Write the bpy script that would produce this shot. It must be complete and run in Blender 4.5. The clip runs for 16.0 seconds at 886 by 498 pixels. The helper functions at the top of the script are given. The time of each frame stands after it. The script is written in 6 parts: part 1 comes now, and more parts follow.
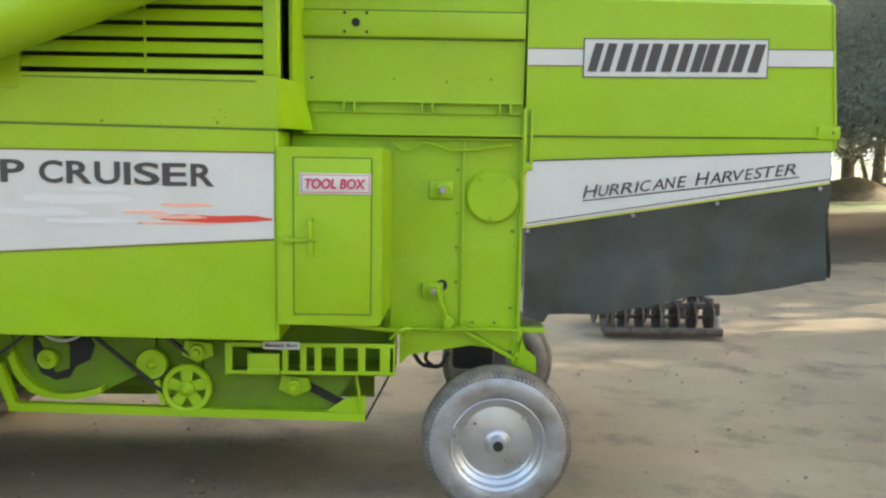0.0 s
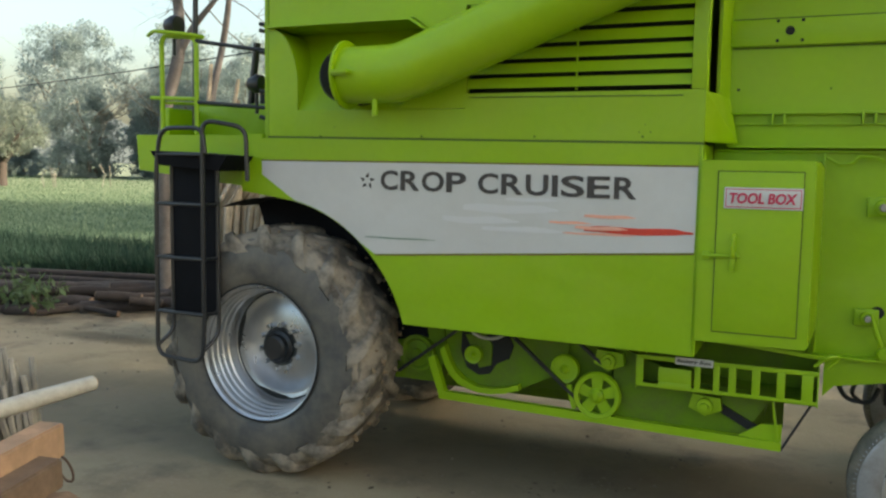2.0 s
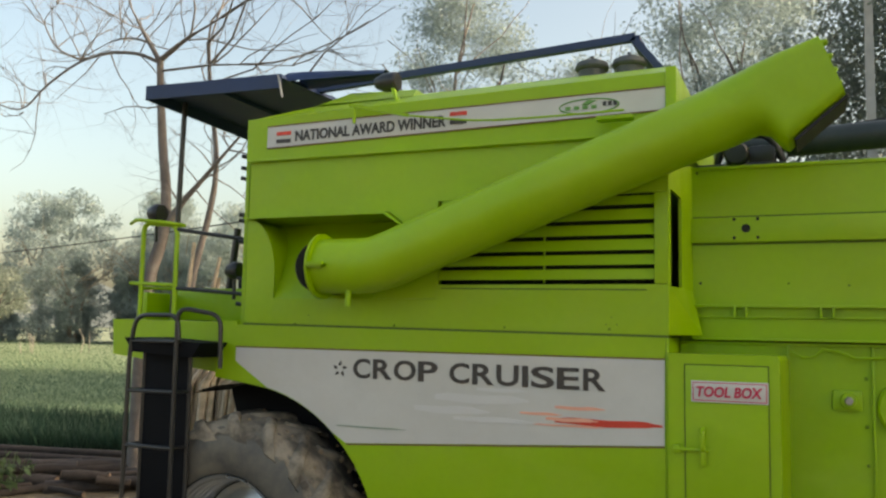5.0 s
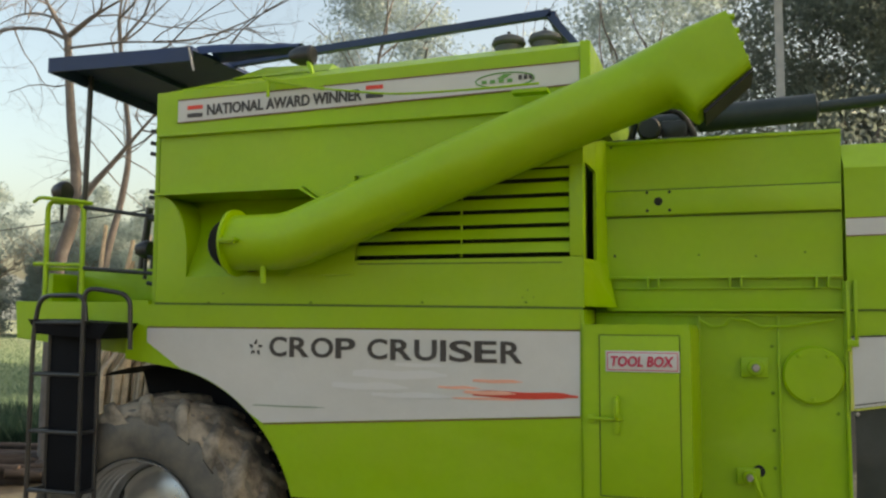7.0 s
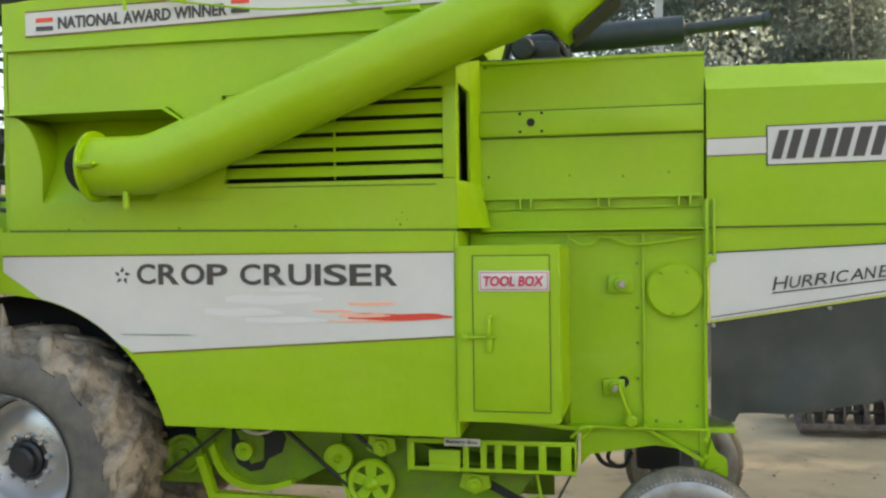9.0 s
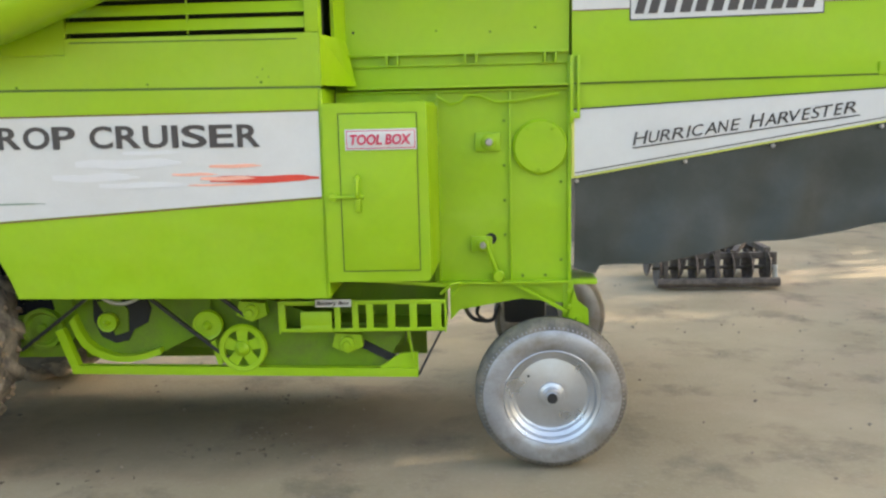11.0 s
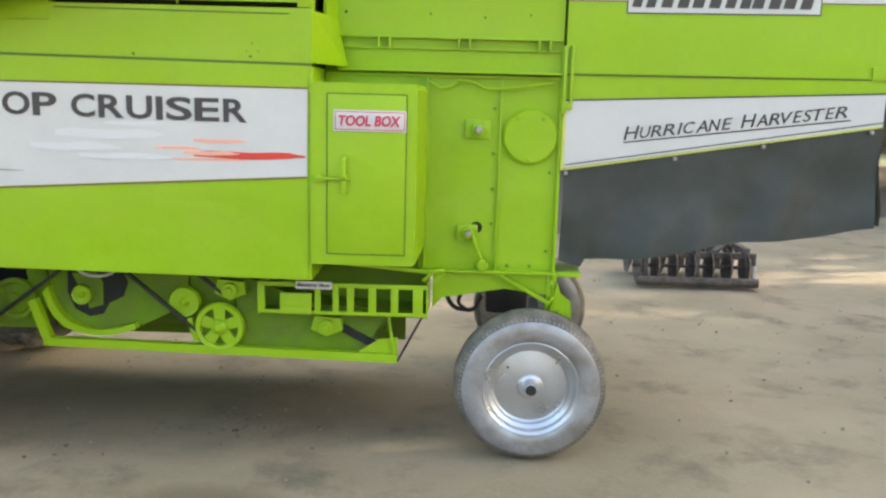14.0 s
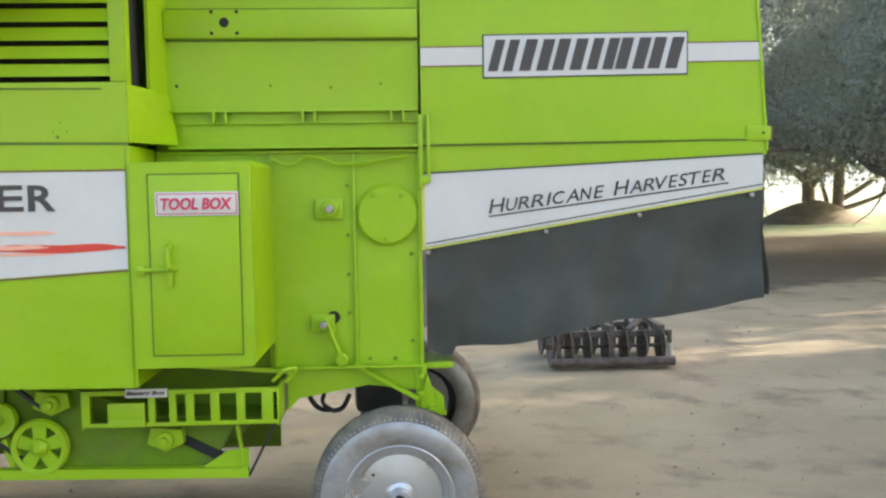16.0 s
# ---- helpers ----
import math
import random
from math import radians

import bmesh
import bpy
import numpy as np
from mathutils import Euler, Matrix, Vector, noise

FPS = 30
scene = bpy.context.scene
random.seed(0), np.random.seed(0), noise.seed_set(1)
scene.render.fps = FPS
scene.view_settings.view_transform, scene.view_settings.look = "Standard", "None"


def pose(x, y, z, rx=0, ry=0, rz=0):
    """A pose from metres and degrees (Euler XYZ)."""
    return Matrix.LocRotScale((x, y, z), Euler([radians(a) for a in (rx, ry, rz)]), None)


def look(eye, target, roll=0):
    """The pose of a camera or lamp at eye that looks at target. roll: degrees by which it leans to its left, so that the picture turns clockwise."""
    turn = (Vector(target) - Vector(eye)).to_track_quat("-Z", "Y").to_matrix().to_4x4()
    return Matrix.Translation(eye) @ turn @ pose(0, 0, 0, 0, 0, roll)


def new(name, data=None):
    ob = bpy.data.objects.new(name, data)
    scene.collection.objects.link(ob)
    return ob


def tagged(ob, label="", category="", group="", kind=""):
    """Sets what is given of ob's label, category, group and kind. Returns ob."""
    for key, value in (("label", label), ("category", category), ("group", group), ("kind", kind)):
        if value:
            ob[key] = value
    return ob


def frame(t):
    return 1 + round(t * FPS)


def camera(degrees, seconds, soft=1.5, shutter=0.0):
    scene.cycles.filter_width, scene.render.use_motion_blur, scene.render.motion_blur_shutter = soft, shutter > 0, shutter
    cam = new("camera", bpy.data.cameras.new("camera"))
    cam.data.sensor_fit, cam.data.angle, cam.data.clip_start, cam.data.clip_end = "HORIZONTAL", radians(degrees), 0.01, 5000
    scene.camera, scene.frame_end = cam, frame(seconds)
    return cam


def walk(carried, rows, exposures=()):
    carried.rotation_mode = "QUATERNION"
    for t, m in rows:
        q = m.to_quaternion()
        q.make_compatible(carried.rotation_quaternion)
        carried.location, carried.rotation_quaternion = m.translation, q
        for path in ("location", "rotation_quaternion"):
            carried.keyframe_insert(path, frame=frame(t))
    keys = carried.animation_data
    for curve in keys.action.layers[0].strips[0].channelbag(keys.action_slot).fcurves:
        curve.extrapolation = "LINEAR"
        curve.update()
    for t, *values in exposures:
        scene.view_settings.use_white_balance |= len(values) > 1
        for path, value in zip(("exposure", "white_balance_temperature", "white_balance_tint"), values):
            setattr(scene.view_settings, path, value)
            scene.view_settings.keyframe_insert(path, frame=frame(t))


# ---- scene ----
cam = camera(54.6, 16.0, soft=2.4)
PATH = [
    (0, (0.52, 0.149, 2.069), (0.549, 2.135, 1.836), 0.9),
    (0.5, (0.5, 0.134, 2.016), (0.386, 2.11, 1.733), 1.0),
    (0.7, (0.466, 0.152, 2.024), (0.229, 2.115, 1.722), 1.0),
    (0.9, (0.413, 0.137, 2.041), (-0.019, 2.066, 1.738), 0.8),
    (1, (0.396, 0.144, 2.059), (-0.158, 2.038, 1.735), 0.6),
    (1.2, (0.338, 0.1, 2.03), (-0.438, 1.924, 1.763), -0.1),
    (1.5, (0.301, 0.065, 2.041), (-0.549, 1.86, 1.808), 0.3),
    (2, (0.302, 0.058, 2.024), (-0.505, 1.878, 1.827), 0.9),
    (2.5, (0.332, 0.073, 2.031), (-0.444, 1.909, 1.873), 1.3),
    (3, (0.353, 0.067, 2.079), (-0.403, 1.918, 2.042), 1.1),
    (3.5, (0.36, 0.051, 2.178), (-0.409, 1.897, 2.199), 0.1),
    (4, (0.378, 0.042, 2.147), (-0.463, 1.848, 2.322), 0.6),
    (4.2, (0.376, 0.016, 2.197), (-0.459, 1.824, 2.375), 0.7),
    (6.3, (0.41, 0.06, 2.117), (-0.25, 1.938, 2.315), 1.0),
    (6.5, (0.41, 0.068, 2.121), (-0.237, 1.952, 2.3), 0.8),
    (7, (0.418, 0.081, 2.104), (-0.198, 1.977, 2.261), 0.2),
    (7.5, (0.422, 0.079, 2.126), (-0.161, 1.987, 2.262), -0.1),
    (8, (0.45, 0.109, 2.14), (-0.061, 2.042, 2.167), -1.2),
    (8.5, (0.461, 0.125, 2.138), (0.062, 2.084, 2.158), -0.6),
    (9, (0.489, 0.131, 2.125), (0.12, 2.097, 2.092), -0.8),
    (9.5, (0.543, 0.138, 2.119), (0.261, 2.113, 1.981), -0.5),
    (10, (0.534, 0.161, 2.128), (0.319, 2.134, 1.876), 0.2),
    (10.2, (0.532, 0.171, 2.09), (0.341, 2.142, 1.812), -0.4),
    (12.3, (0.516, 0.185, 2.006), (0.532, 2.149, 1.627), -0.3),
    (12.5, (0.523, 0.198, 2.024), (0.508, 2.159, 1.629), -0.8),
    (13, (0.527, 0.217, 2.079), (0.48, 2.183, 1.715), -0.6),
    (13.5, (0.498, 0.222, 2.045), (0.498, 2.191, 1.695), 0.2),
    (14, (0.487, 0.229, 2.012), (0.452, 2.197, 1.661), 1.5),
    (14.2, (0.477, 0.28, 2.041), (0.497, 2.251, 1.701), 1.2),
    (14.5, (0.492, 0.332, 2.084), (0.641, 2.31, 1.826), -1.8),
    (14.7, (0.568, 0.324, 2.059), (0.889, 2.288, 1.86), -2.8),
    (15, (0.617, 0.357, 2.039), (0.973, 2.315, 1.84), -0.4),
    (15.2, (0.659, 0.415, 2.038), (0.946, 2.384, 1.833), 0.5),
    (15.5, (0.75, 0.478, 2.036), (0.801, 2.468, 1.85), 0.4),
    (16, (0.948, 0.705, 1.94), (1.041, 2.697, 1.794), -0.8),
]
EXPOSURES = [
    (0, 2.43, 7250, 10),
    (0.5, 2.49, 7200, 10.5),
    (1, 2.39, 7400, 9.5),
    (1.5, 2.22, 7350, 7.5),
    (2, 1.63, 7450, 3),
    (2.5, 1.57, 7550, 2.5),
    (3, 1.53, 7700, 3),
    (3.5, 1.47, 8050, 5.5),
    (4.2, 1.46, 8200, 6),
    (6.3, 1.40, 8400, 8),
    (7, 1.44, 8400, 7),
    (7.5, 1.46, 8300, 6.5),
    (8, 1.66, 8250, 6.5),
    (8.5, 1.86, 8050, 5.5),
    (9, 2.24, 7750, 7.5),
    (9.5, 2.50, 7400, 10.5),
    (10, 2.54, 7350, 10.5),
    (12.3, 2.66, 7350, 10.5),
    (14, 2.65, 7200, 11),
    (15, 2.56, 7150, 10.5),
    (15.5, 2.47, 7050, 10.5),
    (16, 2.52, 7000, 11),
]
walk(cam, [(t, look(eye, target, roll)) for t, eye, target, roll in PATH], EXPOSURES)


def smooth_row(a, b, s):
    return a + (b - a) * s


# ---------------------------------------------------------------- light
SUN_AZ, SUN_EL = 75.0, 21.0          # degrees from +y towards +x, and above the horizon
world = bpy.data.worlds.new("world")
scene.world = world
world.use_nodes = True
wn = world.node_tree
wn.nodes.clear()
sky = wn.nodes.new("ShaderNodeTexSky")
sky.sky_type = "NISHITA"
sky.sun_disc = False
sky.sun_elevation, sky.sun_rotation = radians(SUN_EL), radians(SUN_AZ)
sky.air_density, sky.dust_density, sky.ozone_density = 1.0, 5.0, 1.0
bg = wn.nodes.new("ShaderNodeBackground")
bg.inputs["Strength"].default_value = 0.15
wo = wn.nodes.new("ShaderNodeOutputWorld")
wn.links.new(sky.outputs[0], bg.inputs[0])
wn.links.new(bg.outputs[0], wo.inputs[0])
sun = new("sun", bpy.data.lights.new("sun", "SUN"))
sun.data.energy, sun.data.angle, sun.data.color = 3.0, radians(0.6), (1.0, 0.90, 0.78)
sa, se = radians(SUN_AZ), radians(SUN_EL)
sun.matrix_world = look((math.sin(sa) * math.cos(se) * 60, math.cos(sa) * math.cos(se) * 60, math.sin(se) * 60), (0, 0, 0))

# ---------------------------------------------------------------- materials


def material(name, base, rough=0.5, metal=0.0, vary=0.12, scale=3.0, fine=60.0, bump=0.05, dirt=None, dirt_amount=0.0, coat=0.0, spec=0.5, per_object=0.0, dirt_from=(0.42, 0.72), wave=0.0):
    """Base colour with two scales of variation, a dirt layer with noise edges, and fine relief."""
    m = bpy.data.materials.new(name)
    m.use_nodes = True
    nt = m.node_tree
    n, l = nt.nodes, nt.links
    b = n["Principled BSDF"]
    tc = n.new("ShaderNodeTexCoord")
    big = n.new("ShaderNodeTexNoise")
    big.inputs["Scale"].default_value, big.inputs["Detail"].default_value = scale, 5
    small = n.new("ShaderNodeTexNoise")
    small.inputs["Scale"].default_value, small.inputs["Detail"].default_value = fine, 3
    l.new(tc.outputs["Object"], big.inputs["Vector"])
    l.new(tc.outputs["Object"], small.inputs["Vector"])
    add = n.new("ShaderNodeMath")
    add.operation = "MULTIPLY_ADD"
    add.inputs[1].default_value = 0.4
    l.new(small.outputs[0], add.inputs[0])
    l.new(big.outputs[0], add.inputs[2])
    ramp = n.new("ShaderNodeMapRange")
    ramp.inputs["From Min"].default_value, ramp.inputs["From Max"].default_value = 0.4, 1.0
    ramp.inputs["To Min"].default_value, ramp.inputs["To Max"].default_value = 1 - vary, 1 + vary
    l.new(add.outputs[0], ramp.inputs["Value"])
    factor = ramp.outputs[0]
    if per_object:
        info = n.new("ShaderNodeObjectInfo")
        rr = n.new("ShaderNodeMapRange")
        rr.inputs["To Min"].default_value, rr.inputs["To Max"].default_value = 1 - per_object, 1 + per_object
        l.new(info.outputs["Random"], rr.inputs["Value"])
        mm = n.new("ShaderNodeMath")
        mm.operation = "MULTIPLY"
        l.new(factor, mm.inputs[0])
        l.new(rr.outputs[0], mm.inputs[1])
        factor = mm.outputs[0]
    mul = n.new("ShaderNodeVectorMath")
    mul.operation = "SCALE"
    mul.inputs[0].default_value = base
    l.new(factor, mul.inputs["Scale"])
    colour = mul.outputs[0]
    if dirt:
        dn = n.new("ShaderNodeTexNoise")
        dn.inputs["Scale"].default_value, dn.inputs["Detail"].default_value, dn.inputs["Roughness"].default_value = scale * 1.7, 8, 0.65
        l.new(tc.outputs["Object"], dn.inputs["Vector"])
        dr = n.new("ShaderNodeMapRange")
        dr.inputs["From Min"].default_value, dr.inputs["From Max"].default_value = dirt_from
        dr.inputs["To Min"].default_value, dr.inputs["To Max"].default_value = 0.0, dirt_amount
        l.new(dn.outputs[0], dr.inputs["Value"])
        mix = n.new("ShaderNodeMix")
        mix.data_type = "RGBA"
        l.new(dr.outputs[0], mix.inputs[0])
        l.new(colour, mix.inputs[6])
        mix.inputs[7].default_value = (*dirt, 1)
        colour = mix.outputs[2]
    l.new(colour, b.inputs["Base Color"])
    rv = n.new("ShaderNodeMapRange")
    rv.inputs["To Min"].default_value, rv.inputs["To Max"].default_value = max(0.02, rough - 0.1), min(1, rough + 0.1)
    l.new(big.outputs[0], rv.inputs["Value"])
    l.new(rv.outputs[0], b.inputs["Roughness"])
    b.inputs["Metallic"].default_value = metal
    b.inputs["Coat Weight"].default_value = coat
    b.inputs["Coat Roughness"].default_value = 0.15
    b.inputs["Specular IOR Level"].default_value = spec
    if bump:
        bp = n.new("ShaderNodeBump")
        bp.inputs["Strength"].default_value, bp.inputs["Distance"].default_value = bump, 0.02
        l.new(add.outputs[0], bp.inputs["Height"])
        l.new(bp.outputs[0], b.inputs["Normal"])
        if wave:
            # slow dents and waviness of thin sheet metal
            wn_ = n.new("ShaderNodeTexNoise")
            wn_.inputs["Scale"].default_value, wn_.inputs["Detail"].default_value = 2.3, 2
            l.new(tc.outputs["Object"], wn_.inputs["Vector"])
            wb = n.new("ShaderNodeBump")
            wb.inputs["Strength"].default_value, wb.inputs["Distance"].default_value = wave, 0.12
            l.new(wn_.outputs[0], wb.inputs["Height"])
            l.new(wb.outputs[0], bp.inputs["Normal"])
    return m


GREEN = material("green_paint", (0.256, 0.447, 0.007), 0.44, vary=0.09, scale=1.3, fine=25, bump=0.04, dirt=(0.30, 0.40, 0.03), dirt_amount=0.35, coat=0.10, spec=0.36, wave=0.3)
# darker copy of the green: under-body shade put into the colour, plus grime
GREEN_IN = material("green_paint_shaded_grimy", (0.122, 0.235, 0.006), 0.6, vary=0.22, scale=3, bump=0.06, dirt=(0.10, 0.105, 0.035), dirt_amount=0.6, spec=0.3)
WHITE = material("white_decal", (0.555, 0.56, 0.548), 0.4, vary=0.04, scale=2, bump=0.01, dirt=(0.45, 0.45, 0.43), dirt_amount=0.35)
BRIGHT = material("bright_white_decal", (0.595, 0.602, 0.610), 0.4, vary=0.04, scale=2, bump=0.0)
STONE = material("earth_crumbs", (0.21, 0.175, 0.135), 0.95, vary=0.3, scale=9, bump=0.2)
CHARCOAL = material("charcoal_decal", (0.045, 0.04, 0.04), 0.45, bump=0.0)
BROWN = material("brown_line", (0.16, 0.07, 0.04), 0.5, bump=0.0)
RED = material("red_decal", (0.62, 0.05, 0.03), 0.45, vary=0.15, bump=0.0)
SALMON = material("salmon_decal", (0.80, 0.40, 0.30), 0.45, vary=0.15, bump=0.0)
CRIMSON = material("crimson_decal", (0.55, 0.03, 0.09), 0.45, bump=0.0)
LEAFMARK = material("green_decal", (0.10, 0.28, 0.06), 0.45, bump=0.0)
GREYMARK = material("grey_green_decal", (0.22, 0.29, 0.23), 0.45, bump=0.0)
YELLOW = material("yellow_strip", (0.52, 0.55, 0.10), 0.5, bump=0.0)
BLACK = material("black_paint", (0.018, 0.020, 0.024), 0.35, vary=0.3, bump=0.03, dirt=(0.06, 0.058, 0.055), dirt_amount=0.12)
GROOVE = material("dark_groove", (0.09, 0.15, 0.02), 0.8, bump=0.0)
# near-black for the shade inside openings; the seat and flat rod share it
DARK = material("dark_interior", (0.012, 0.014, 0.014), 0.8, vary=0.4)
NAVY = material("navy_sheet", (0.013, 0.034, 0.105), 0.5, vary=0.25, scale=2, bump=0.06, dirt=(0.035, 0.050, 0.085), dirt_amount=0.3)
SILENCER = material("dark_teal_paint", (0.014, 0.027, 0.030), 0.5, vary=0.3, scale=4, bump=0.05, dirt=(0.05, 0.06, 0.055), dirt_amount=0.3)
RUBBER = material("tyre_rubber", (0.10, 0.09, 0.078), 0.88, vary=0.35, scale=3.2, fine=60, bump=0.35, dirt=(0.315, 0.272, 0.218), dirt_amount=1.0, spec=0.25, dirt_from=(0.40, 0.60))
TREAD = material("dusty_tread", (0.10, 0.095, 0.085), 0.85, vary=0.3, scale=5, fine=60, bump=0.2, dirt=(0.23, 0.20, 0.155), dirt_amount=0.9, dirt_from=(0.38, 0.62))
RUBBER_SIDE = material("tyre_sidewall", (0.070, 0.069, 0.068), 0.5, vary=0.3, scale=2.6, fine=60, bump=0.2, dirt=(0.158, 0.143, 0.118), dirt_amount=0.85, dirt_from=(0.38, 0.62))
FLAP = material("black_flap_rubber", (0.006, 0.007, 0.010), 0.7, vary=0.3, bump=0.1, spec=0.12)
MUD = material("dried_mud", (0.30, 0.22, 0.15), 0.95, vary=0.3, scale=14, fine=90, bump=0.5, dirt=(0.10, 0.10, 0.05), dirt_amount=0.6)
SILVER_TYRE = material("silver_sprayed_rubber", (0.35, 0.355, 0.37), 0.36, metal=0.45, vary=0.2, scale=3.5, fine=70, bump=0.12, dirt=(0.21, 0.185, 0.15), dirt_amount=0.85, dirt_from=(0.42, 0.66))
SILVER = material("silver_rim_paint", (0.51, 0.53, 0.56), 0.30, metal=0.75, vary=0.08, scale=5, bump=0.03, dirt=(0.32, 0.29, 0.26), dirt_amount=0.25)
CAPSTEEL = material("dull_grey_cap", (0.085, 0.095, 0.10), 0.6, metal=0.3, vary=0.25, bump=0.08)
STEEL = material("worn_steel", (0.35, 0.34, 0.33), 0.45, metal=0.8, vary=0.25, bump=0.08)
CURTAIN = material("black_rubber_cloth", (0.034, 0.041, 0.035), 0.6, vary=0.15, scale=3, fine=220, bump=0.12, dirt=(0.10, 0.10, 0.10), dirt_amount=0.25)
OLDIRON = material("dusty_old_iron", (0.080, 0.062, 0.052), 0.85, vary=0.35, scale=9, bump=0.2, dirt=(0.20, 0.168, 0.138), dirt_amount=0.65)
RUST = material("rusty_iron", (0.095, 0.048, 0.030), 0.8, vary=0.35, scale=9, bump=0.2, dirt=(0.16, 0.13, 0.10), dirt_amount=0.5)
EARTH = material("shaded_earth", (0.17, 0.145, 0.11), 0.95, vary=0.35, scale=1.4, fine=12, bump=0.5, dirt=(0.09, 0.10, 0.06), dirt_amount=0.7)
BARK = material("tree_bark", (0.19, 0.165, 0.14), 0.95, vary=0.35, scale=6, fine=40, bump=0.6)
PALEBARK = material("pale_bark", (0.150, 0.135, 0.130), 0.9, vary=0.3, scale=5, fine=40, bump=0.4, dirt=(0.09, 0.072, 0.062), dirt_amount=0.5)
LOG_DARK = material("old_dark_logs", (0.042, 0.033, 0.030), 0.95, vary=0.4, scale=9, fine=60, bump=0.6, per_object=0.3)
LOG = material("log_bark", (0.17, 0.11, 0.07), 0.95, vary=0.4, scale=9, fine=60, bump=0.6, per_object=0.3)
PLANK = material("sawn_wood", (0.43, 0.275, 0.18), 0.8, vary=0.25, scale=6, fine=50, bump=0.2, dirt=(0.27, 0.175, 0.115), dirt_amount=0.7, dirt_from=(0.38, 0.66))
POLE = material("weathered_pole", (0.44, 0.44, 0.40), 0.85, vary=0.2, scale=8, fine=60, bump=0.25, dirt=(0.27, 0.25, 0.21), dirt_amount=0.6)
BRUSH = material("grey_brushwood", (0.25, 0.235, 0.205), 0.9, vary=0.3, scale=8, fine=60, bump=0.25, per_object=0.4)
# darker sawn wood, with the shade under the top plank in its colour
DARKPLANK = material("dark_sawn_wood", (0.17, 0.115, 0.08), 0.9, vary=0.35, scale=7, fine=50, bump=0.4, dirt=(0.08, 0.06, 0.045), dirt_amount=0.7)
STRAW = material("dry_stalks", (0.42, 0.35, 0.27), 0.9, vary=0.3, scale=12, bump=0.2, per_object=0.35)
CONCRETE = material("concrete_pole", (0.42, 0.42, 0.40), 0.9, vary=0.15, bump=0.2)
WIRE = material("cable_black", (0.02, 0.02, 0.02), 0.6, bump=0.0)


def leaf_material(name, base, vary=0.45, through_light=0.45):
    m = bpy.data.materials.new(name)
    m.use_nodes = True
    n, l = m.node_tree.nodes, m.node_tree.links
    b = n["Principled BSDF"]
    geo = n.new("ShaderNodeNewGeometry")
    mp = n.new("ShaderNodeMapRange")
    mp.inputs["To Min"].default_value, mp.inputs["To Max"].default_value = 1 - vary, 1 + vary
    l.new(geo.outputs["Random Per Island"], mp.inputs["Value"])
    sc = n.new("ShaderNodeVectorMath")
    sc.operation = "SCALE"
    sc.inputs[0].default_value = base
    l.new(mp.outputs[0], sc.inputs["Scale"])
    l.new(sc.outputs[0], b.inputs["Base Color"])
    b.inputs["Roughness"].default_value = 0.55
    tr = n.new("ShaderNodeBsdfTranslucent")
    l.new(sc.outputs[0], tr.inputs["Color"])
    mx = n.new("ShaderNodeMixShader")
    mx.inputs[0].default_value = through_light
    l.new(b.outputs[0], mx.inputs[1])
    l.new(tr.outputs[0], mx.inputs[2])
    l.new(mx.outputs[0], n["Material Output"].inputs["Surface"])
    return m


# leaf colours paled past real foliage: the haze veil is put into them
LEAF = leaf_material("broad_leaves", (0.335, 0.365, 0.305), 0.10, 0.66)
LEAF_GREY = leaf_material("haze_paled_leaves", (0.205, 0.245, 0.210), 0.14, 0.55)
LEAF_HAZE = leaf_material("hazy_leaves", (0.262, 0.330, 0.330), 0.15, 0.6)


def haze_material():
    """Emission colour that stands in for bright haze over the far distance."""
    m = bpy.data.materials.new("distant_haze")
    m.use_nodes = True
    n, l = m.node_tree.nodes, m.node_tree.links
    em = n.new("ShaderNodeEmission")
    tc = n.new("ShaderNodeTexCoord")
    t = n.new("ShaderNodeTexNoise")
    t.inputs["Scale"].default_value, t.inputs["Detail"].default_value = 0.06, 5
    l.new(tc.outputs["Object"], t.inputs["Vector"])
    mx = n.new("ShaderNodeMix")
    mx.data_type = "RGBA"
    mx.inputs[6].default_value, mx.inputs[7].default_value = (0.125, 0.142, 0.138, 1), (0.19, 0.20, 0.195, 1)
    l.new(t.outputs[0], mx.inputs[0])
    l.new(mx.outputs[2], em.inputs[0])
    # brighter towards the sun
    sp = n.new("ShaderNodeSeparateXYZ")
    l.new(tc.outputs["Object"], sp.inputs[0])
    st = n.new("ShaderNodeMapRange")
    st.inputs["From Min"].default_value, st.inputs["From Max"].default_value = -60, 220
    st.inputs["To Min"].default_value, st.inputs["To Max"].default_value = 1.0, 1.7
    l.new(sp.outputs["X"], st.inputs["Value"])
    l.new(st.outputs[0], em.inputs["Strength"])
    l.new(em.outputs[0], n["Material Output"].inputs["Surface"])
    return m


HAZE = haze_material()
LITTER = leaf_material("dry_litter", (0.18, 0.145, 0.105), 0.4)
GRASS = leaf_material("field_crop", (0.122, 0.186, 0.114), 0.05)
CROP = leaf_material("dark_crop", (0.024, 0.062, 0.038), 0.3)
WEED = leaf_material("weed_leaves", (0.085, 0.135, 0.055), 0.4)


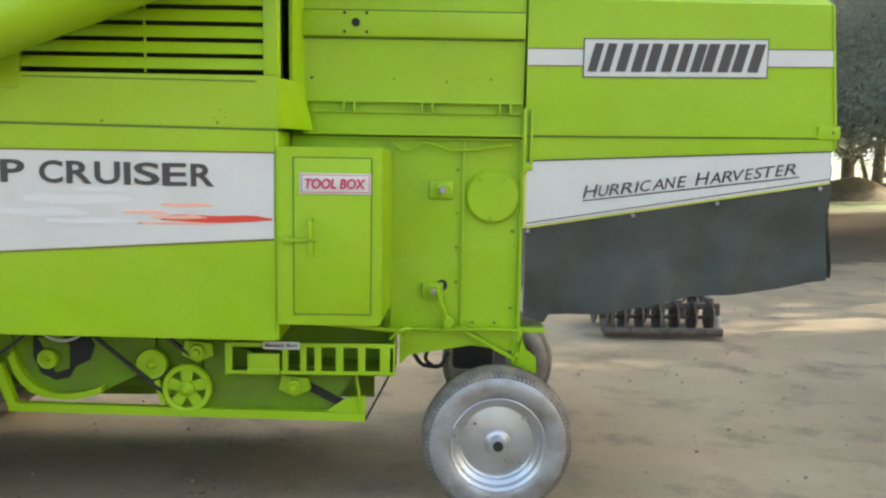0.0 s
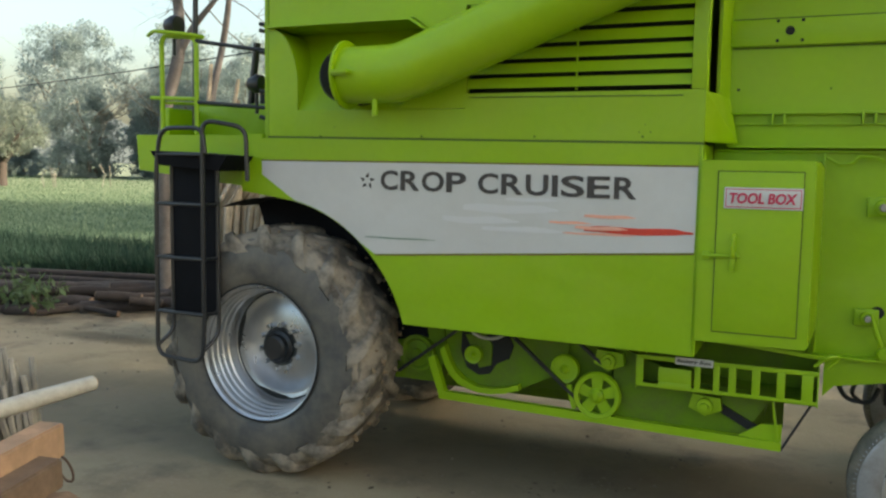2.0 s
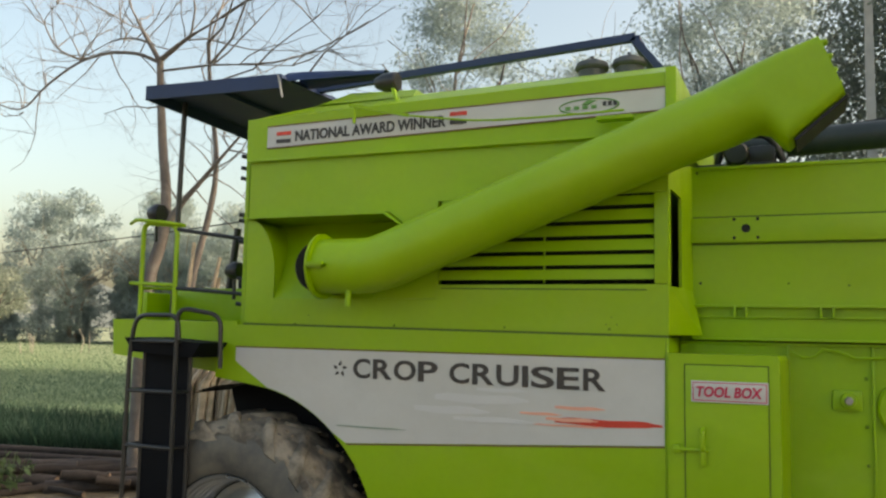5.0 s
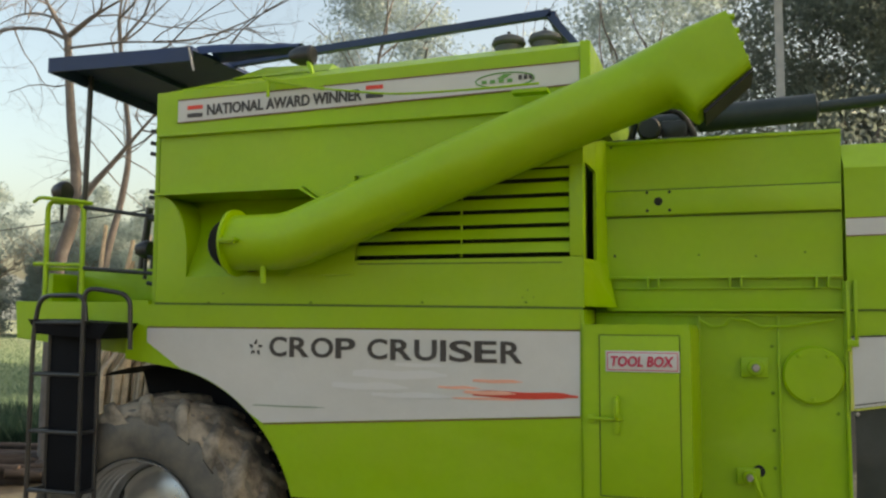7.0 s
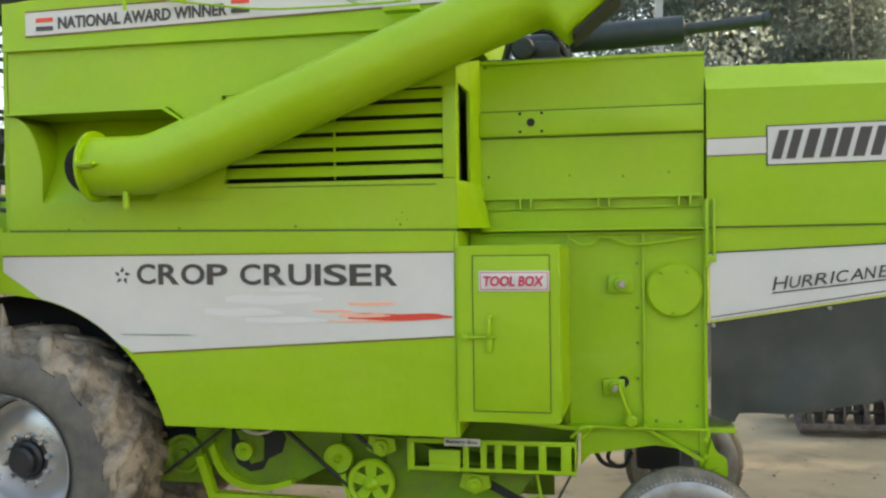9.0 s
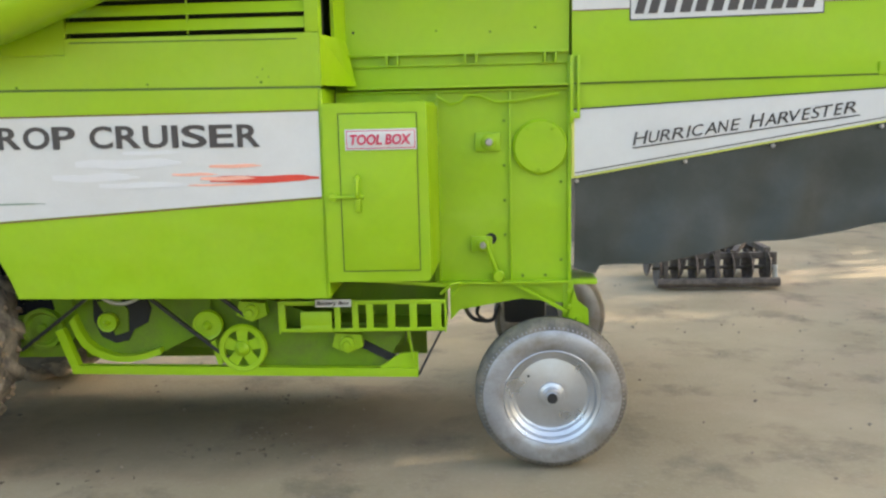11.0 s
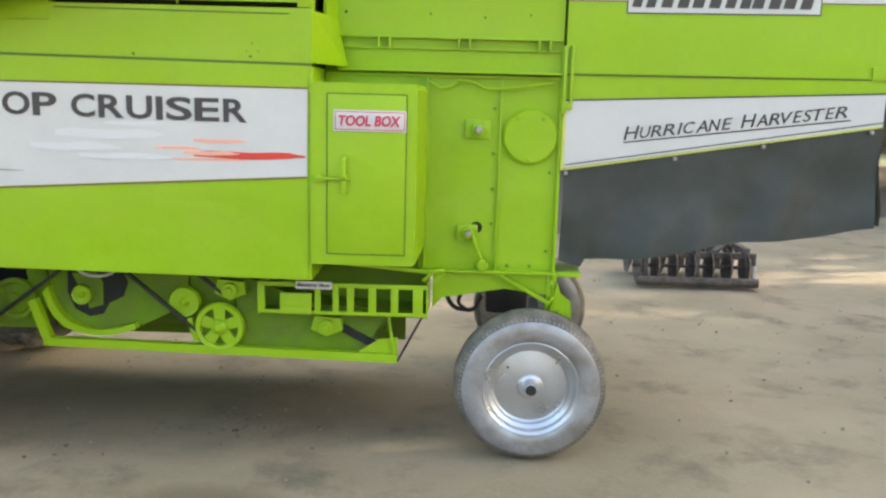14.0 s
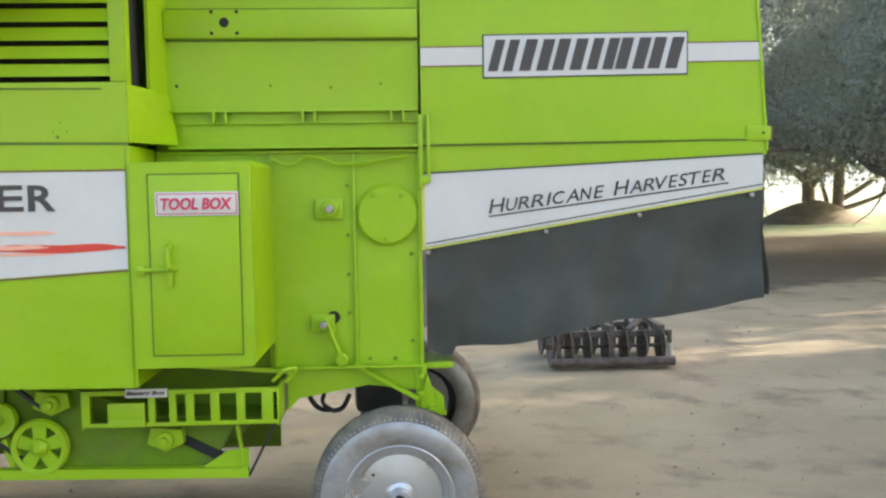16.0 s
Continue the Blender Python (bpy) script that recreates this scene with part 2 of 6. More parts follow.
def ground_material():
    """Trodden dirt in the yard, with a green field beyond its edge."""
    m = bpy.data.materials.new("yard_ground")
    m.use_nodes = True
    n, l = m.node_tree.nodes, m.node_tree.links
    b = n["Principled BSDF"]
    tc = n.new("ShaderNodeTexCoord")

    def noise_at(scale, detail, stretch=(1, 1, 1)):
        mp = n.new("ShaderNodeMapping")
        mp.inputs["Scale"].default_value = stretch
        l.new(tc.outputs["Object"], mp.inputs["Vector"])
        t = n.new("ShaderNodeTexNoise")
        t.inputs["Scale"].default_value, t.inputs["Detail"].default_value, t.inputs["Roughness"].default_value = scale, detail, 0.62
        l.new(mp.outputs[0], t.inputs["Vector"])
        return t.outputs[0]

    def mixed(fac, a, c):
        mx = n.new("ShaderNodeMix")
        mx.data_type = "RGBA"
        l.new(fac, mx.inputs[0])
        for i, v in ((6, a), (7, c)):
            if isinstance(v, tuple):
                mx.inputs[i].default_value = (*v, 1)
            else:
                l.new(v, mx.inputs[i])
        return mx.outputs[2]

    def ranged(v, a, c, lo=0.0, hi=1.0):
        r = n.new("ShaderNodeMapRange")
        r.inputs["From Min"].default_value, r.inputs["From Max"].default_value = a, c
        r.inputs["To Min"].default_value, r.inputs["To Max"].default_value = lo, hi
        l.new(v, r.inputs["Value"])
        return r.outputs[0]
    patches = noise_at(0.55, 7)
    streaks = noise_at(0.9, 6, (0.5, 2.2, 1))
    grit = noise_at(38, 4)
    stains = noise_at(1.5, 8)
    dirt = mixed(ranged(patches, 0.35, 0.68), (0.243, 0.202, 0.130), (0.345, 0.290, 0.196))
    dirt = mixed(ranged(streaks, 0.5, 0.72, 0, 0.6), dirt, (0.32, 0.25, 0.172))
    dirt = mixed(ranged(noise_at(0.35, 4), 0.52, 0.7, 0, 0.5), dirt, (0.325, 0.24, 0.172))
    dirt = mixed(ranged(stains, 0.52, 0.70, 0, 0.8), dirt, (0.13, 0.108, 0.08))
    dirt = mixed(ranged(grit, 0.55, 0.75, 0, 0.35), dirt, (0.40, 0.345, 0.28))
    # ragged dark patches paint shade under and beside the machine, with some real stains
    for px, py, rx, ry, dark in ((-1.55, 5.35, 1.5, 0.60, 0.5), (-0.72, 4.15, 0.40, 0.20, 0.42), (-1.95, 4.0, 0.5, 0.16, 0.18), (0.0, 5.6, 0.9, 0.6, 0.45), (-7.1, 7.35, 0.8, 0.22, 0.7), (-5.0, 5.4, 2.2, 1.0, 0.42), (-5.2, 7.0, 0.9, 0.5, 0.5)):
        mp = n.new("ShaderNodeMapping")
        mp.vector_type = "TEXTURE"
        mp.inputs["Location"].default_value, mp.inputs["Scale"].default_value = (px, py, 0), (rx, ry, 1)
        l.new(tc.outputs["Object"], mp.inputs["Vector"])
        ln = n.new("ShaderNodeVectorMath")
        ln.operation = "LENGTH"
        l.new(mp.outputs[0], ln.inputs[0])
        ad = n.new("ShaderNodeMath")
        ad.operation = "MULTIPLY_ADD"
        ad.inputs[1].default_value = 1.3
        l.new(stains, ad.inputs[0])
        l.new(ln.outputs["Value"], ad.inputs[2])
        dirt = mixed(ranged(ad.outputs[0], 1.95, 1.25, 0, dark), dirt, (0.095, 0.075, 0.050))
    sep = n.new("ShaderNodeSeparateXYZ")
    l.new(tc.outputs["Object"], sep.inputs[0])
    # bark and leaf litter lies along the edge of the field
    lit = n.new("ShaderNodeMath")
    lit.operation = "MULTIPLY_ADD"
    lit.inputs[1].default_value = -0.5
    l.new(sep.outputs["X"], lit.inputs[0])
    l.new(sep.outputs["Y"], lit.inputs[2])
    lit2 = n.new("ShaderNodeMath")
    lit2.operation = "MULTIPLY_ADD"
    lit2.inputs[1].default_value = 2.5
    l.new(stains, lit2.inputs[0])
    l.new(lit.outputs[0], lit2.inputs[2])
    dirt = mixed(ranged(lit2.outputs[0], 13.0, 13.8, 0, 0.8), dirt, (0.075, 0.060, 0.046))
    grass = mixed(noise_at(1.2, 6), (0.118, 0.172, 0.088), (0.17, 0.222, 0.122))
    # field to the front of the machine, and a strip of turf far behind
    edge = n.new("ShaderNodeMath")
    edge.operation = "MULTIPLY_ADD"
    edge.inputs[1].default_value = 1.2
    l.new(patches, edge.inputs[0])
    l.new(sep.outputs["Y"], edge.inputs[2])
    left = ranged(sep.outputs["X"], -4.5, -6.0)
    fieldy = ranged(edge.outputs[0], 11.4, 11.9)
    fm = n.new("ShaderNodeMath")
    fm.operation = "MULTIPLY"
    l.new(left, fm.inputs[0])
    l.new(fieldy, fm.inputs[1])
    far = ranged(edge.outputs[0], 30, 36)
    mx = n.new("ShaderNodeMath")
    mx.operation = "MAXIMUM"
    l.new(fm.outputs[0], mx.inputs[0])
    l.new(far, mx.inputs[1])
    # turf fades paler with distance: haze mixed into the ground colour
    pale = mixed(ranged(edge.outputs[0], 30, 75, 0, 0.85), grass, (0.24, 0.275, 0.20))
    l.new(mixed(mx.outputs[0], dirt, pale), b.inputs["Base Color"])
    b.inputs["Roughness"].default_value = 0.95
    b.inputs["Specular IOR Level"].default_value = 0.2
    bp = n.new("ShaderNodeBump")
    bp.inputs["Strength"].default_value, bp.inputs["Distance"].default_value = 0.5, 0.03
    hs = n.new("ShaderNodeMath")
    hs.operation = "MULTIPLY_ADD"
    hs.inputs[1].default_value = 0.35
    l.new(grit, hs.inputs[0])
    l.new(stains, hs.inputs[2])
    l.new(hs.outputs[0], bp.inputs["Height"])
    l.new(bp.outputs[0], b.inputs["Normal"])
    return m


GROUND = ground_material()

# ---------------------------------------------------------------- mesh helpers
WORLD_OF = {}


def thing(name, base, label, category, group=""):
    ob = new(name)
    ob.empty_display_size = 0.1
    ob.location = base
    WORLD_OF[ob] = Matrix.Translation(base)
    return tagged(ob, label, category, group)


def finish(name, me, mat, parent=None, label="", angle=32):
    if mat:
        me.materials.append(mat)
    me.shade_smooth()
    me.set_sharp_from_angle(angle=radians(angle))
    ob = new(name, me)
    WORLD_OF[ob] = Matrix()
    if parent:
        ob.parent = parent
        ob.matrix_parent_inverse = WORLD_OF[parent].inverted()
    return tagged(ob, label)


def part(name, bm, mat, parent=None, label="", angle=32):
    """Links a bmesh, in world metres, as ONE mesh object under a thing or a part."""
    me = bpy.data.meshes.new(name)
    bmesh.ops.recalc_face_normals(bm, faces=bm.faces)
    bm.to_mesh(me)
    bm.free()
    return finish(name, me, mat, parent, label, angle)


def raw(name, verts, faces, mat, parent=None, label="", angle=32):
    me = bpy.data.meshes.new(name)
    me.from_pydata(verts, [], faces)
    me.validate()
    return finish(name, me, mat, parent, label, angle)


def box(x0, x1, y0, y1, z0, z1, bevel=0.006, bm=None):
    bm = bm or bmesh.new()
    m = Matrix.Translation(((x0 + x1) / 2, (y0 + y1) / 2, (z0 + z1) / 2)) @ Matrix.Diagonal((abs(x1 - x0), abs(y1 - y0), abs(z1 - z0), 1))
    made = bmesh.ops.create_cube(bm, size=1, matrix=m)["verts"]
    if bevel:
        edges = list({e for v in made for e in v.link_edges})
        bmesh.ops.bevel(bm, geom=edges, offset=min(bevel, 0.3 * min(abs(x1 - x0), abs(y1 - y0), abs(z1 - z0))), segments=2, affect="EDGES", profile=0.6)
    return bm


def plate(points, y0, y1, bm=None, bevel=0.0):
    """A sheet cut to an outline of (x, z), from y0 to y1."""
    bm = bm or bmesh.new()
    f = bm.faces.new([bm.verts.new((x, y0, z)) for x, z in points])
    ex = bmesh.ops.extrude_face_region(bm, geom=[f])
    bmesh.ops.translate(bm, vec=(0, y1 - y0, 0), verts=[v for v in ex["geom"] if isinstance(v, bmesh.types.BMVert)])
    if bevel:
        bmesh.ops.bevel(bm, geom=[e for e in bm.edges if all(abs(v.co.y - y0) < 1e-5 for v in e.verts)], offset=bevel, segments=2, affect="EDGES")
    return bm


def hull(corners, faces, bm=None):
    bm = bm or bmesh.new()
    vs = [bm.verts.new(c) for c in corners]
    for f in faces:
        bm.faces.new([vs[i] for i in f])
    return bm


def prism(a, b, bm=None):
    """Two outlines with the same count of points, joined into a solid."""
    bm = bm or bmesh.new()
    va, vb = [bm.verts.new(p) for p in a], [bm.verts.new(p) for p in b]
    n = len(a)
    bm.faces.new(va)
    bm.faces.new(vb[::-1])
    for i in range(n):
        bm.faces.new((va[i], va[(i + 1) % n], vb[(i + 1) % n], vb[i]))
    return bm


def lathe(profile, centre, axis="y", segs=40, bm=None):
    """Turns (radius, along) rows about an axis through centre."""
    bm = bm or bmesh.new()
    rings = []
    for r, h in profile:
        ring = []
        for i in range(segs):
            a = 2 * math.pi * i / segs
            c, s = r * math.cos(a), r * math.sin(a)
            p = {"y": (c, h, s), "x": (h, c, s), "z": (c, s, h)}[axis]
            ring.append(bm.verts.new(Vector(centre) + Vector(p)))
        rings.append(ring)
    for a, b in zip(rings, rings[1:]):
        for i in range(segs):
            bm.faces.new((a[i], a[(i + 1) % segs], b[(i + 1) % segs], b[i]))
    bmesh.ops.remove_doubles(bm, verts=bm.verts, dist=1e-5)
    return bm


def disc(x, y, z, r, depth, bevel=0.005, segs=32, axis="y", bm=None):
    d = depth if axis != "y" else -depth
    return lathe([(0, 0), (r, 0), (r, d - math.copysign(bevel, d)), (r - bevel, d), (0, d)], (x, y, z), axis, segs, bm)


def tube(points, radius, segs=10, bm=None, closed=False):
    """A round bar along points; radius may be one number or one for each point."""
    bm = bm or bmesh.new()
    pts = [Vector(p) for p in points]
    n = len(pts)
    rad = radius if isinstance(radius, (list, tuple)) else [radius] * n
    rings, ref = [], None
    for i, p in enumerate(pts):
        if closed:
            t = (pts[(i + 1) % n] - pts[i - 1]).normalized()
        else:
            t = (pts[min(i + 1, n - 1)] - pts[max(i - 1, 0)]).normalized()
        if ref is None:
            ref = t.orthogonal().normalized()
        ref = (ref - t * ref.dot(t)).normalized()
        side = t.cross(ref)
        rings.append([bm.verts.new(p + (ref * math.cos(2 * math.pi * k / segs) + side * math.sin(2 * math.pi * k / segs)) * rad[i]) for k in range(segs)])
    pairs = list(zip(rings, rings[1:])) + ([(rings[-1], rings[0])] if closed else [])
    for a, b in pairs:
        for k in range(segs):
            bm.faces.new((a[k], a[(k + 1) % segs], b[(k + 1) % segs], b[k]))
    if not closed:
        bm.faces.new(rings[0])
        bm.faces.new(rings[-1][::-1])
    return bm


def rounded(points, r=0.06, steps=5):
    """Rounds the corners of an open polyline."""
    pts = [Vector(p) for p in points]
    out = [pts[0]]
    for a, b, c in zip(pts, pts[1:], pts[2:]):
        u, v = (a - b), (c - b)
        k = min(r, 0.45 * u.length, 0.45 * v.length)
        p, q = b + u.normalized() * k, b + v.normalized() * k
        for i in range(steps + 1):
            s = i / steps
            out.append(p * (1 - s) ** 2 + b * 2 * s * (1 - s) + q * s ** 2)
    out.append(pts[-1])
    return out


def bar(a, b, w, h, bm=None):
    """A rectangular bar from a to b, w across and h high."""
    bm = bm or bmesh.new()
    a, b = Vector(a), Vector(b)
    t = (b - a).normalized()
    side = t.cross(Vector((0, 0, 1)))
    side = side.normalized() if side.length > 1e-3 else Vector((1, 0, 0))
    up = side.cross(t).normalized()
    c = [side * (sx * w / 2) + up * (sz * h / 2) for sx, sz in ((-1, -1), (1, -1), (1, 1), (-1, 1))]
    return prism([a + v for v in c], [b + v for v in c], bm)


def lettering(name, text, x0, x1, zc, height, y, mat, parent, slant=0.0, bold=0.0, rise=0.0, spacing=1.0):
    """Raised words on a wall that faces -y, fitted between x0 and x1."""
    cu = bpy.data.curves.new(name, "FONT")
    cu.body, cu.size, cu.shear, cu.offset, cu.extrude, cu.space_character = text, 1.0, slant, bold, 0.002, spacing
    cu.resolution_u = 4
    tmp = new("lettering_source", cu)
    me = bpy.data.meshes.new_from_object(tmp.evaluated_get(bpy.context.evaluated_depsgraph_get()))
    bpy.data.objects.remove(tmp)
    co = np.array([v.co for v in me.vertices])
    lo, hi = co.min(0), co.max(0)
    sx, sz = (x1 - x0) / (hi[0] - lo[0]), height / (hi[1] - lo[1])
    for v in me.vertices:
        x = x0 + (v.co.x - lo[0]) * sx
        v.co = (x, y - v.co.z - 0.002, zc + (v.co.y - (lo[1] + hi[1]) / 2) * sz + rise * (x - (x0 + x1) / 2))
    return finish(name, me, mat, parent, "", 30)

# ---------------------------------------------------------------- ground
gx = [-900, -300, -120, -60] + [-40 + 2 * i for i in range(8)] + [-24 + 0.75 * i for i in range(65)] + [26 + 2 * i for i in range(8)] + [60, 120, 300, 900]
gy = [-300, -60, -20, -8] + [-4 + 0.75 * i for i in range(41)] + [28 + 2 * i for i in range(10)] + [60, 100, 180, 400, 1200]
gv, gf = [], []
for j, y in enumerate(gy):
    for i, x in enumerate(gx):
        near = 1 if abs(x) < 40 and -8 < y < 50 else 0
        h = 0.035 * noise.noise((x * 0.5, y * 0.5, 0)) + 0.018 * noise.noise((x * 1.3, y * 1.3, 4)) - 0.02
        if -4.2 < x < 2 and 4 < y < 7.5:
            h *= 0.3
        gv.append((x, y, h * near))
for j in range(len(gy) - 1):
    for i in range(len(gx) - 1):
        a = j * len(gx) + i
        gf.append((a, a + 1, a + 1 + len(gx), a + len(gx)))
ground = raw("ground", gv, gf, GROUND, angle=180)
tagged(ground, "trodden brown dirt yard with a green field beyond", "ground", kind="structure")

# ---------------------------------------------------------------- the combine harvester
YP = 4.68       # face of the main side panel
YM = 5.09       # face of the threshing body
YH = 5.06       # face of the rear hood
YC = 5.75       # middle of the machine
CX, CZ, CR = -3.0, 0.765, 1.03   # wheel arch
harvester = thing("combine_harvester", (-1.0, YC, 0), "bright green combine harvester parked on a dirt yard", "combine harvester")


def arch(a0, a1, r, steps=14):
    return [(CX + r * math.cos(radians(a0 + (a1 - a0) * i / steps)), CZ + r * math.sin(radians(a0 + (a1 - a0) * i / steps))) for i in range(steps + 1)]


# lower side panel with its wheel arch
outline = [(-3.05, 2.176), (-0.30, 2.147), (-0.30, 1.027)] + arch(15.9, 79, CR) + [(-3.20, 1.83), (-3.20, 2.176)]
side_panel = part("side_panel", plate(outline, YP, YP + 0.03, bevel=0.005), GREEN, harvester, "lower side panel with a white decal band", 40)
part("panel_return", box(-0.302, -0.285, YP + 0.003, YM + 0.02, 1.03, 2.144, 0.003), GREEN, side_panel)
part("bottom_lip", bar((-2.005, YP + 0.06, 1.062), (-0.31, YP + 0.06, 1.042), 0.10, 0.012), GREEN, side_panel)
band = [(-3.035, 2.026), (-0.306, 2.027), (-0.309, 1.582), (-2.205, 1.470)] + arch(43.5, 78, CR + 0.006, 9)[1:] + [(-3.035, 1.94)]
part("decal_band", plate(band, YP - 0.003, YP + 0.004), WHITE, side_panel, "white decal band")
for name, a, b in (("band_line", (-3.035, 2.032), (-0.306, 2.033)), ("band_line", (-2.20, 1.463), (-0.309, 1.575))):
    part(name, bar((a[0], YP - 0.002, a[1]), (b[0], YP - 0.002, b[1]), 0.006, 0.007), BROWN, side_panel)
for glyph, gx0, gx1 in (("C", -2.165, -2.050), ("R", -2.030, -1.904), ("O", -1.889, -1.746), ("P", -1.731, -1.606), ("C", -1.530, -1.407), ("R", -1.388, -1.257), ("U", -1.242, -1.110), ("I", -1.089, -1.055), ("S", -1.037, -0.903), ("E", -0.889, -0.762), ("R", -0.741, -0.619)):
    lettering("lettering", glyph, gx0, gx1, 1.922 - 0.0088 * (gx0 + 2.1), 0.119, YP - 0.004, CHARCOAL, side_panel, bold=0.020)
# five-pointed star drawn by separate slivers
for k in range(5):
    a = radians(82 + 72 * k)
    u, w = Vector((math.cos(a), math.sin(a))), Vector((-math.sin(a), math.cos(a)))
    o = Vector((-2.258, 1.914))
    pts = [o + u * 0.052 + w * 0.002, o + u * 0.024 + w * 0.017, o + u * 0.019 + w * 0.002, o + u * 0.030 - w * 0.006]
    part("star_point", plate([tuple(p) for p in pts], YP - 0.006, YP - 0.001), CHARCOAL, side_panel)


def stroke(x0, x1, z, h, tail, lift=0.0):
    """A brush stroke, thick to one end and torn at its tail."""
    top, low = [], []
    for i in range(15):
        s = i / 14
        w = h * (0.15 + 0.85 * math.sin(math.pi * min(1, 0.12 + 0.8 * s)) ** 0.8) * (1 if s < 0.9 else 0.6)
        j = 0.12 * h * math.sin(9.0 * s + tail)
        x = x0 + (x1 - x0) * s
        top.append((x, z + w / 2 + j))
        low.append((x, z - w / 2 + j * 0.4))
    return plate(top + low[::-1], YP - 0.006 - lift, YP - 0.001)


for bx0, bx1, bz, bh, bt in ((-1.62, -1.05, 1.775, 0.050, 0.4), (-1.75, -1.28, 1.705, 0.042, 1.7), (-1.50, -1.00, 1.660, 0.030, 2.6), (-1.36, -1.06, 1.830, 0.022, 0.9)):
    part("brush_stroke", stroke(bx0, bx1, bz, bh, bt), BRIGHT, side_panel, "faint brighter white brush stroke decal")
part("brush_stroke", stroke(-0.90, -0.318, 1.681, 0.040, 0.3), RED, side_panel, "red brush stroke decal")
part("brush_stroke", stroke(-0.90, -0.62, 1.752, 0.020, 1.0), SALMON, side_panel, "pale red brush stroke decal")
part("brush_stroke", stroke(-1.10, -0.86, 1.712, 0.016, 2.0), SALMON, side_panel, "pale red brush stroke decal")
part("brush_stroke", stroke(-0.95, -0.66, 1.688, 0.022, 1.2, 0.004), SALMON, side_panel, "pale red brush stroke decal")
part("brush_stroke", stroke(-1.02, -0.62, 1.655, 0.012, 2.4), SALMON, side_panel, "pale red brush stroke decal")
part("brush_stroke", stroke(-2.27, -1.80, 1.572, 0.010, 0.6), GREYMARK, side_panel, "dark green brush stroke decal")
# flexible lip in the wheel arch
lipa = [(x, YP + 0.02, z) for x, z in arch(14, 112, CR - 0.005, 24)]
lipb = [(x, YP + 0.55, z) for x, z in arch(14, 112, CR - 0.005, 24)]
bm = bmesh.new()
va, vb = [bm.verts.new(p) for p in lipa], [bm.verts.new(p) for p in lipb]
for i in range(len(va) - 1):
    bm.faces.new((va[i], va[i + 1], vb[i + 1], vb[i]))
bmesh.ops.solidify(bm, geom=bm.faces, thickness=0.012)
part("wheel_arch", bm, FLAP, harvester, "black wheel arch liner")

# upper side of the grain tank, with a pocket for the auger and louvres before the radiator
tank = part("tank_side", plate([(-2.99, 2.88), (-1.96, 2.88), (-1.85, 2.80), (-1.63, 2.80), (-1.63, 2.93), (-0.285, 2.93), (-0.285, 3.25), (-2.99, 3.25)], YP + 0.015, YP + 0.045, bevel=0.003), GREEN, harvester, "upper side of the grain tank", 40)
part("tank_skirt", plate([(-2.99, 2.185), (-0.285, 2.156), (-0.285, 2.43), (-1.63, 2.43), (-1.63, 2.345), (-2.99, 2.345)], YP + 0.008, YP + 0.04, bevel=0.003), GREEN, tank)
part("louvre_post", box(-0.36, -0.285, YP + 0.012, YP + 0.045, 2.433, 2.927, 0.003), GREEN, tank)
part("louvre_post", box(-1.66, -1.622, YP + 0.013, YP + 0.045, 2.433, 2.797, 0.003), GREEN, tank)
# pocket: floor leaning inwards, with a curved gusset and a ledge above
part("auger_pocket", prism([(-2.98, YP + 0.02, 2.345), (-2.98, YP + 0.36, 2.89), (-2.98, YP + 0.40, 2.89), (-2.98, YP + 0.06, 2.345)],
                           [(-1.85, YP + 0.02, 2.345), (-1.85, YP + 0.36, 2.89), (-1.85, YP + 0.40, 2.89), (-1.85, YP + 0.06, 2.345)]), GREEN, tank, "recess behind the auger")
part("pocket_cheek", plate([(-2.06, 2.347), (-1.63, 2.347), (-1.63, 2.80), (-1.85, 2.80), (-1.90, 2.52)], YP + 0.010, YP + 0.042), GREEN, tank)
part("pocket_ledge", plate([(-2.995, 2.875), (-1.965, 2.875), (-1.85, 2.795), (-1.85, 2.785), (-1.975, 2.862), (-2.995, 2.862)], YP - 0.035, YP + 0.37), GREEN, tank, "ledge over the auger elbow")
curve = [(-2.99 + 0.217 * math.cos(radians(9 * i)), 2.500 + 0.366 * math.sin(radians(9 * i))) for i in range(11)]
part("gusset", plate([(-2.99, 2.302), (-2.773, 2.302)] + curve + [(-2.99, 2.877)], YP + 0.012, YP + 0.040), GREEN, tank, "panel with a curved edge beside the recess")
bm = bmesh.new()
ca = [bm.verts.new((x, YP + 0.02, z)) for x, z in [(-2.773, 2.31)] + curve]
cb = [bm.verts.new((x - 0.03, YP + 0.40, z)) for x, z in [(-2.773, 2.31)] + curve]
for k in range(len(ca) - 1):
    bm.faces.new((ca[k], ca[k + 1], cb[k + 1], cb[k]))
part("recess_wall", bm, GREEN, tank, "curved wall of the recess", 60)
part("louvre_cover", box(-1.60, -1.36, YP + 0.008, YP + 0.014, 2.70, 2.926, 0.001), GREEN, tank)
louvre_z = (2.445, 2.525, 2.605, 2.688, 2.771, 2.855)
for i, z in enumerate(louvre_z):
    x0 = -1.620
    zt = (louvre_z[i + 1] if i + 1 < len(louvre_z) else 2.928) - 0.009
    part("louvre_slat", prism([(x0, YP + 0.014, z + 0.012), (x0, YP + 0.040, zt), (x0, YP + 0.046, zt), (x0, YP + 0.020, z + 0.012)],
                              [(-0.362, YP + 0.014, z + 0.012), (-0.362, YP + 0.040, zt), (-0.362, YP + 0.046, zt), (-0.362, YP + 0.020, z + 0.012)]), GREEN, tank)
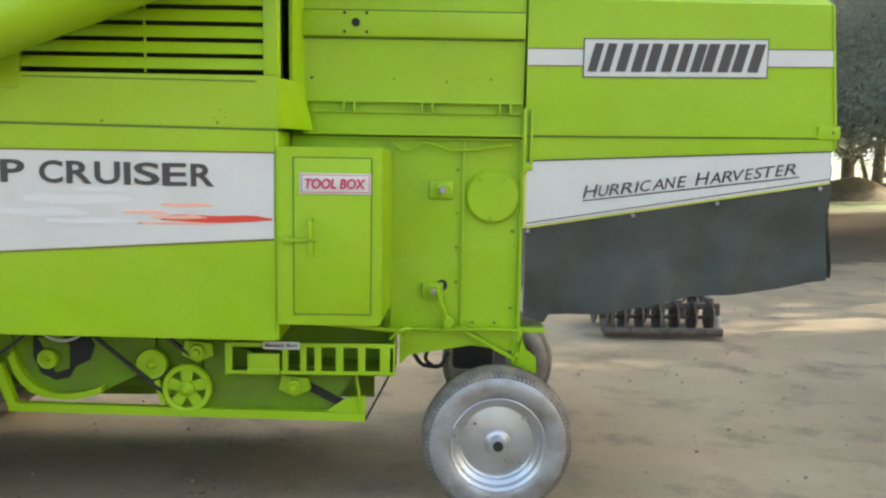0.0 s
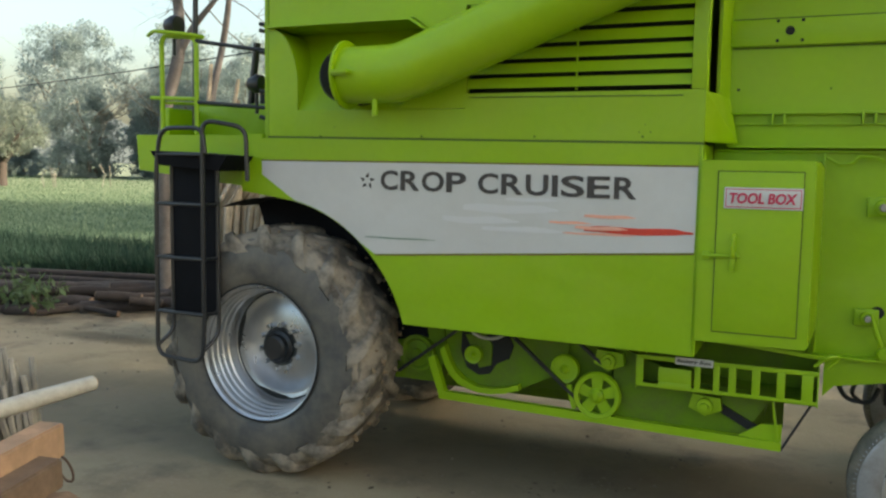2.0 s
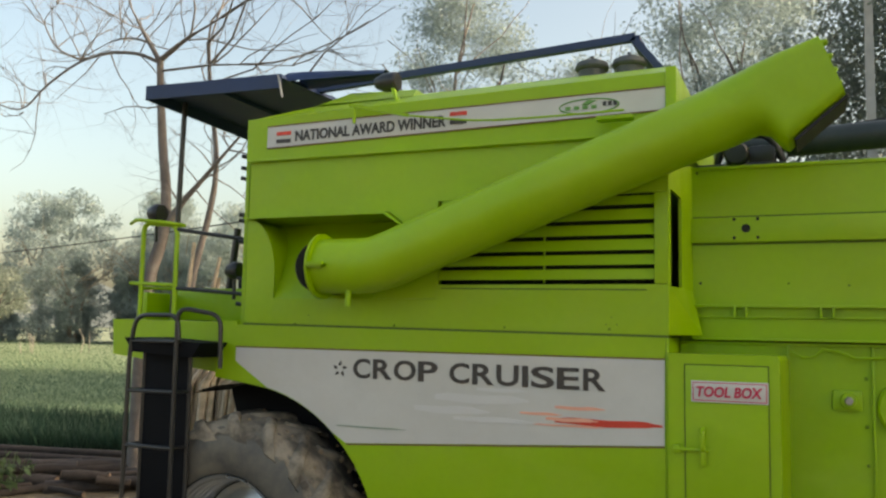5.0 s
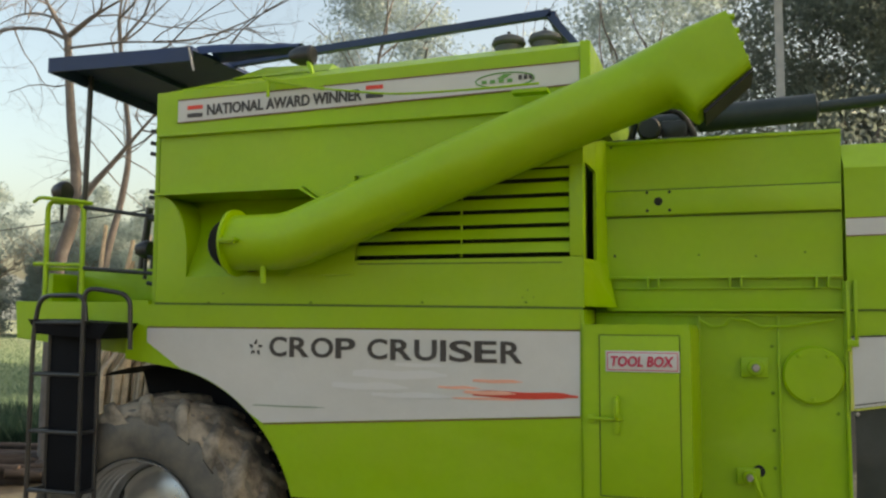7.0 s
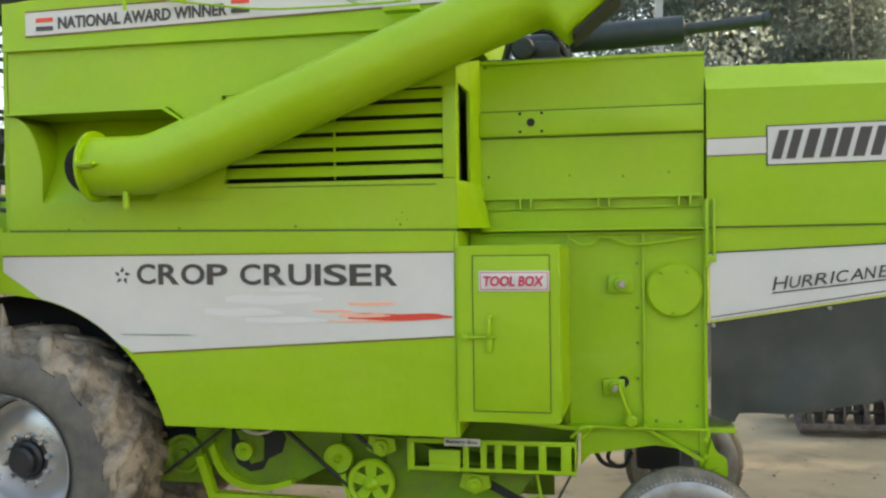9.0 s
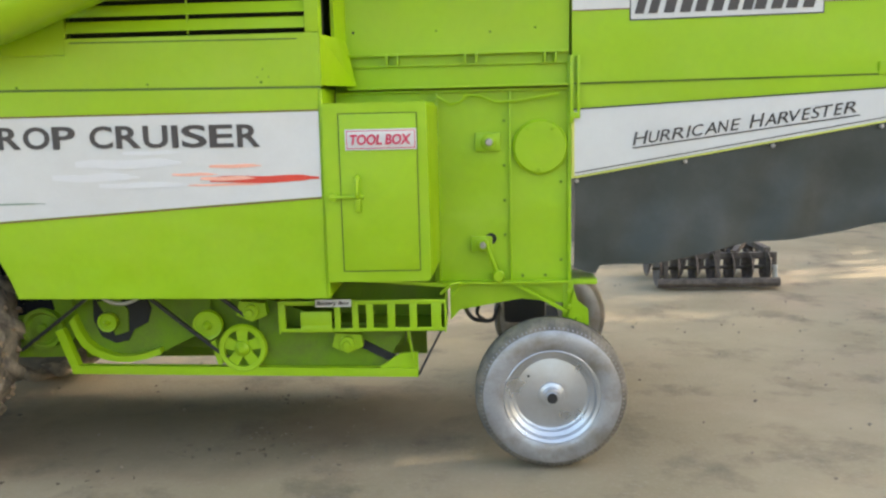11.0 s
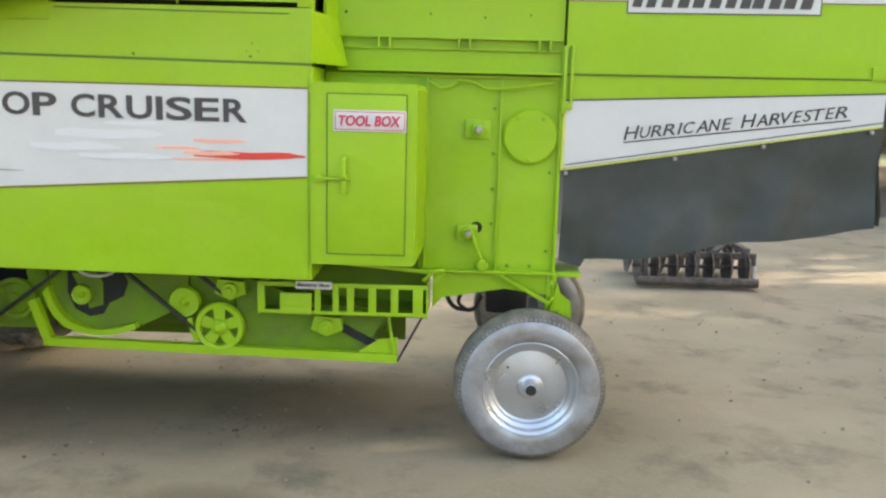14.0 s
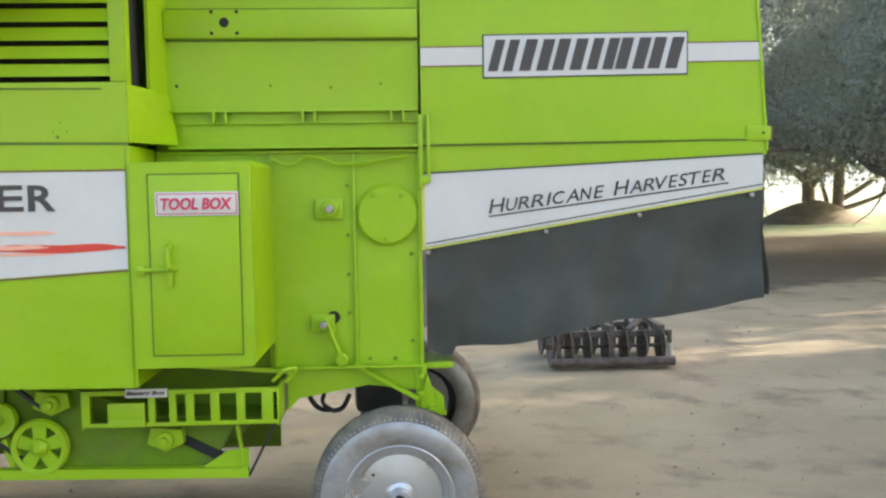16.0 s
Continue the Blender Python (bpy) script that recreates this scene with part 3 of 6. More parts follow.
part("louvre_divider", box(-0.982, -0.974, YP + 0.03, YP + 0.05, 2.44, 2.925, 0.001), GREEN, tank)
# near-black sheet puts the shade between the slats into its colour
part("radiator_screen", box(-1.66, -0.33, YP + 0.16, YP + 0.2, 2.36, 3.0, 0), DARK, harvester, "dark sheet for the radiator and the shade behind the louvres")
part("tank_seam", prism([(-2.99, YP + 0.004, 2.174), (-2.99, YP + 0.012, 2.174), (-2.99, YP + 0.012, 2.187), (-2.99, YP + 0.004, 2.187)], [(-0.29, YP + 0.004, 2.145), (-0.29, YP + 0.012, 2.145), (-0.29, YP + 0.012, 2.158), (-0.29, YP + 0.004, 2.158)]), GROOVE, tank)
part("panel_crease", bar((-1.60, YP + 0.007, 2.408), (-0.40, YP + 0.007, 2.400), 0.006, 0.006), GROOVE, tank)
for x in (-2.6, -1.9, -1.2, -0.6):
    part("bolt", disc(x, YP + 0.006, 2.185, 0.007, 0.008, 0.002, 10), GREEN_IN, tank)
for x, z in ((-0.62, 2.21), (-0.59, 2.25), (-0.56, 2.21), (-2.5, 2.24)):
    part("screw_hole", disc(x, YP + 0.008, z, 0.004, 0.002, 0.0005, 8), GROOVE, tank)

# roof of the grain tank
YR = YP + 0.05
roof = part("tank_roof", hull([(-2.99, YR, 3.545), (-0.27, YR, 3.60), (-0.27, 6.75, 3.60), (-2.99, 6.75, 3.545), (-2.72, YR + 0.34, 3.70), (-0.29, YR + 0.30, 3.72), (-0.29, 6.45, 3.72), (-2.72, 6.45, 3.70)],
                              [(0, 1, 5, 4), (1, 2, 6, 5), (2, 3, 7, 6), (3, 0, 4, 7), (4, 5, 6, 7), (3, 2, 1, 0)]), GREEN, harvester, "sloped top of the grain tank", 20)
part("roof_wall", plate([(-3.045, 3.255), (-0.275, 3.255), (-0.275, 3.598), (-3.045, 3.543)], YR - 0.005, YR + 0.03), GREEN, roof)
part("roof_ridge", box(-2.995, -0.272, YP - 0.020, YP + 0.045, 3.240, 3.256, 0.004), GREEN, roof)
part("roof_hatch", hull([(-2.66, YR + 0.26, 3.68), (-1.95, YR + 0.26, 3.68), (-1.95, 6.2, 3.70), (-2.66, 6.2, 3.70), (-2.50, YR + 0.42, 3.79), (-2.0, YR + 0.42, 3.77), (-2.0, 6.1, 3.77), (-2.50, 6.1, 3.79)],
                        [(0, 1, 5, 4), (1, 2, 6, 5), (2, 3, 7, 6), (3, 0, 4, 7), (4, 5, 6, 7), (3, 2, 1, 0)]), GREEN, roof, "low green hatch", 20)
part("rear_rim", box(-0.30, -0.24, YR - 0.02, 6.75, 3.26, 3.625, 0.01), GREEN, roof)
part("award_band", plate([(-2.882, 3.342), (-0.303, 3.388), (-0.303, 3.512), (-2.882, 3.478)], YR - 0.011, YR - 0.004), WHITE, roof, "white band with dark lettering")
part("band_line", bar((-2.882, YR - 0.012, 3.337), (-0.303, YR - 0.012, 3.383), 0.005, 0.007), BROWN, roof)
part("band_line", bar((-2.882, YR - 0.012, 3.483), (-0.303, YR - 0.012, 3.513), 0.005, 0.007), BROWN, roof)
lettering("lettering", "NATIONAL AWARD WINNER", -2.665, -1.600, 3.415, 0.072, YR - 0.012, CHARCOAL, roof, bold=0.028, rise=0.016)
for x0, z in ((-2.81, 3.400), (-1.575, 3.432)):
    part("flag_stripe", box(x0, x0 + 0.11, YR - 0.015, YR - 0.009, z + 0.018, z + 0.042, 0), RED, roof)
    part("flag_stripe", box(x0, x0 + 0.11, YR - 0.015, YR - 0.009, z - 0.034, z - 0.008, 0), CHARCOAL, roof)
ring = [(-0.725 + 0.17 * math.cos(2 * math.pi * i / 32), YR - 0.013, 3.440 + 0.042 * math.sin(2 * math.pi * i / 32)) for i in range(32)]
part("oval_ring", tube(ring, 0.004, 6, closed=True), LEAFMARK, roof, "green oval emblem")
part("emblem_leaf", plate([(-0.77, 3.448), (-0.73, 3.474), (-0.68, 3.470), (-0.725, 3.448)], YR - 0.016, YR - 0.010), LEAFMARK, roof)
for i in range(4):
    part("emblem_bar", box(-0.86 + 0.05 * i, -0.83 + 0.05 * i, YR - 0.016, YR - 0.010, 3.424, 3.444, 0), LEAFMARK, roof)
for i in range(3):
    part("emblem_bar", box(-0.645 + 0.03 * i, -0.625 + 0.03 * i, YR - 0.016, YR - 0.010, 3.434, 3.460, 0), CHARCOAL, roof)

# bracket and pull rod along the top
rod = part("pull_rod", tube(rounded([(-1.83, 4.66, 3.462), (-1.37, 4.65, 3.388), (-0.95, 4.62, 3.372), (-0.50, 4.58, 3.365)], 0.15), 0.0065), GREEN, harvester, "thin green rod")
part("rod_bracket", bar((-2.20, 4.66, 3.44), (-2.20, 4.66, 3.555), 0.016, 0.016), GREEN, rod)
part("rod_bracket", bar((-2.235, 4.66, 3.562), (-1.825, 4.66, 3.462), 0.02, 0.020), GREEN, rod)
part("rod_clamp", box(-0.66, -0.46, 4.60, 4.68, 3.325, 3.350, 0.01), GREEN, rod)
lamp = part("work_lamp", lathe([(0, -0.06), (0.038, -0.06), (0.062, 0.0), (0.065, 0.085), (0.055, 0.10), (0, 0.10)], (-2.14, 4.95, 3.775), "x", 24), BLACK, harvester, "black round work lamp")
part("lamp_bracket", bar((-2.02, 4.92, 3.62), (-2.08, 4.93, 3.76), 0.03, 0.02), GREEN, lamp)
for x in (-0.865, -0.625):
    cap = part("air_intake_cap", lathe([(0, 0.205), (0.05, 0.203), (0.10, 0.18), (0.112, 0.15), (0.104, 0.135), (0.09, 0.13), (0.085, 0.0), (0, 0)], (x, 5.4, 3.72), "z", 28), CAPSTEEL, harvester, "grey mushroom shaped intake cap")
    part("cap_knob", lathe([(0, 0.03), (0.012, 0.028), (0.012, 0)], (x, 5.4, 3.922), "z", 12), BLACK, cap)
rail = part("roof_rail", bar((-2.95, 5.4, 3.92), (-0.585, 5.4, 4.045), 0.05, 0.05), NAVY, harvester, "dark blue steel rail over the tank")
part("rail_leg", bar((-0.60, 5.4, 4.04), (-0.27, 5.4, 3.62), 0.05, 0.045), NAVY, rail)
part("rail_leg", bar((-0.585, 5.4, 4.035), (-0.585, 6.5, 4.035), 0.05, 0.05), NAVY, rail)

# sun canopy over the driver's stand
can = part("sun_canopy", hull([(-3.98, 4.80, 3.83), (-2.92, 4.92, 3.845), (-2.80, 6.75, 3.845), (-4.12, 6.75, 3.83), (-3.96, 4.82, 3.86), (-2.94, 4.94, 3.88), (-2.82, 6.73, 3.88), (-4.1, 6.73, 3.86)],
                              [(0, 1, 5, 4), (1, 2, 6, 5), (2, 3, 7, 6), (3, 0, 4, 7), (4, 5, 6, 7), (3, 2, 1, 0)]), NAVY, harvester, "dark blue sheet sun canopy")
can.location.z = 0.032
part("canopy_rim", bar((-3.99, 4.79, 3.80), (-2.92, 4.91, 3.82), 0.018, 0.10), NAVY, can)
part("canopy_rim", bar((-3.99, 4.79, 3.80), (-4.12, 6.75, 3.80), 0.018, 0.10), NAVY, can)
part("canopy_rib", bar((-3.5, 4.86, 3.82), (-3.5, 6.7, 3.82), 0.03, 0.03), NAVY, can)
part("canopy_strut", tube([(-2.90, 4.90, 3.70), (-2.94, 4.90, 3.86)], 0.008), STEEL, can)
part("canopy_post", tube([(-3.93, 5.1, 2.2), (-3.90, 5.1, 3.80)], 0.020), BLACK, can)
part("canopy_post", tube([(-4.05, 6.6, 2.2), (-4.05, 6.6, 3.80)], 0.020), BLACK, can)
# folded cloth at the canopy's rear
cv, cf = [], []
for j in range(9):
    for i in range(14):
        s, t = i / 13, j / 8
        r = 0.10 * (1 - 0.55 * s) * (0.9 + 0.2 * noise.noise((s * 6, t * 5, 1)))
        a = math.pi * t
        cv.append((-2.95 + 0.75 * s, 5.1 - r * 1.4 * math.cos(a), 3.84 + 0.03 * s + r * math.sin(a) - 0.03 * s))
for j in range(8):
    for i in range(13):
        a = j * 14 + i
        cf.append((a, a + 1, a + 15, a + 14))
raw("canopy_cloth", cv, cf, NAVY, can, "folded dark cloth", 60)

# unloading auger, folded back along the tank
YA = 4.46
RA = 0.162
FX, FZ = -2.275, 2.528
axis = [(FX, YA, FZ), (-2.05, YA, FZ), (-1.95, YA, FZ + 0.004), (-1.88, YA, FZ + 0.020), (-1.80, YA, 2.575), (-1.62, 4.465, 2.645), (-1.293, 4.475, 2.770), (-0.65, 4.50, 3.018), (-0.012, 4.52, 3.264), (0.16, 4.527, 3.330)]
auger = part("unloading_auger", tube(axis, RA, 36), GREEN, harvester, "long green unloading auger tube, folded back", 45)
part("flange", lathe([(RA - 0.02, -0.010), (RA + 0.034, -0.008), (RA + 0.034, 0.008), (RA - 0.02, 0.010), (RA - 0.02, -0.010)], (FX, YA, FZ), "x", 44), GREEN, auger, "flange ring")
for k in range(4):
    a = radians(-90 + 90 * k)
    part("flange_rib", box(FX + 0.01, FX + 0.10, YA + (RA + 0.016) * math.sin(a) - 0.016, YA + (RA + 0.016) * math.sin(a) + 0.016, FZ + (RA + 0.016) * math.cos(a) - 0.016, FZ + (RA + 0.016) * math.cos(a) + 0.016, 0.0) if k % 2 == 0 else
         box(FX + 0.01, FX + 0.12, YA - (RA + 0.045), YA - RA + 0.004, FZ - 0.005, FZ + 0.005, 0.001) if k == 1 else
         box(FX + 0.01, FX + 0.12, YA + RA - 0.004, YA + RA + 0.045, FZ - 0.005, FZ + 0.005, 0.001), GREEN, auger)
part("drain_stub", tube([(-2.06, YA - 0.06, FZ - RA + 0.02), (-2.06, YA - 0.06, FZ - RA - 0.075)], 0.018, 12), GREEN, auger)
# elbow coloured near-black, with the shade of the open gap in it
part("auger_elbow", tube([(FX - 0.012, YA + 0.01, FZ), (FX - 0.03, YA + 0.03, FZ), (FX - 0.045, YA + 0.10, FZ), (FX - 0.05, YA + 0.22, FZ), (FX - 0.05, YA + 0.50, FZ)], RA - 0.005, 32), DARK, harvester, "elbow behind the flange ring, near-black for the shaded gap", 45)
# boxed spout at the tip, mouth turned down
def spout_ring(top, low, half, power):
    """A ring between a top and a low point (x, z), from round to nearly square as power grows."""
    ring = []
    for i in range(36):
        a = 2 * math.pi * i / 36
        u = math.copysign(abs(math.cos(a)) ** (2 / power), math.cos(a))
        v = math.copysign(abs(math.sin(a)) ** (2 / power), math.sin(a))
        m = (1 + u) / 2
        ring.append((low[0] + (top[0] - low[0]) * m, 4.527 + half * v, low[1] + (top[1] - low[1]) * m))
    return ring


rings = [spout_ring(*q) for q in (((-0.098, 3.406), (0.018, 3.100), 0.163, 2.0), ((0.075, 3.478), (0.190, 3.170), 0.167, 2.3), ((0.165, 3.512), (0.235, 3.165), 0.170, 3.0), ((0.235, 3.536), (0.300, 3.098), 0.172, 4.0), ((0.275, 3.548), (0.325, 3.088), 0.172, 5.0), ((0.459, 3.606), (0.579, 3.300), 0.172, 6.0))]
bm = bmesh.new()
loops = [[bm.verts.new(p) for p in ring] for ring in rings]
for p, q in zip(loops, loops[1:]):
    for i in range(36):
        bm.faces.new((p[i], p[(i + 1) % 36], q[(i + 1) % 36], q[i]))
bm.faces.new(loops[0])
bm.faces.new(loops[-1])
spout = part("spout", bm, GREEN, auger, "boxed spout with its mouth turned down", 38)
# dark slab paints the shade inside the spout's mouth
lipq = [(0.350, 3.106), (0.578, 3.300), (0.585, 3.288), (0.360, 3.094)]
part("spout_mouth", prism([(x, 4.527 - 0.150, z) for x, z in lipq], [(x, 4.527 + 0.150, z) for x, z in lipq]), DARK, spout, "dark slab for the shade inside the open mouth")
for k in range(4):
    part("end_clamp", disc(0.475 + 0.022 * k, 4.527 - 0.10 + 0.05 * k, 3.575 - 0.055 * k, 0.016, 0.03, 0.004, 10, "x"), GREEN, spout)

# driver's stand
stand = part("driver_platform", hull([(-4.24, 4.84, 2.20), (-3.20, 4.70, 2.19), (-3.20, 6.7, 2.19), (-4.24, 6.7, 2.20), (-4.22, 4.84, 1.95), (-3.20, 4.70, 1.86), (-3.20, 6.7, 1.86), (-4.22, 6.7, 1.95)],
                                     [(0, 1, 2, 3), (7, 6, 5, 4), (0, 4, 5, 1), (1, 5, 6, 2), (2, 6, 7, 3), (3, 7, 4, 0)]), GREEN, harvester, "green driver's platform", 20)
part("platform_toe", box(-4.10, -3.35, 5.30, 5.34, 2.2, 2.44, 0.008), GREEN, stand)
part("platform_toe", box(-4.12, -4.08, 5.0, 6.6, 2.2, 2.40, 0.008), GREEN, stand)
part("stand_side", plate([(-3.22, 2.165), (-3.05, 2.165), (-3.05, 2.20), (-3.22, 2.20)], YP + 0.02, YP + 0.4), GREEN, stand)
hr = part("handrail", tube(rounded([(-3.96, 4.80, 2.2), (-3.96, 4.80, 2.89), (-3.66, 4.80, 2.86), (-3.66, 4.80, 2.2)], 0.08), 0.017), GREEN, harvester, "green tubular handrail")
part("rail_loop", tube(rounded([(-4.08, 4.80, 2.885), (-3.96, 4.72, 2.90), (-3.70, 4.74, 2.87), (-3.62, 4.84, 2.86), (-3.8, 4.95, 2.88), (-4.0, 4.9, 2.89)], 0.05), 0.013), GREEN, hr)
part("rail_bar", tube([(-4.06, 4.80, 2.455), (-3.66, 4.80, 2.44)], 0.014), GREEN, hr)
part("rail_bar", tube([(-3.96, 4.80, 2.42), (-3.70, 5.3, 2.43)], 0.012), GREEN, hr)
part("rail_bar", tube([(-3.66, 4.80, 2.83), (-3.10, 4.92, 2.75)], 0.014), BLACK, hr)
part("rail_bar", tube([(-3.66, 4.80, 2.42), (-3.14, 4.92, 2.38)], 0.014), BLACK, hr)
for x, y, z, r in ((-4.007, 4.98, 2.978, 0.072), (-3.295, 4.98, 2.55, 0.062)):
    hl = part("headlamp", lathe([(0, -0.06), (r * 0.7, -0.055), (r, 0.0), (r, 0.03), (r * 0.9, 0.045), (0, 0.05)], (x, y, z), "x", 24), BLACK, harvester, "black round headlamp")
    part("lamp_stem", tube([(x, y, z - r), (x, y, z - r - 0.14)], 0.013, 8), BLACK, hl)
ctl = part("control_strip", box(-3.062, -3.049, 4.79, 4.82, 2.26, 3.36, 0.003), GREEN, harvester, "narrow green strip with small black knobs")
for z in (3.30, 3.22, 3.15, 2.90, 2.86, 2.72, 2.47, 2.30):
    part("lever_knob", tube([(-3.058, 4.80, z), (-3.13, 4.79, z + 0.015)], 0.014, 8), BLACK, ctl)
part("driver_seat", box(-3.7, -3.25, 5.55, 6.0, 2.2, 2.62, 0.05), DARK, harvester, "dark driver's seat")
part("steering_column", tube([(-3.95, 5.75, 2.2), (-3.85, 5.75, 2.95)], 0.03), BLACK, harvester)

# boarding ladder
YL, YB = 4.36, 4.48
LA, LB, RA_, RB_ = -3.636, -3.255, -3.606, -3.236
ladder = part("ladder_rail", tube(rounded([(LB + 0.02, YL, 2.07), (LB, YL, 2.225), (LA + 0.05, YL, 2.225), (LA + 0.01, YL, 2.0), (LA, YL, 0.752), (LB - 0.02, YL, 0.735), (LB, YL, 0.93), (LB, YL, 2.10)], 0.09), 0.0145), BLACK, harvester, "black tubular boarding ladder")
part("side_rail", tube(rounded([(LB, YL, 1.9), (LB, YL, 2.275), (LB + 0.27, YL + 0.08, 2.23), (LB + 0.28, YL + 0.08, 1.90)], 0.08), 0.0145), BLACK, ladder)
part("side_rail", tube(rounded([(RA_, YB, 2.03), (RA_, YB, 0.90), (LA, YL, 0.82)], 0.07), 0.0135), BLACK, ladder)
part("side_rail", tube(rounded([(RB_, YB, 2.03), (RB_, YB, 0.90), (LB, YL, 0.82)], 0.07), 0.0135), BLACK, ladder)
for z in (2.06, 1.745, 1.40, 1.045):
    part("rung", tube([(LA, YL, z), (LB, YL, z)], 0.0125), BLACK, ladder)
    for x, x2 in ((LA, RA_), (LB, RB_)):
        part("rung_tie", tube([(x, YL, z), (x2, YB, z)], 0.011), BLACK, ladder)
part("mud_flap", box(RA_ + 0.012, RB_ - 0.012, YB - 0.004, YB + 0.008, 1.03, 2.07, 0.003), FLAP, ladder, "black rubber flap")
part("step_plate", hull([(LA - 0.02, YL - 0.02, 2.08), (LB + 0.15, YL + 0.05, 2.055), (LB + 0.15, YL + 0.4, 2.055), (LA - 0.02, YL + 0.4, 2.08), (RA_, YL, 1.99), (RB_ + 0.06, YL + 0.05, 1.96), (RB_ + 0.06, YL + 0.4, 1.96), (RA_, YL + 0.4, 1.99)],
                        [(0, 1, 2, 3), (7, 6, 5, 4), (0, 4, 5, 1), (1, 5, 6, 2), (2, 6, 7, 3), (3, 7, 4, 0)]), FLAP, ladder, "black step plate", 20)


# wheels
def drive_wheel(x, yc, side):
    """Large lugged drive wheel; side -1 faces -y."""
    R, W = 0.812, 0.275
    w = new("drive_wheel")
    w.location = (x, yc, R - 0.012)
    WORLD_OF[w] = Matrix.Translation(w.location)
    w.parent = harvester
    w.matrix_parent_inverse = WORLD_OF[harvester].inverted()
    tagged(w, "large muddy lugged tyre on a silver rim")
    c = (x, yc, R - 0.012)
    prof = [(0.415, -W * 0.86), (0.447, -W * 0.955), (0.50, -W * 1.01), (0.585, -W * 1.03), (0.67, -W * 0.99), (0.73, -W * 0.90), (0.765, -W * 0.6), (0.772, 0), (0.765, W * 0.6), (0.73, W * 0.90), (0.67, W * 0.99), (0.5, W * 1.02), (0.447, W * 0.97), (0.415, W * 0.86)]
    tyre = part("tyre", lathe(prof, c, "y", 72), RUBBER_SIDE, w, "grey tyre with dried mud on its tread", 60)
    # caked tread between the lugs, uneven
    bm = bmesh.new()
    band = [(0.690, -0.992), (0.712, -0.955), (0.732, -0.90), (0.757, -0.78), (0.772, -0.55), (0.778, -0.28), (0.780, 0), (0.778, 0.28), (0.772, 0.55), (0.757, 0.78), (0.732, 0.90), (0.712, 0.955), (0.690, 0.992)]
    grid = []
    for i in range(150):
        a = 2 * math.pi * i / 150
        row = []
        for j, (r, u) in enumerate(band):
            edge = 0.2 if j in (0, 1, 11, 12) else 1.0
            r2 = r + edge * (0.030 * max(-0.15, noise.noise((3.2 * math.cos(a) * 2, 3.2 * math.sin(a) * 2, u * 2.6 + x))) + 0.012 * noise.noise((14 * math.cos(a), 14 * math.sin(a), u * 7)))
            if j in (0, len(band) - 1):
                r2 = r + 0.045 * noise.noise((5 * math.cos(a), 5 * math.sin(a), 2.0 + j)) + 0.03 * noise.noise((17 * math.cos(a), 17 * math.sin(a), 7.0 + j))
            row.append(bm.verts.new((c[0] + r2 * math.cos(a), c[1] + u * W, c[2] + r2 * math.sin(a))))
        grid.append(row)
    for i in range(150):
        p, q = grid[i], grid[(i + 1) % 150]
        for j in range(len(band) - 1):
            bm.faces.new((p[j], p[j + 1], q[j + 1], q[j]))
    part("caked_tread", bm, RUBBER, tyre, "tread caked with dried mud", 80)
    for k in range(36):
        a0 = 2 * math.pi * k / 36
        s = 1 if k % 2 else -1
        bm = bmesh.new()
        rings = []
        wear = 0.012 * noise.noise((k * 1.7, 4.2, 0.5))
        for i in range(7):
            u = i / 6
            y = s * W * (1.0, 0.985, 0.95, 0.80, 0.52, 0.26, 0.02)[i]
            a = a0 - 0.34 * (1 - u) ** 0.9 + (0.02 * noise.noise((k, i, 0)))
            lo = (0.655, 0.67, 0.70, 0.72, 0.74, 0.74, 0.74)[i]
            hi = R - (0.140, 0.085, 0.036, 0.010, 0.004, 0.006, 0.014)[i] + wear + 0.008 * noise.noise((k * 0.7, i * 0.9, 3))
            th = 0.045 + 0.020 * (1 - u) + 0.008 * noise.noise((k * 1.3, i * 0.7, 9))
            ring = []
            for da, r in ((-th / R, lo), (-th * 0.86 / R, hi - 0.022), (-th * 0.55 / R, hi), (th * 0.55 / R, hi), (th * 0.86 / R, hi - 0.022), (th / R, lo)):
                ring.append(bm.verts.new((c[0] + r * math.cos(a + da), c[1] + y, c[2] + r * math.sin(a + da))))
            rings.append(ring)
        for p, q in zip(rings, rings[1:]):
            for j in range(5):
                bm.faces.new((p[j], p[j + 1], q[j + 1], q[j]))
        bm.faces.new(rings[0])
        bm.faces.new(rings[-1][::-1])
        part("tread_lug", bm, RUBBER, tyre, "", 70)
    sg = side
    rimp = [(0.405, sg * W * 0.86), (0.427, sg * W * 0.955), (0.420, sg * W * 0.985), (0.405, sg * W * 0.94), (0.400, sg * W * 0.80), (0.391, sg * W * 0.77), (0.390, sg * W * 0.64), (0.382, sg * W * 0.61), (0.381, sg * W * 0.48), (0.373, sg * W * 0.45), (0.372, sg * W * 0.32), (0.364, sg * W * 0.28), (0.361, sg * W * 0.02), (0.352, sg * W * -0.03), (0.350, -sg * W * 0.7)]
    rim = part("rim", lathe([(r * 1.04, u) for r, u in rimp], c, "y", 64), SILVER, w, "silver painted ribbed rim", 30)
    dp = [(0.350, sg * W * -0.02), (0.338, sg * W * -0.015), (0.328, sg * W * -0.045), (0.300, sg * W * -0.05), (0.285, sg * W * -0.02), (0.22, sg * W * 0.04), (0.15, sg * W * 0.08), (0, sg * W * 0.09)]
    part("wheel_disc", lathe([(r * 1.04, u) for r, u in dp], c, "y", 56), SILVER, rim, "silver wheel disc", 45)
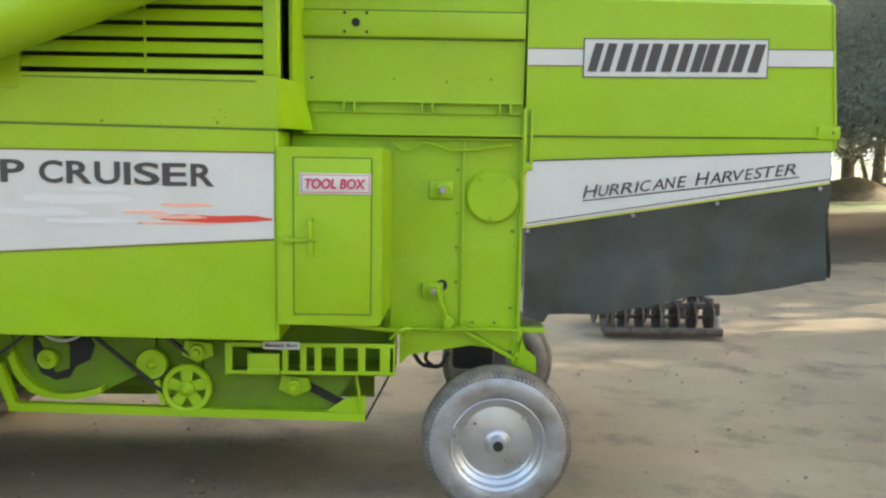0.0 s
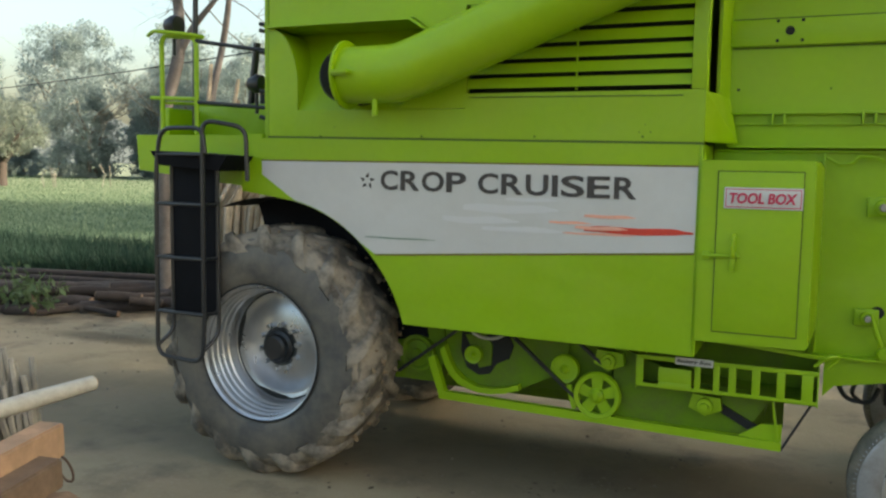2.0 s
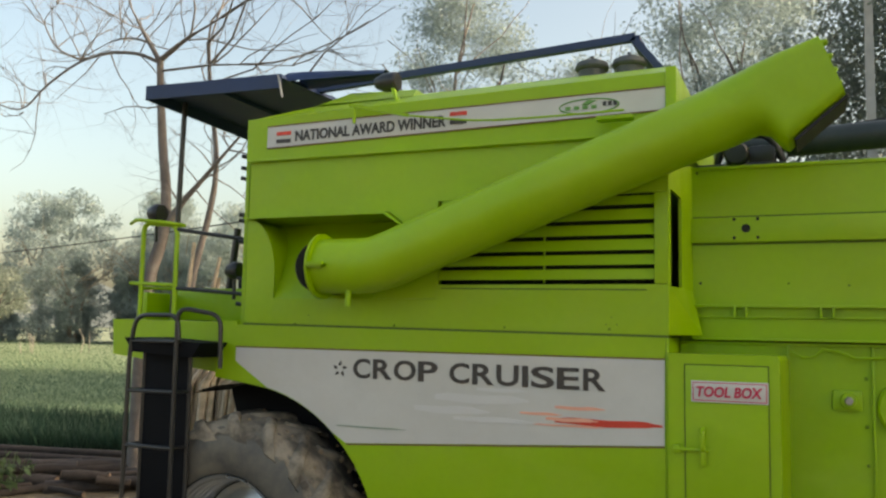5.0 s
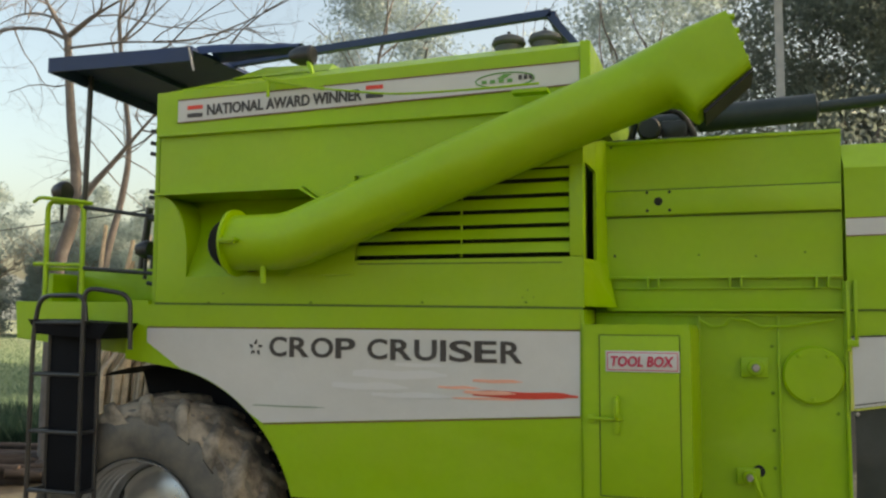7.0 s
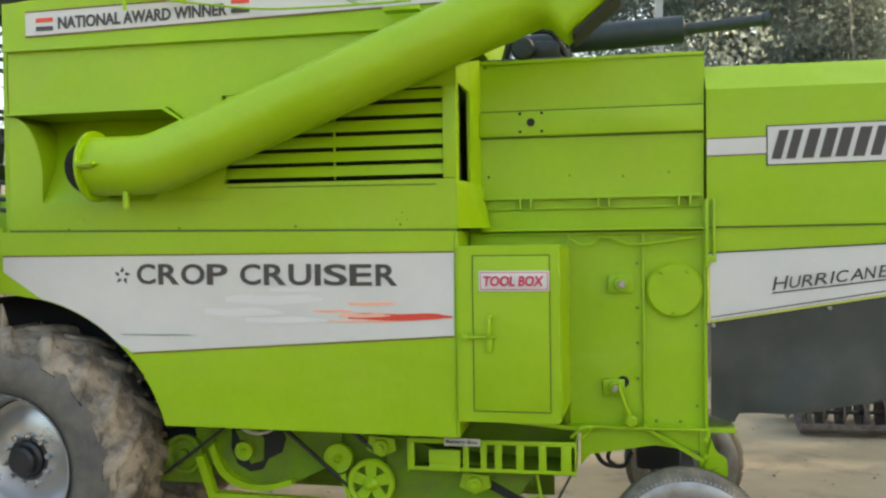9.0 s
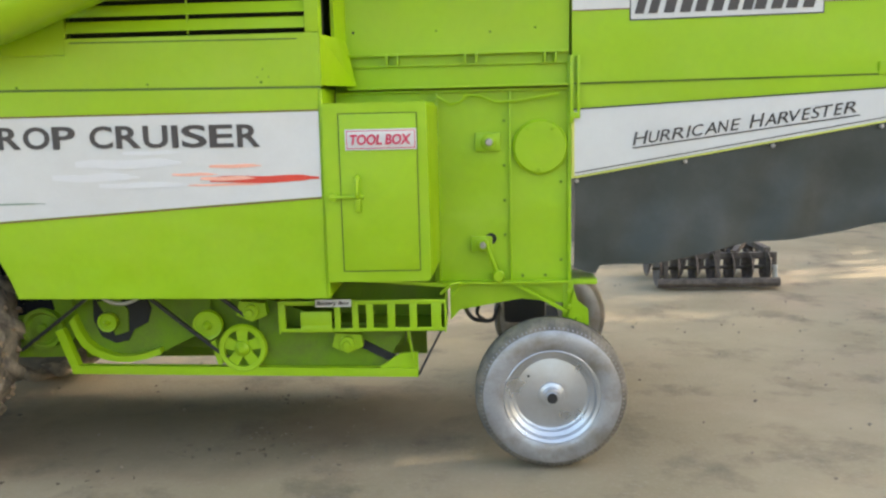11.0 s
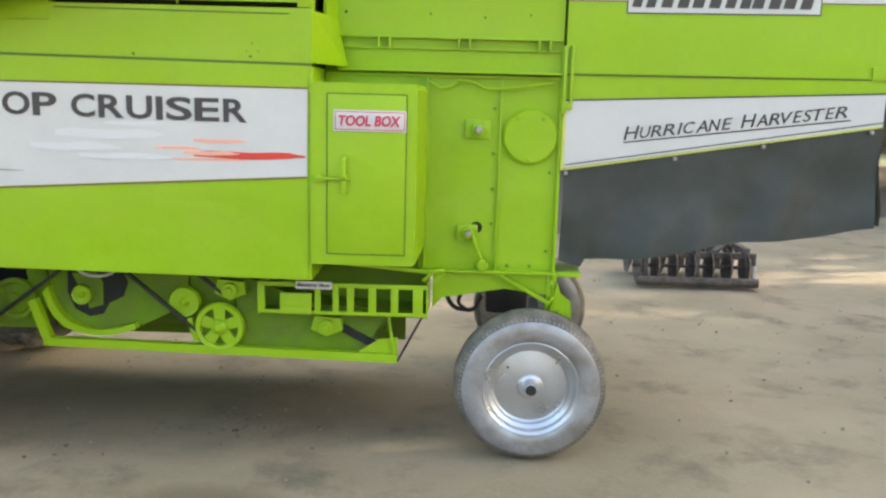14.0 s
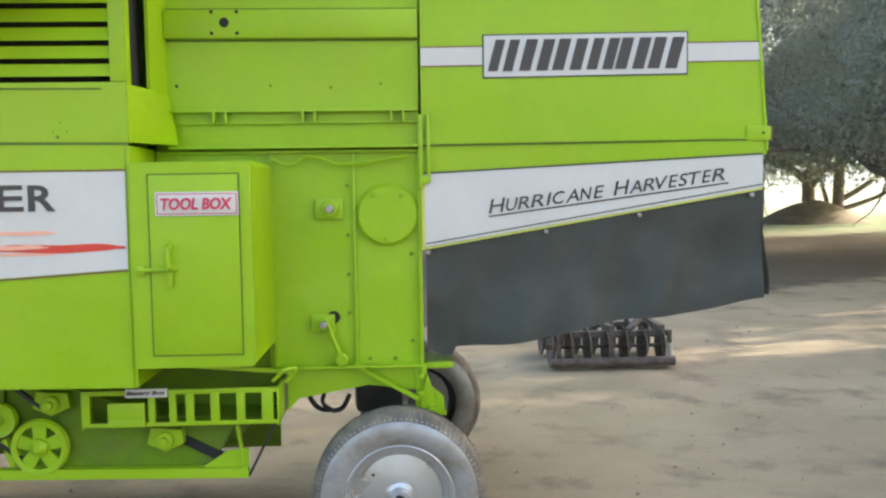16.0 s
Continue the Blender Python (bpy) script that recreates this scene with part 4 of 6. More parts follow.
    for r, u, q in ((0.3645, -0.012, 0.0045), (0.447, 0.985, 0.0045)):
        part("rim_gap", tube([(c[0] + r * math.cos(0.105 * i), c[1] + sg * W * u, c[2] + r * math.sin(0.105 * i)) for i in range(60)], q, 6, closed=True), DARK, rim, "dark joint round the rim")
    for k in range(4):
        a = radians(78 + 90 * k)
        slot = plate([(c[0] + r * math.cos(a + d), c[2] + r * math.sin(a + d)) for r, d in ((0.363, -0.42), (0.363, -0.2), (0.363, 0), (0.363, 0.2), (0.363, 0.42), (0.346, 0.30), (0.336, 0), (0.346, -0.30))], c[1] + sg * W * 0.0, c[1] + sg * W * -0.06)
        part("disc_slot", slot, DARK, rim)
    hubp = [(0, sg * W * 0.40), (0.070, sg * W * 0.40), (0.085, sg * W * 0.36), (0.092, sg * W * 0.24), (0.112, sg * W * 0.20), (0.116, sg * W * 0.07), (0, sg * W * 0.06)]
    part("hub", lathe(hubp, c, "y", 28), BLACK, w, "black greasy hub")
    part("hub_grease", disc(c[0], c[1] + sg * W * 0.085, c[2], 0.132, 0.004 if sg < 0 else -0.004, 0.001, 32), CAPSTEEL, rim, "greasy ring round the hub")
    for k in range(10):
        a = radians(36 * k + 10)
        part("wheel_nut", disc(c[0] + 0.150 * math.cos(a), c[1] + sg * W * 0.07, c[2] + 0.150 * math.sin(a), 0.017, 0.045 if sg < 0 else -0.045, 0.003, 8), SILVER, rim)
    return w


def steer_wheel(x, yc, side):
    """Smaller ribbed steering wheel."""
    R, W = 0.434, 0.116
    w = new("steering_wheel_assembly")
    w.location = (x, yc, R - 0.008)
    WORLD_OF[w] = Matrix.Translation(w.location)
    w.parent = harvester
    w.matrix_parent_inverse = WORLD_OF[harvester].inverted()
    tagged(w, "smaller worn tyre on a silver rim")
    c = (x, yc, R - 0.008)
    sg = side
    prof = [(0.255, -W * 0.8), (0.275, -W * 0.97), (0.315, -W * 1.06), (0.375, -W * 1.02), (0.404, -W * 0.88), (0.421, -W * 0.66), (0.4295, -W * 0.3), (0.4315, 0), (0.4295, W * 0.3), (0.421, W * 0.66), (0.404, W * 0.88), (0.375, W * 1.02), (0.315, W * 1.06), (0.275, W * 0.97), (0.255, W * 0.8)]
    tyre = part("tyre", lathe(prof, c, "y", 64), SILVER_TYRE, w, "tyre with a silver-sprayed sidewall", 50)
    shoulder = [(r + 0.0016, y) for r, y in ((0.388, W * -0.955), (0.404, W * -0.865), (0.421, W * -0.655), (0.4295, W * -0.3), (0.4315, 0.0), (0.4295, W * 0.3), (0.421, W * 0.655), (0.404, W * 0.865), (0.388, W * 0.955))]
    part("tread_band", lathe(shoulder, c, "y", 64), TREAD, tyre, "dusty worn tread", 50)
    for k in range(96):
        a = 2 * math.pi * k / 96
        for s in (-1, 1):
            bm = bmesh.new()
            rows = []
            for r, y in ((0.392, s * W * 0.955), (0.4060, s * W * 0.865), (0.4230, s * W * 0.655), (0.4310, s * W * 0.34)):
                rows.append([bm.verts.new((c[0] + (r + h) * math.cos(a + d), c[1] + y * (1 + h * 4), c[2] + (r + h) * math.sin(a + d))) for d, h in ((-0.026, -0.001), (-0.020, 0.0026), (0.020, 0.0026), (0.026, -0.001))])
            for p, q in zip(rows, rows[1:]):
                for j in range(3):
                    bm.faces.new((p[j], p[j + 1], q[j + 1], q[j]))
            part("tread_block", bm, TREAD, tyre, "", 40)
    rimp = [(0.252, sg * W * 0.8), (0.276, sg * W * 0.95), (0.270, sg * W * 1.0), (0.252, sg * W * 0.92), (0.244, sg * W * 0.7), (0.222, sg * W * 0.6), (0.216, sg * W * 0.42), (0.206, sg * W * 0.38), (0.12, sg * W * 0.52), (0.08, sg * W * 0.56), (0, sg * W * 0.56)]
    rim = part("rim", lathe(rimp, c, "y", 48), SILVER, w, "silver painted rim", 30)
    hubp = [(0, sg * W * 1.12), (0.031, sg * W * 1.12), (0.034, sg * W * 1.0), (0.044, sg * W * 1.0), (0.05, sg * W * 0.93), (0.052, sg * W * 0.7), (0.072, sg * W * 0.64), (0.078, sg * W * 0.5), (0, sg * W * 0.5)]
    part("hub", lathe(hubp, c, "y", 28), SILVER, w, "", 30)
    part("hub_bore", disc(c[0], c[1] + sg * W * 1.12, c[2], 0.030, 0.004 * (1 if sg < 0 else -1), 0.001, 20), BLACK, w)
    w.scale = (0.987, 0.987, 0.987)
    part("valve_hole", disc(c[0] - 0.13, c[1] + sg * W * 0.50, c[2] + 0.11, 0.007, 0.006 * (1 if sg < 0 else -1), 0.001, 10), DARK, rim)
    return w


drive_wheel(-2.960, 4.792, -1)
drive_wheel(-2.955, 6.72, 1)
steer_wheel(0.911, 4.885, -1)
steer_wheel(1.05, 6.72, 1)
# clods of dried mud on the near drive tyre's tread
rnd = random.Random(5)
mv, mf = [], []
for k in range(90):
    a = rnd.uniform(-0.95, 1.75)
    y = rnd.uniform(4.60, 5.02)
    r = 0.778 + rnd.uniform(-0.01, 0.02)
    p = Vector((-2.955 + r * math.cos(a), y, 0.80 + r * math.sin(a)))
    s = rnd.uniform(0.008, 0.026)
    b0 = len(mv)
    for d in ((1, 0, 0), (-1, 0, 0), (0, 1, 0), (0, -1, 0), (0, 0, 1), (0, 0, -1)):
        mv.append(p + Vector(d) * s * rnd.uniform(0.5, 1.3))
    mf += [(b0 + i, b0 + j, b0 + k2) for i, j, k2 in ((0, 2, 4), (2, 1, 4), (1, 3, 4), (3, 0, 4), (2, 0, 5), (1, 2, 5), (3, 1, 5), (0, 3, 5))]
tagged(raw("dried_mud", mv, mf, MUD, harvester, "clods of dried brown mud", 60), kind="stuff")
# axles
part("front_axle", tube([(-2.955, 4.9, 0.80), (-2.955, 6.55, 0.80)], 0.10, 16), GREEN_IN, harvester)
part("rear_axle", bar((0.96, 4.98, 0.46), (1.04, 6.62, 0.46), 0.12, 0.12), BLACK, harvester, "black rear axle beam")

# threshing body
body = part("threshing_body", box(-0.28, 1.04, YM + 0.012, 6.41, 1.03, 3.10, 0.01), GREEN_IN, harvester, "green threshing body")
up = part("upper_body_panel", plate([(-0.215, 2.145), (1.035, 2.145), (1.045, 3.112), (-0.225, 3.112)], YM, YM + 0.012), GREEN, harvester, "upper body panel with pressed ribs")
part("pressed_rib", box(-0.212, 1.036, YM - 0.034, YM + 0.004, 2.684, 2.824, 0.003), GREEN, up)
# thin dark lines paint the shade along both edges of the rib
part("rib_edge_shade", box(-0.212, 1.036, YM - 0.003, YM + 0.004, 2.824, 2.835, 0), GROOVE, up)
part("rib_edge_shade", box(-0.212, 1.036, YM - 0.003, YM + 0.004, 2.672, 2.681, 0), GROOVE, up)
part("top_rim", box(-0.225, 1.045, YM - 0.012, YM + 0.12, 3.103, 3.123, 0.004), GREEN, up)
part("panel_cleat", box(-0.21, 1.03, YM - 0.042, YM + 0.002, 2.320, 2.334, 0.002), GREEN, up)
part("panel_cleat", box(-0.21, 1.03, YM - 0.022, YM + 0.002, 2.262, 2.272, 0.002), GREEN, up)
for x in (0.02, 0.08, 0.46, 0.52, 0.90, 0.96):
    part("hinge_tab", box(x - 0.006, x + 0.006, YM - 0.05, YM + 0.002, 2.266, 2.33, 0.002), GREEN, up)
part("bearing_hole", disc(0.085, YM - 0.033, 2.760, 0.024, 0.004, 0.001, 20), DARK, up)
for dx in (-0.062, 0.062):
    for dz in (-0.052, 0.052):
        part("bolt_hole", disc(0.085 + dx, YM - 0.033, 2.760 + dz, 0.009, 0.004, 0.001, 10), DARK, up)
part("bolt_hole", disc(-0.165, YM + 0.001, 2.455, 0.008, 0.004, 0.001, 10), DARK, up)
part("bolt_hole", disc(-0.18, YM + 0.001, 3.09, 0.007, 0.004, 0.001, 10), DARK, up)
for x in (0.3, 0.6, 0.85):
    part("dent_rivet", disc(x, YM + 0.001, 2.45 + 0.01 * math.sin(9 * x), 0.007, 0.006, 0.002, 10), GREEN_IN, up)
# return between the tank and the body, with a tall slot
ret = part("tank_return", prism([(-0.30, YP + 0.02, 2.160), (-0.30, YP + 0.02, 2.42), (-0.225, YM + 0.01, 2.42), (-0.225, YM - 0.03, 2.16)],
                                [(-0.285, YP + 0.018, 2.160), (-0.285, YP + 0.018, 2.42), (-0.210, YM + 0.01, 2.42), (-0.150, YM - 0.06, 2.16)]), GREEN, harvester, "bright return plate beside the louvres", 20)
part("return_edge", prism([(-0.285, YP + 0.018, 2.42), (-0.285, YP + 0.018, 3.02), (-0.278, YP + 0.05, 3.04), (-0.278, YP + 0.05, 2.42)], [(-0.30, YP + 0.018, 2.42), (-0.30, YP + 0.018, 3.02), (-0.293, YP + 0.05, 3.04), (-0.293, YP + 0.05, 2.42)]), GREEN, ret)
part("return_plate", prism([(-0.245, YP + 0.235, 2.41), (-0.245, YP + 0.235, 3.095), (-0.205, YM + 0.01, 3.135), (-0.205, YM + 0.01, 2.41)], [(-0.262, YP + 0.235, 2.41), (-0.262, YP + 0.235, 3.095), (-0.222, YM + 0.01, 3.135), (-0.222, YM + 0.01, 2.41)]), GREEN, ret)
part("return_top", prism([(-0.278, YP + 0.05, 2.95), (-0.278, YP + 0.05, 3.045), (-0.245, YP + 0.24, 3.095), (-0.245, YP + 0.24, 2.92)], [(-0.293, YP + 0.05, 2.95), (-0.293, YP + 0.05, 3.045), (-0.262, YP + 0.24, 3.095), (-0.262, YP + 0.24, 2.92)]), GREEN, ret)
# near-black sheet paints the shade within the slot
part("slot_shadow", box(-0.318, -0.306, YP + 0.03, YP + 0.30, 2.40, 3.0, 0), DARK, ret, "dark sheet for the shade inside the slot")
part("skirt_lip", box(-0.20, 1.03, YM - 0.075, YM, 2.138, 2.150, 0.003), GREEN, up)
# darker green plate paints the shade of the gap under the upper panel
part("gap_shade_plate", box(-0.28, 1.02, YM + 0.003, YM + 0.02, 2.06, 2.146, 0), GREEN_IN, body)

low = part("lower_body_panel", plate([(0.26, 1.03), (1.036, 1.03), (1.036, 2.122), (-0.28, 2.122), (-0.28, 1.9), (0.26, 1.9)], YM - 0.002, YM + 0.012), GREEN, harvester, "lower body panel with bearings")
part("angle_iron", box(0.697, 0.711, YM - 0.022, YM, 1.035, 2.115, 0.003), GREEN, low)
part("angle_iron", box(0.285, 0.297, YM - 0.03, YM, 1.035, 2.115, 0.003), GREEN, low)
part("angle_iron", box(1.028, 1.046, YM - 0.03, YM, 0.86, 2.30, 0.003), GREEN, low)
part("bottom_flange", box(0.27, 1.04, YM - 0.06, YM, 1.020, 1.034, 0.003), GREEN, low)
part("top_flange", box(-0.27, 1.03, YM - 0.03, YM, 2.115, 2.128, 0.003), GREEN, low)
part("cover_disc", disc(0.872, YM - 0.004, 1.80, 0.155, 0.035, 0.012, 44), GREEN, low, "round green cover")
for a in (55, 125, 268):
    part("bolt", disc(0.872 + 0.125 * math.cos(radians(a)), YM - 0.039, 1.80 + 0.125 * math.sin(radians(a)), 0.011, 0.012, 0.003, 8), GREEN, low)
for x, z, w in ((0.578, 1.834, 0.07), (0.535, 1.25, 0.06)):
    brg = part("bearing_block", box(x - w, x + w, YM - 0.03, YM, z - w * 0.75, z + w * 0.75, 0.012), GREEN, low)
    part("bearing_ring", disc(x + 0.005, YM - 0.03, z, w * 0.62, 0.022, 0.006, 24), GREEN, brg)
    part("shaft_end", disc(x + 0.005, YM - 0.052, z, w * 0.3, 0.03, 0.004, 16), STEEL, brg)
part("bearing_hole", disc(0.588, YM - 0.004, 1.278, 0.033, 0.004, 0.001, 18), DARK, low)
lev = part("crank_lever", tube([(0.556, YM - 0.05, 1.275), (0.585, YM - 0.055, 1.18), (0.627, YM - 0.05, 1.07)], 0.012, 10), GREEN, low, "thin crank lever")
part("lever_eye", disc(0.627, YM - 0.03, 1.066, 0.035, 0.04, 0.008, 20), GREEN, lev)
part("control_wire", tube([(0.30, YM - 0.04, 2.09), (0.36, YM - 0.045, 2.055), (0.42, YM - 0.045, 2.06), (0.46, YM - 0.045, 2.10), (0.54, YM - 0.045, 2.09), (0.62, YM - 0.045, 2.055), (0.75, YM - 0.045, 2.06), (0.98, YM - 0.05, 2.095)], 0.007, 8), GREEN, low, "loose painted wire")
for x, z in ((0.67, 1.95), (0.67, 1.7), (0.67, 1.5), (0.67, 1.3), (0.77, 1.06), (0.9, 1.06), (0.99, 1.15), (0.99, 1.6)):
    part("bolt", disc(x, YM - 0.003, z, 0.009, 0.01, 0.002, 8), GREEN_IN, low)

# tool box
tbx0, tbx1, tbz0, tbz1, YT = -0.285, 0.262, 1.122, 2.066, 4.66
tool = part("tool_box", prism([(tbx0, YT, tbz0), (0.248, YT, tbz0), (0.262, YT, tbz0 + 0.015), (0.258, YT, tbz1 - 0.02), (0.246, YT, tbz1), (tbx0, YT, tbz1)],
                              [(tbx0, YM, tbz0), (0.282, YM, tbz0 + 0.035), (0.296, YM, tbz0 + 0.05), (0.296, YM, tbz1 - 0.03), (0.282, YM, tbz1 - 0.005), (tbx0, YM, tbz1 - 0.005)]), GREEN, harvester, "green tool box with a hinged door", 25)
door = part("tool_box_door", box(-0.199, 0.203, YT - 0.008, YT + 0.004, 1.183, 2.008, 0.004), GREEN, tool, "hinged green door")
for a, b in (((-0.2025, 1.1795), (0.2065, 1.1795)), ((0.2065, 1.1795), (0.2065, 2.0115)), ((0.2065, 2.0115), (-0.2025, 2.0115)), ((-0.2025, 2.0115), (-0.2025, 1.1795))):
    part("door_gap", bar((a[0], YT - 0.001, a[1]), (b[0], YT - 0.001, b[1]), 0.005, 0.005) if a[1] == b[1] else box(a[0] - 0.0025, a[0] + 0.0025, YT - 0.003, YT + 0.002, min(a[1], b[1]), max(a[1], b[1]), 0), GROOVE, tool)
handle = part("door_handle", tube(rounded([(-0.112, YT - 0.01, 1.685), (-0.112, YT - 0.05, 1.675), (-0.112, YT - 0.05, 1.585), (-0.112, YT - 0.012, 1.575)], 0.02), 0.012, 10), GREEN, tool, "small painted pull handle")
part("door_bolt", tube([(-0.26, YT - 0.018, 1.577), (-0.08, YT - 0.018, 1.577)], 0.010, 8), GREEN, tool)
part("door_hasp", box(-0.128, -0.098, YT - 0.026, YT - 0.008, 1.50, 1.60, 0.006), GREEN, tool)
part("bolt_keeper", box(-0.262, -0.225, YT - 0.024, YT - 0.001, 1.556, 1.598, 0.006), GREEN, tool)
sign = part("tool_box_sign", box(-0.168, 0.205, YT - 0.016, YT - 0.0105, 1.822, 1.930, 0.004), WHITE, tool, "white sign with red lettering")
part("sign_border", box(-0.161, 0.198, YT - 0.0172, YT - 0.0145, 1.829, 1.923, 0.002), CRIMSON, sign)
part("sign_face", box(-0.1565, 0.1935, YT - 0.0184, YT - 0.0145, 1.8335, 1.9185, 0.002), WHITE, sign)
lettering("lettering", "TOOL BOX", -0.142, 0.178, 1.876, 0.055, YT - 0.0195, CRIMSON, sign, slant=0.15, bold=0.03)

# battery box, a rack of flat bars under the tool box
bat = part("battery_rack", box(-0.618, 0.318, 4.88, 4.90, 0.945, 0.970, 0.003), GREEN, harvester, "green flat-bar battery rack")
part("rack_bar", box(-0.618, 0.318, 4.88, 4.90, 0.790, 0.81, 0.003), GREEN, bat)
part("rack_floor", box(-0.618, 0.318, 4.90, 5.25, 0.782, 0.792, 0), GREEN_IN, bat)
part("rack_back", box(-0.618, 0.318, 5.25, 5.262, 0.79, 1.03, 0), GREEN_IN, bat)
for x0, x1 in ((-0.618, -0.585), (-0.305, -0.272), (-0.205, -0.170), (-0.125, -0.085), (-0.005, 0.038), (0.12, 0.162), (0.243, 0.300)):
    part("rack_upright", box(x0, x1, 4.878, 4.898, 0.805, 0.950, 0.003), GREEN, bat)
part("rack_end", box(0.318, 0.326, 4.88, 5.25, 0.78, 0.970, 0.002), GREEN, bat)
part("rack_end", box(-0.626, -0.618, 4.88, 5.25, 0.78, 0.970, 0.002), GREEN, bat)
part("battery_cover", box(-0.50, -0.32, 4.872, 4.90, 0.812, 0.91, 0.012), GREEN, bat, "lumpy green cover plate")
part("cover_foot", box(-0.50, -0.32, 4.868, 4.895, 0.79, 0.83, 0.01), GREEN, bat)
part("rack_label", box(-0.408, -0.206, 4.862, 4.876, 0.938, 0.980, 0.002), WHITE, bat, "small white sign with dark lettering")
lettering("lettering", "Battery Box", -0.400, -0.214, 0.959, 0.026, 4.861, CHARCOAL, bat, slant=0.2, bold=0.02)
part("rack_hanger", bar((-0.28, 4.95, 1.085), (0.40, 4.95, 1.03), 0.02, 0.02), GREEN, bat)
part("rack_hook", tube(rounded([(0.30, 4.88, 1.0), (0.36, 4.86, 1.06), (0.42, 4.9, 1.06), (0.36, 4.9, 0.99)], 0.02), 0.010, 8), GREEN, bat)

part("drag_rod", bar((-0.20, 5.02, 0.70), (0.02, 5.02, 0.585), 0.03, 0.045), DARK, harvester, "dark flat rod")
# chassis beam and struts to the rear axle
part("chassis_beam", plate([(0.345, 0.80), (0.345, 1.02), (1.036, 1.02), (1.036, 0.89), (0.76, 0.925), (0.40, 0.862)], YM - 0.01, YM + 0.04), GREEN, harvester, "green chassis beam")
part("rear_strut", bar((0.69, YM - 0.03, 1.035), (1.02, YM - 0.06, 0.855), 0.02, 0.022), GREEN, harvester)
part("rear_post", box(1.00, 1.06, YM - 0.02, YM + 0.06, 0.52, 1.03, 0.004), GREEN, harvester)
part("axle_plate", plate([(0.98, 0.50), (1.07, 0.60), (1.10, 0.86), (1.06, 0.98), (1.02, 0.80)], YM - 0.05, YM + 0.02), GREEN, harvester)
for x, z in ((1.03, 0.97), (1.03, 0.88), (1.045, 0.70)):
    part("bolt", disc(x, YM - 0.05, z, 0.016, 0.016, 0.004, 8), GREEN, harvester)
part("axle_pin", tube([(1.085, YM - 0.085, 0.80), (1.085, YM + 0.08, 0.80)], 0.022, 12), GREEN, harvester)
part("post_bracket", plate([(1.06, 0.93), (1.145, 0.86), (1.15, 0.77), (1.09, 0.72), (1.06, 0.76)], YM - 0.03, YM - 0.012), GREEN, harvester)
part("tie_rod", tube([(1.08, YM - 0.06, 0.74), (0.98, YM + 0.05, 0.60), (0.96, YM + 0.5, 0.56)], 0.018, 10), GREEN, harvester)
part("steering_arm", bar((1.05, YM - 0.05, 0.80), (1.16, YM + 0.25, 0.70), 0.025, 0.03), GREEN, harvester)
part("hitch_bracket", box(1.06, 1.20, YM, YM + 0.3, 1.0, 1.03, 0.004), GREEN, harvester)
part("axle_housing", box(0.66, 0.94, 5.5, 5.95, 0.66, 0.98, 0.05), BLACK, harvester, "black axle housing")
part("hose", tube(rounded([(0.44, 5.3, 0.98), (0.42, 5.3, 0.83), (0.47, 5.32, 0.74), (0.60, 5.36, 0.72), (0.64, 5.4, 0.80)], 0.08), 0.014, 8), BLACK, harvester, "black hydraulic hose")
part("hose", tube(rounded([(0.48, 5.3, 0.98), (0.52, 5.3, 0.86), (0.49, 5.3, 0.78), (0.56, 5.35, 0.72)], 0.08), 0.012, 8), BLACK, harvester, "black hydraulic hose")

# rear hood
hood = part("rear_hood", hull([(1.05, YH, 2.0), (2.826, YH, 2.08), (2.760, YH, 2.90), (1.05, YH, 2.905), (1.05, YH + 0.14, 3.055), (2.69, YH + 0.14, 3.045),
                               (1.05, 6.44, 2.0), (2.826, 6.44, 2.08), (2.760, 6.44, 2.90), (1.05, 6.44, 2.905), (1.05, 6.30, 3.055), (2.69, 6.30, 3.045)],
                              [(0, 1, 2, 3), (3, 2, 5, 4), (4, 5, 11, 10), (10, 11, 8, 9), (9, 8, 7, 6), (1, 7, 8, 11, 5, 2), (0, 3, 4, 10, 9, 6)]), GREEN, harvester, "smooth green rear hood", 20)
part("hood_skirt", plate([(1.05, 1.99), (2.80, 2.065), (2.80, 2.155), (1.05, 2.125)], YH - 0.006, YH + 0.008), GREEN, hood)
part("hood_bead", bar((1.05, YH - 0.006, 2.157), (2.80, YH - 0.006, 2.168), 0.016, 0.012), GREEN, hood)
part("hood_seam", bar((1.05, YH - 0.006, 2.145), (2.80, YH - 0.006, 2.156), 0.006, 0.008), GROOVE, hood)
part("hood_lug", box(2.715, 2.842, YH - 0.016, YH + 0.01, 2.152, 2.225, 0.004), GREEN, hood)
part("bolt_hole", disc(2.80, YH - 0.016, 2.19, 0.007, 0.003, 0.001, 8), DARK, hood)
part("hood_edge", bar((2.826, YH - 0.002, 2.1), (2.762, YH - 0.002, 2.90), 0.012, 0.012), GREEN, hood)
part("hood_strap", box(1.035, 1.055, YH - 0.03, YH + 0.02, 1.93, 2.30, 0.003), GREEN, hood)
part("hood_strap", box(1.075, 1.092, YH - 0.03, YH + 0.006, 1.96, 2.30, 0.003), GREEN, hood)
part("strap_end", box(1.036, 1.092, YH - 0.032, YH, 1.955, 1.99, 0.003), GREEN, hood)
part("stripe", plate([(1.052, 2.542), (2.785, 2.560), (2.778, 2.650), (1.052, 2.630)], YH - 0.003, YH + 0.003), WHITE, hood, "white stripe")
for a in (0, 1):
    part("stripe_line", bar((1.052, YH - 0.002, 2.539 + 0.094 * a), (2.782, YH - 0.002, 2.557 + 0.096 * a), 0.004, 0.006), BROWN, hood)
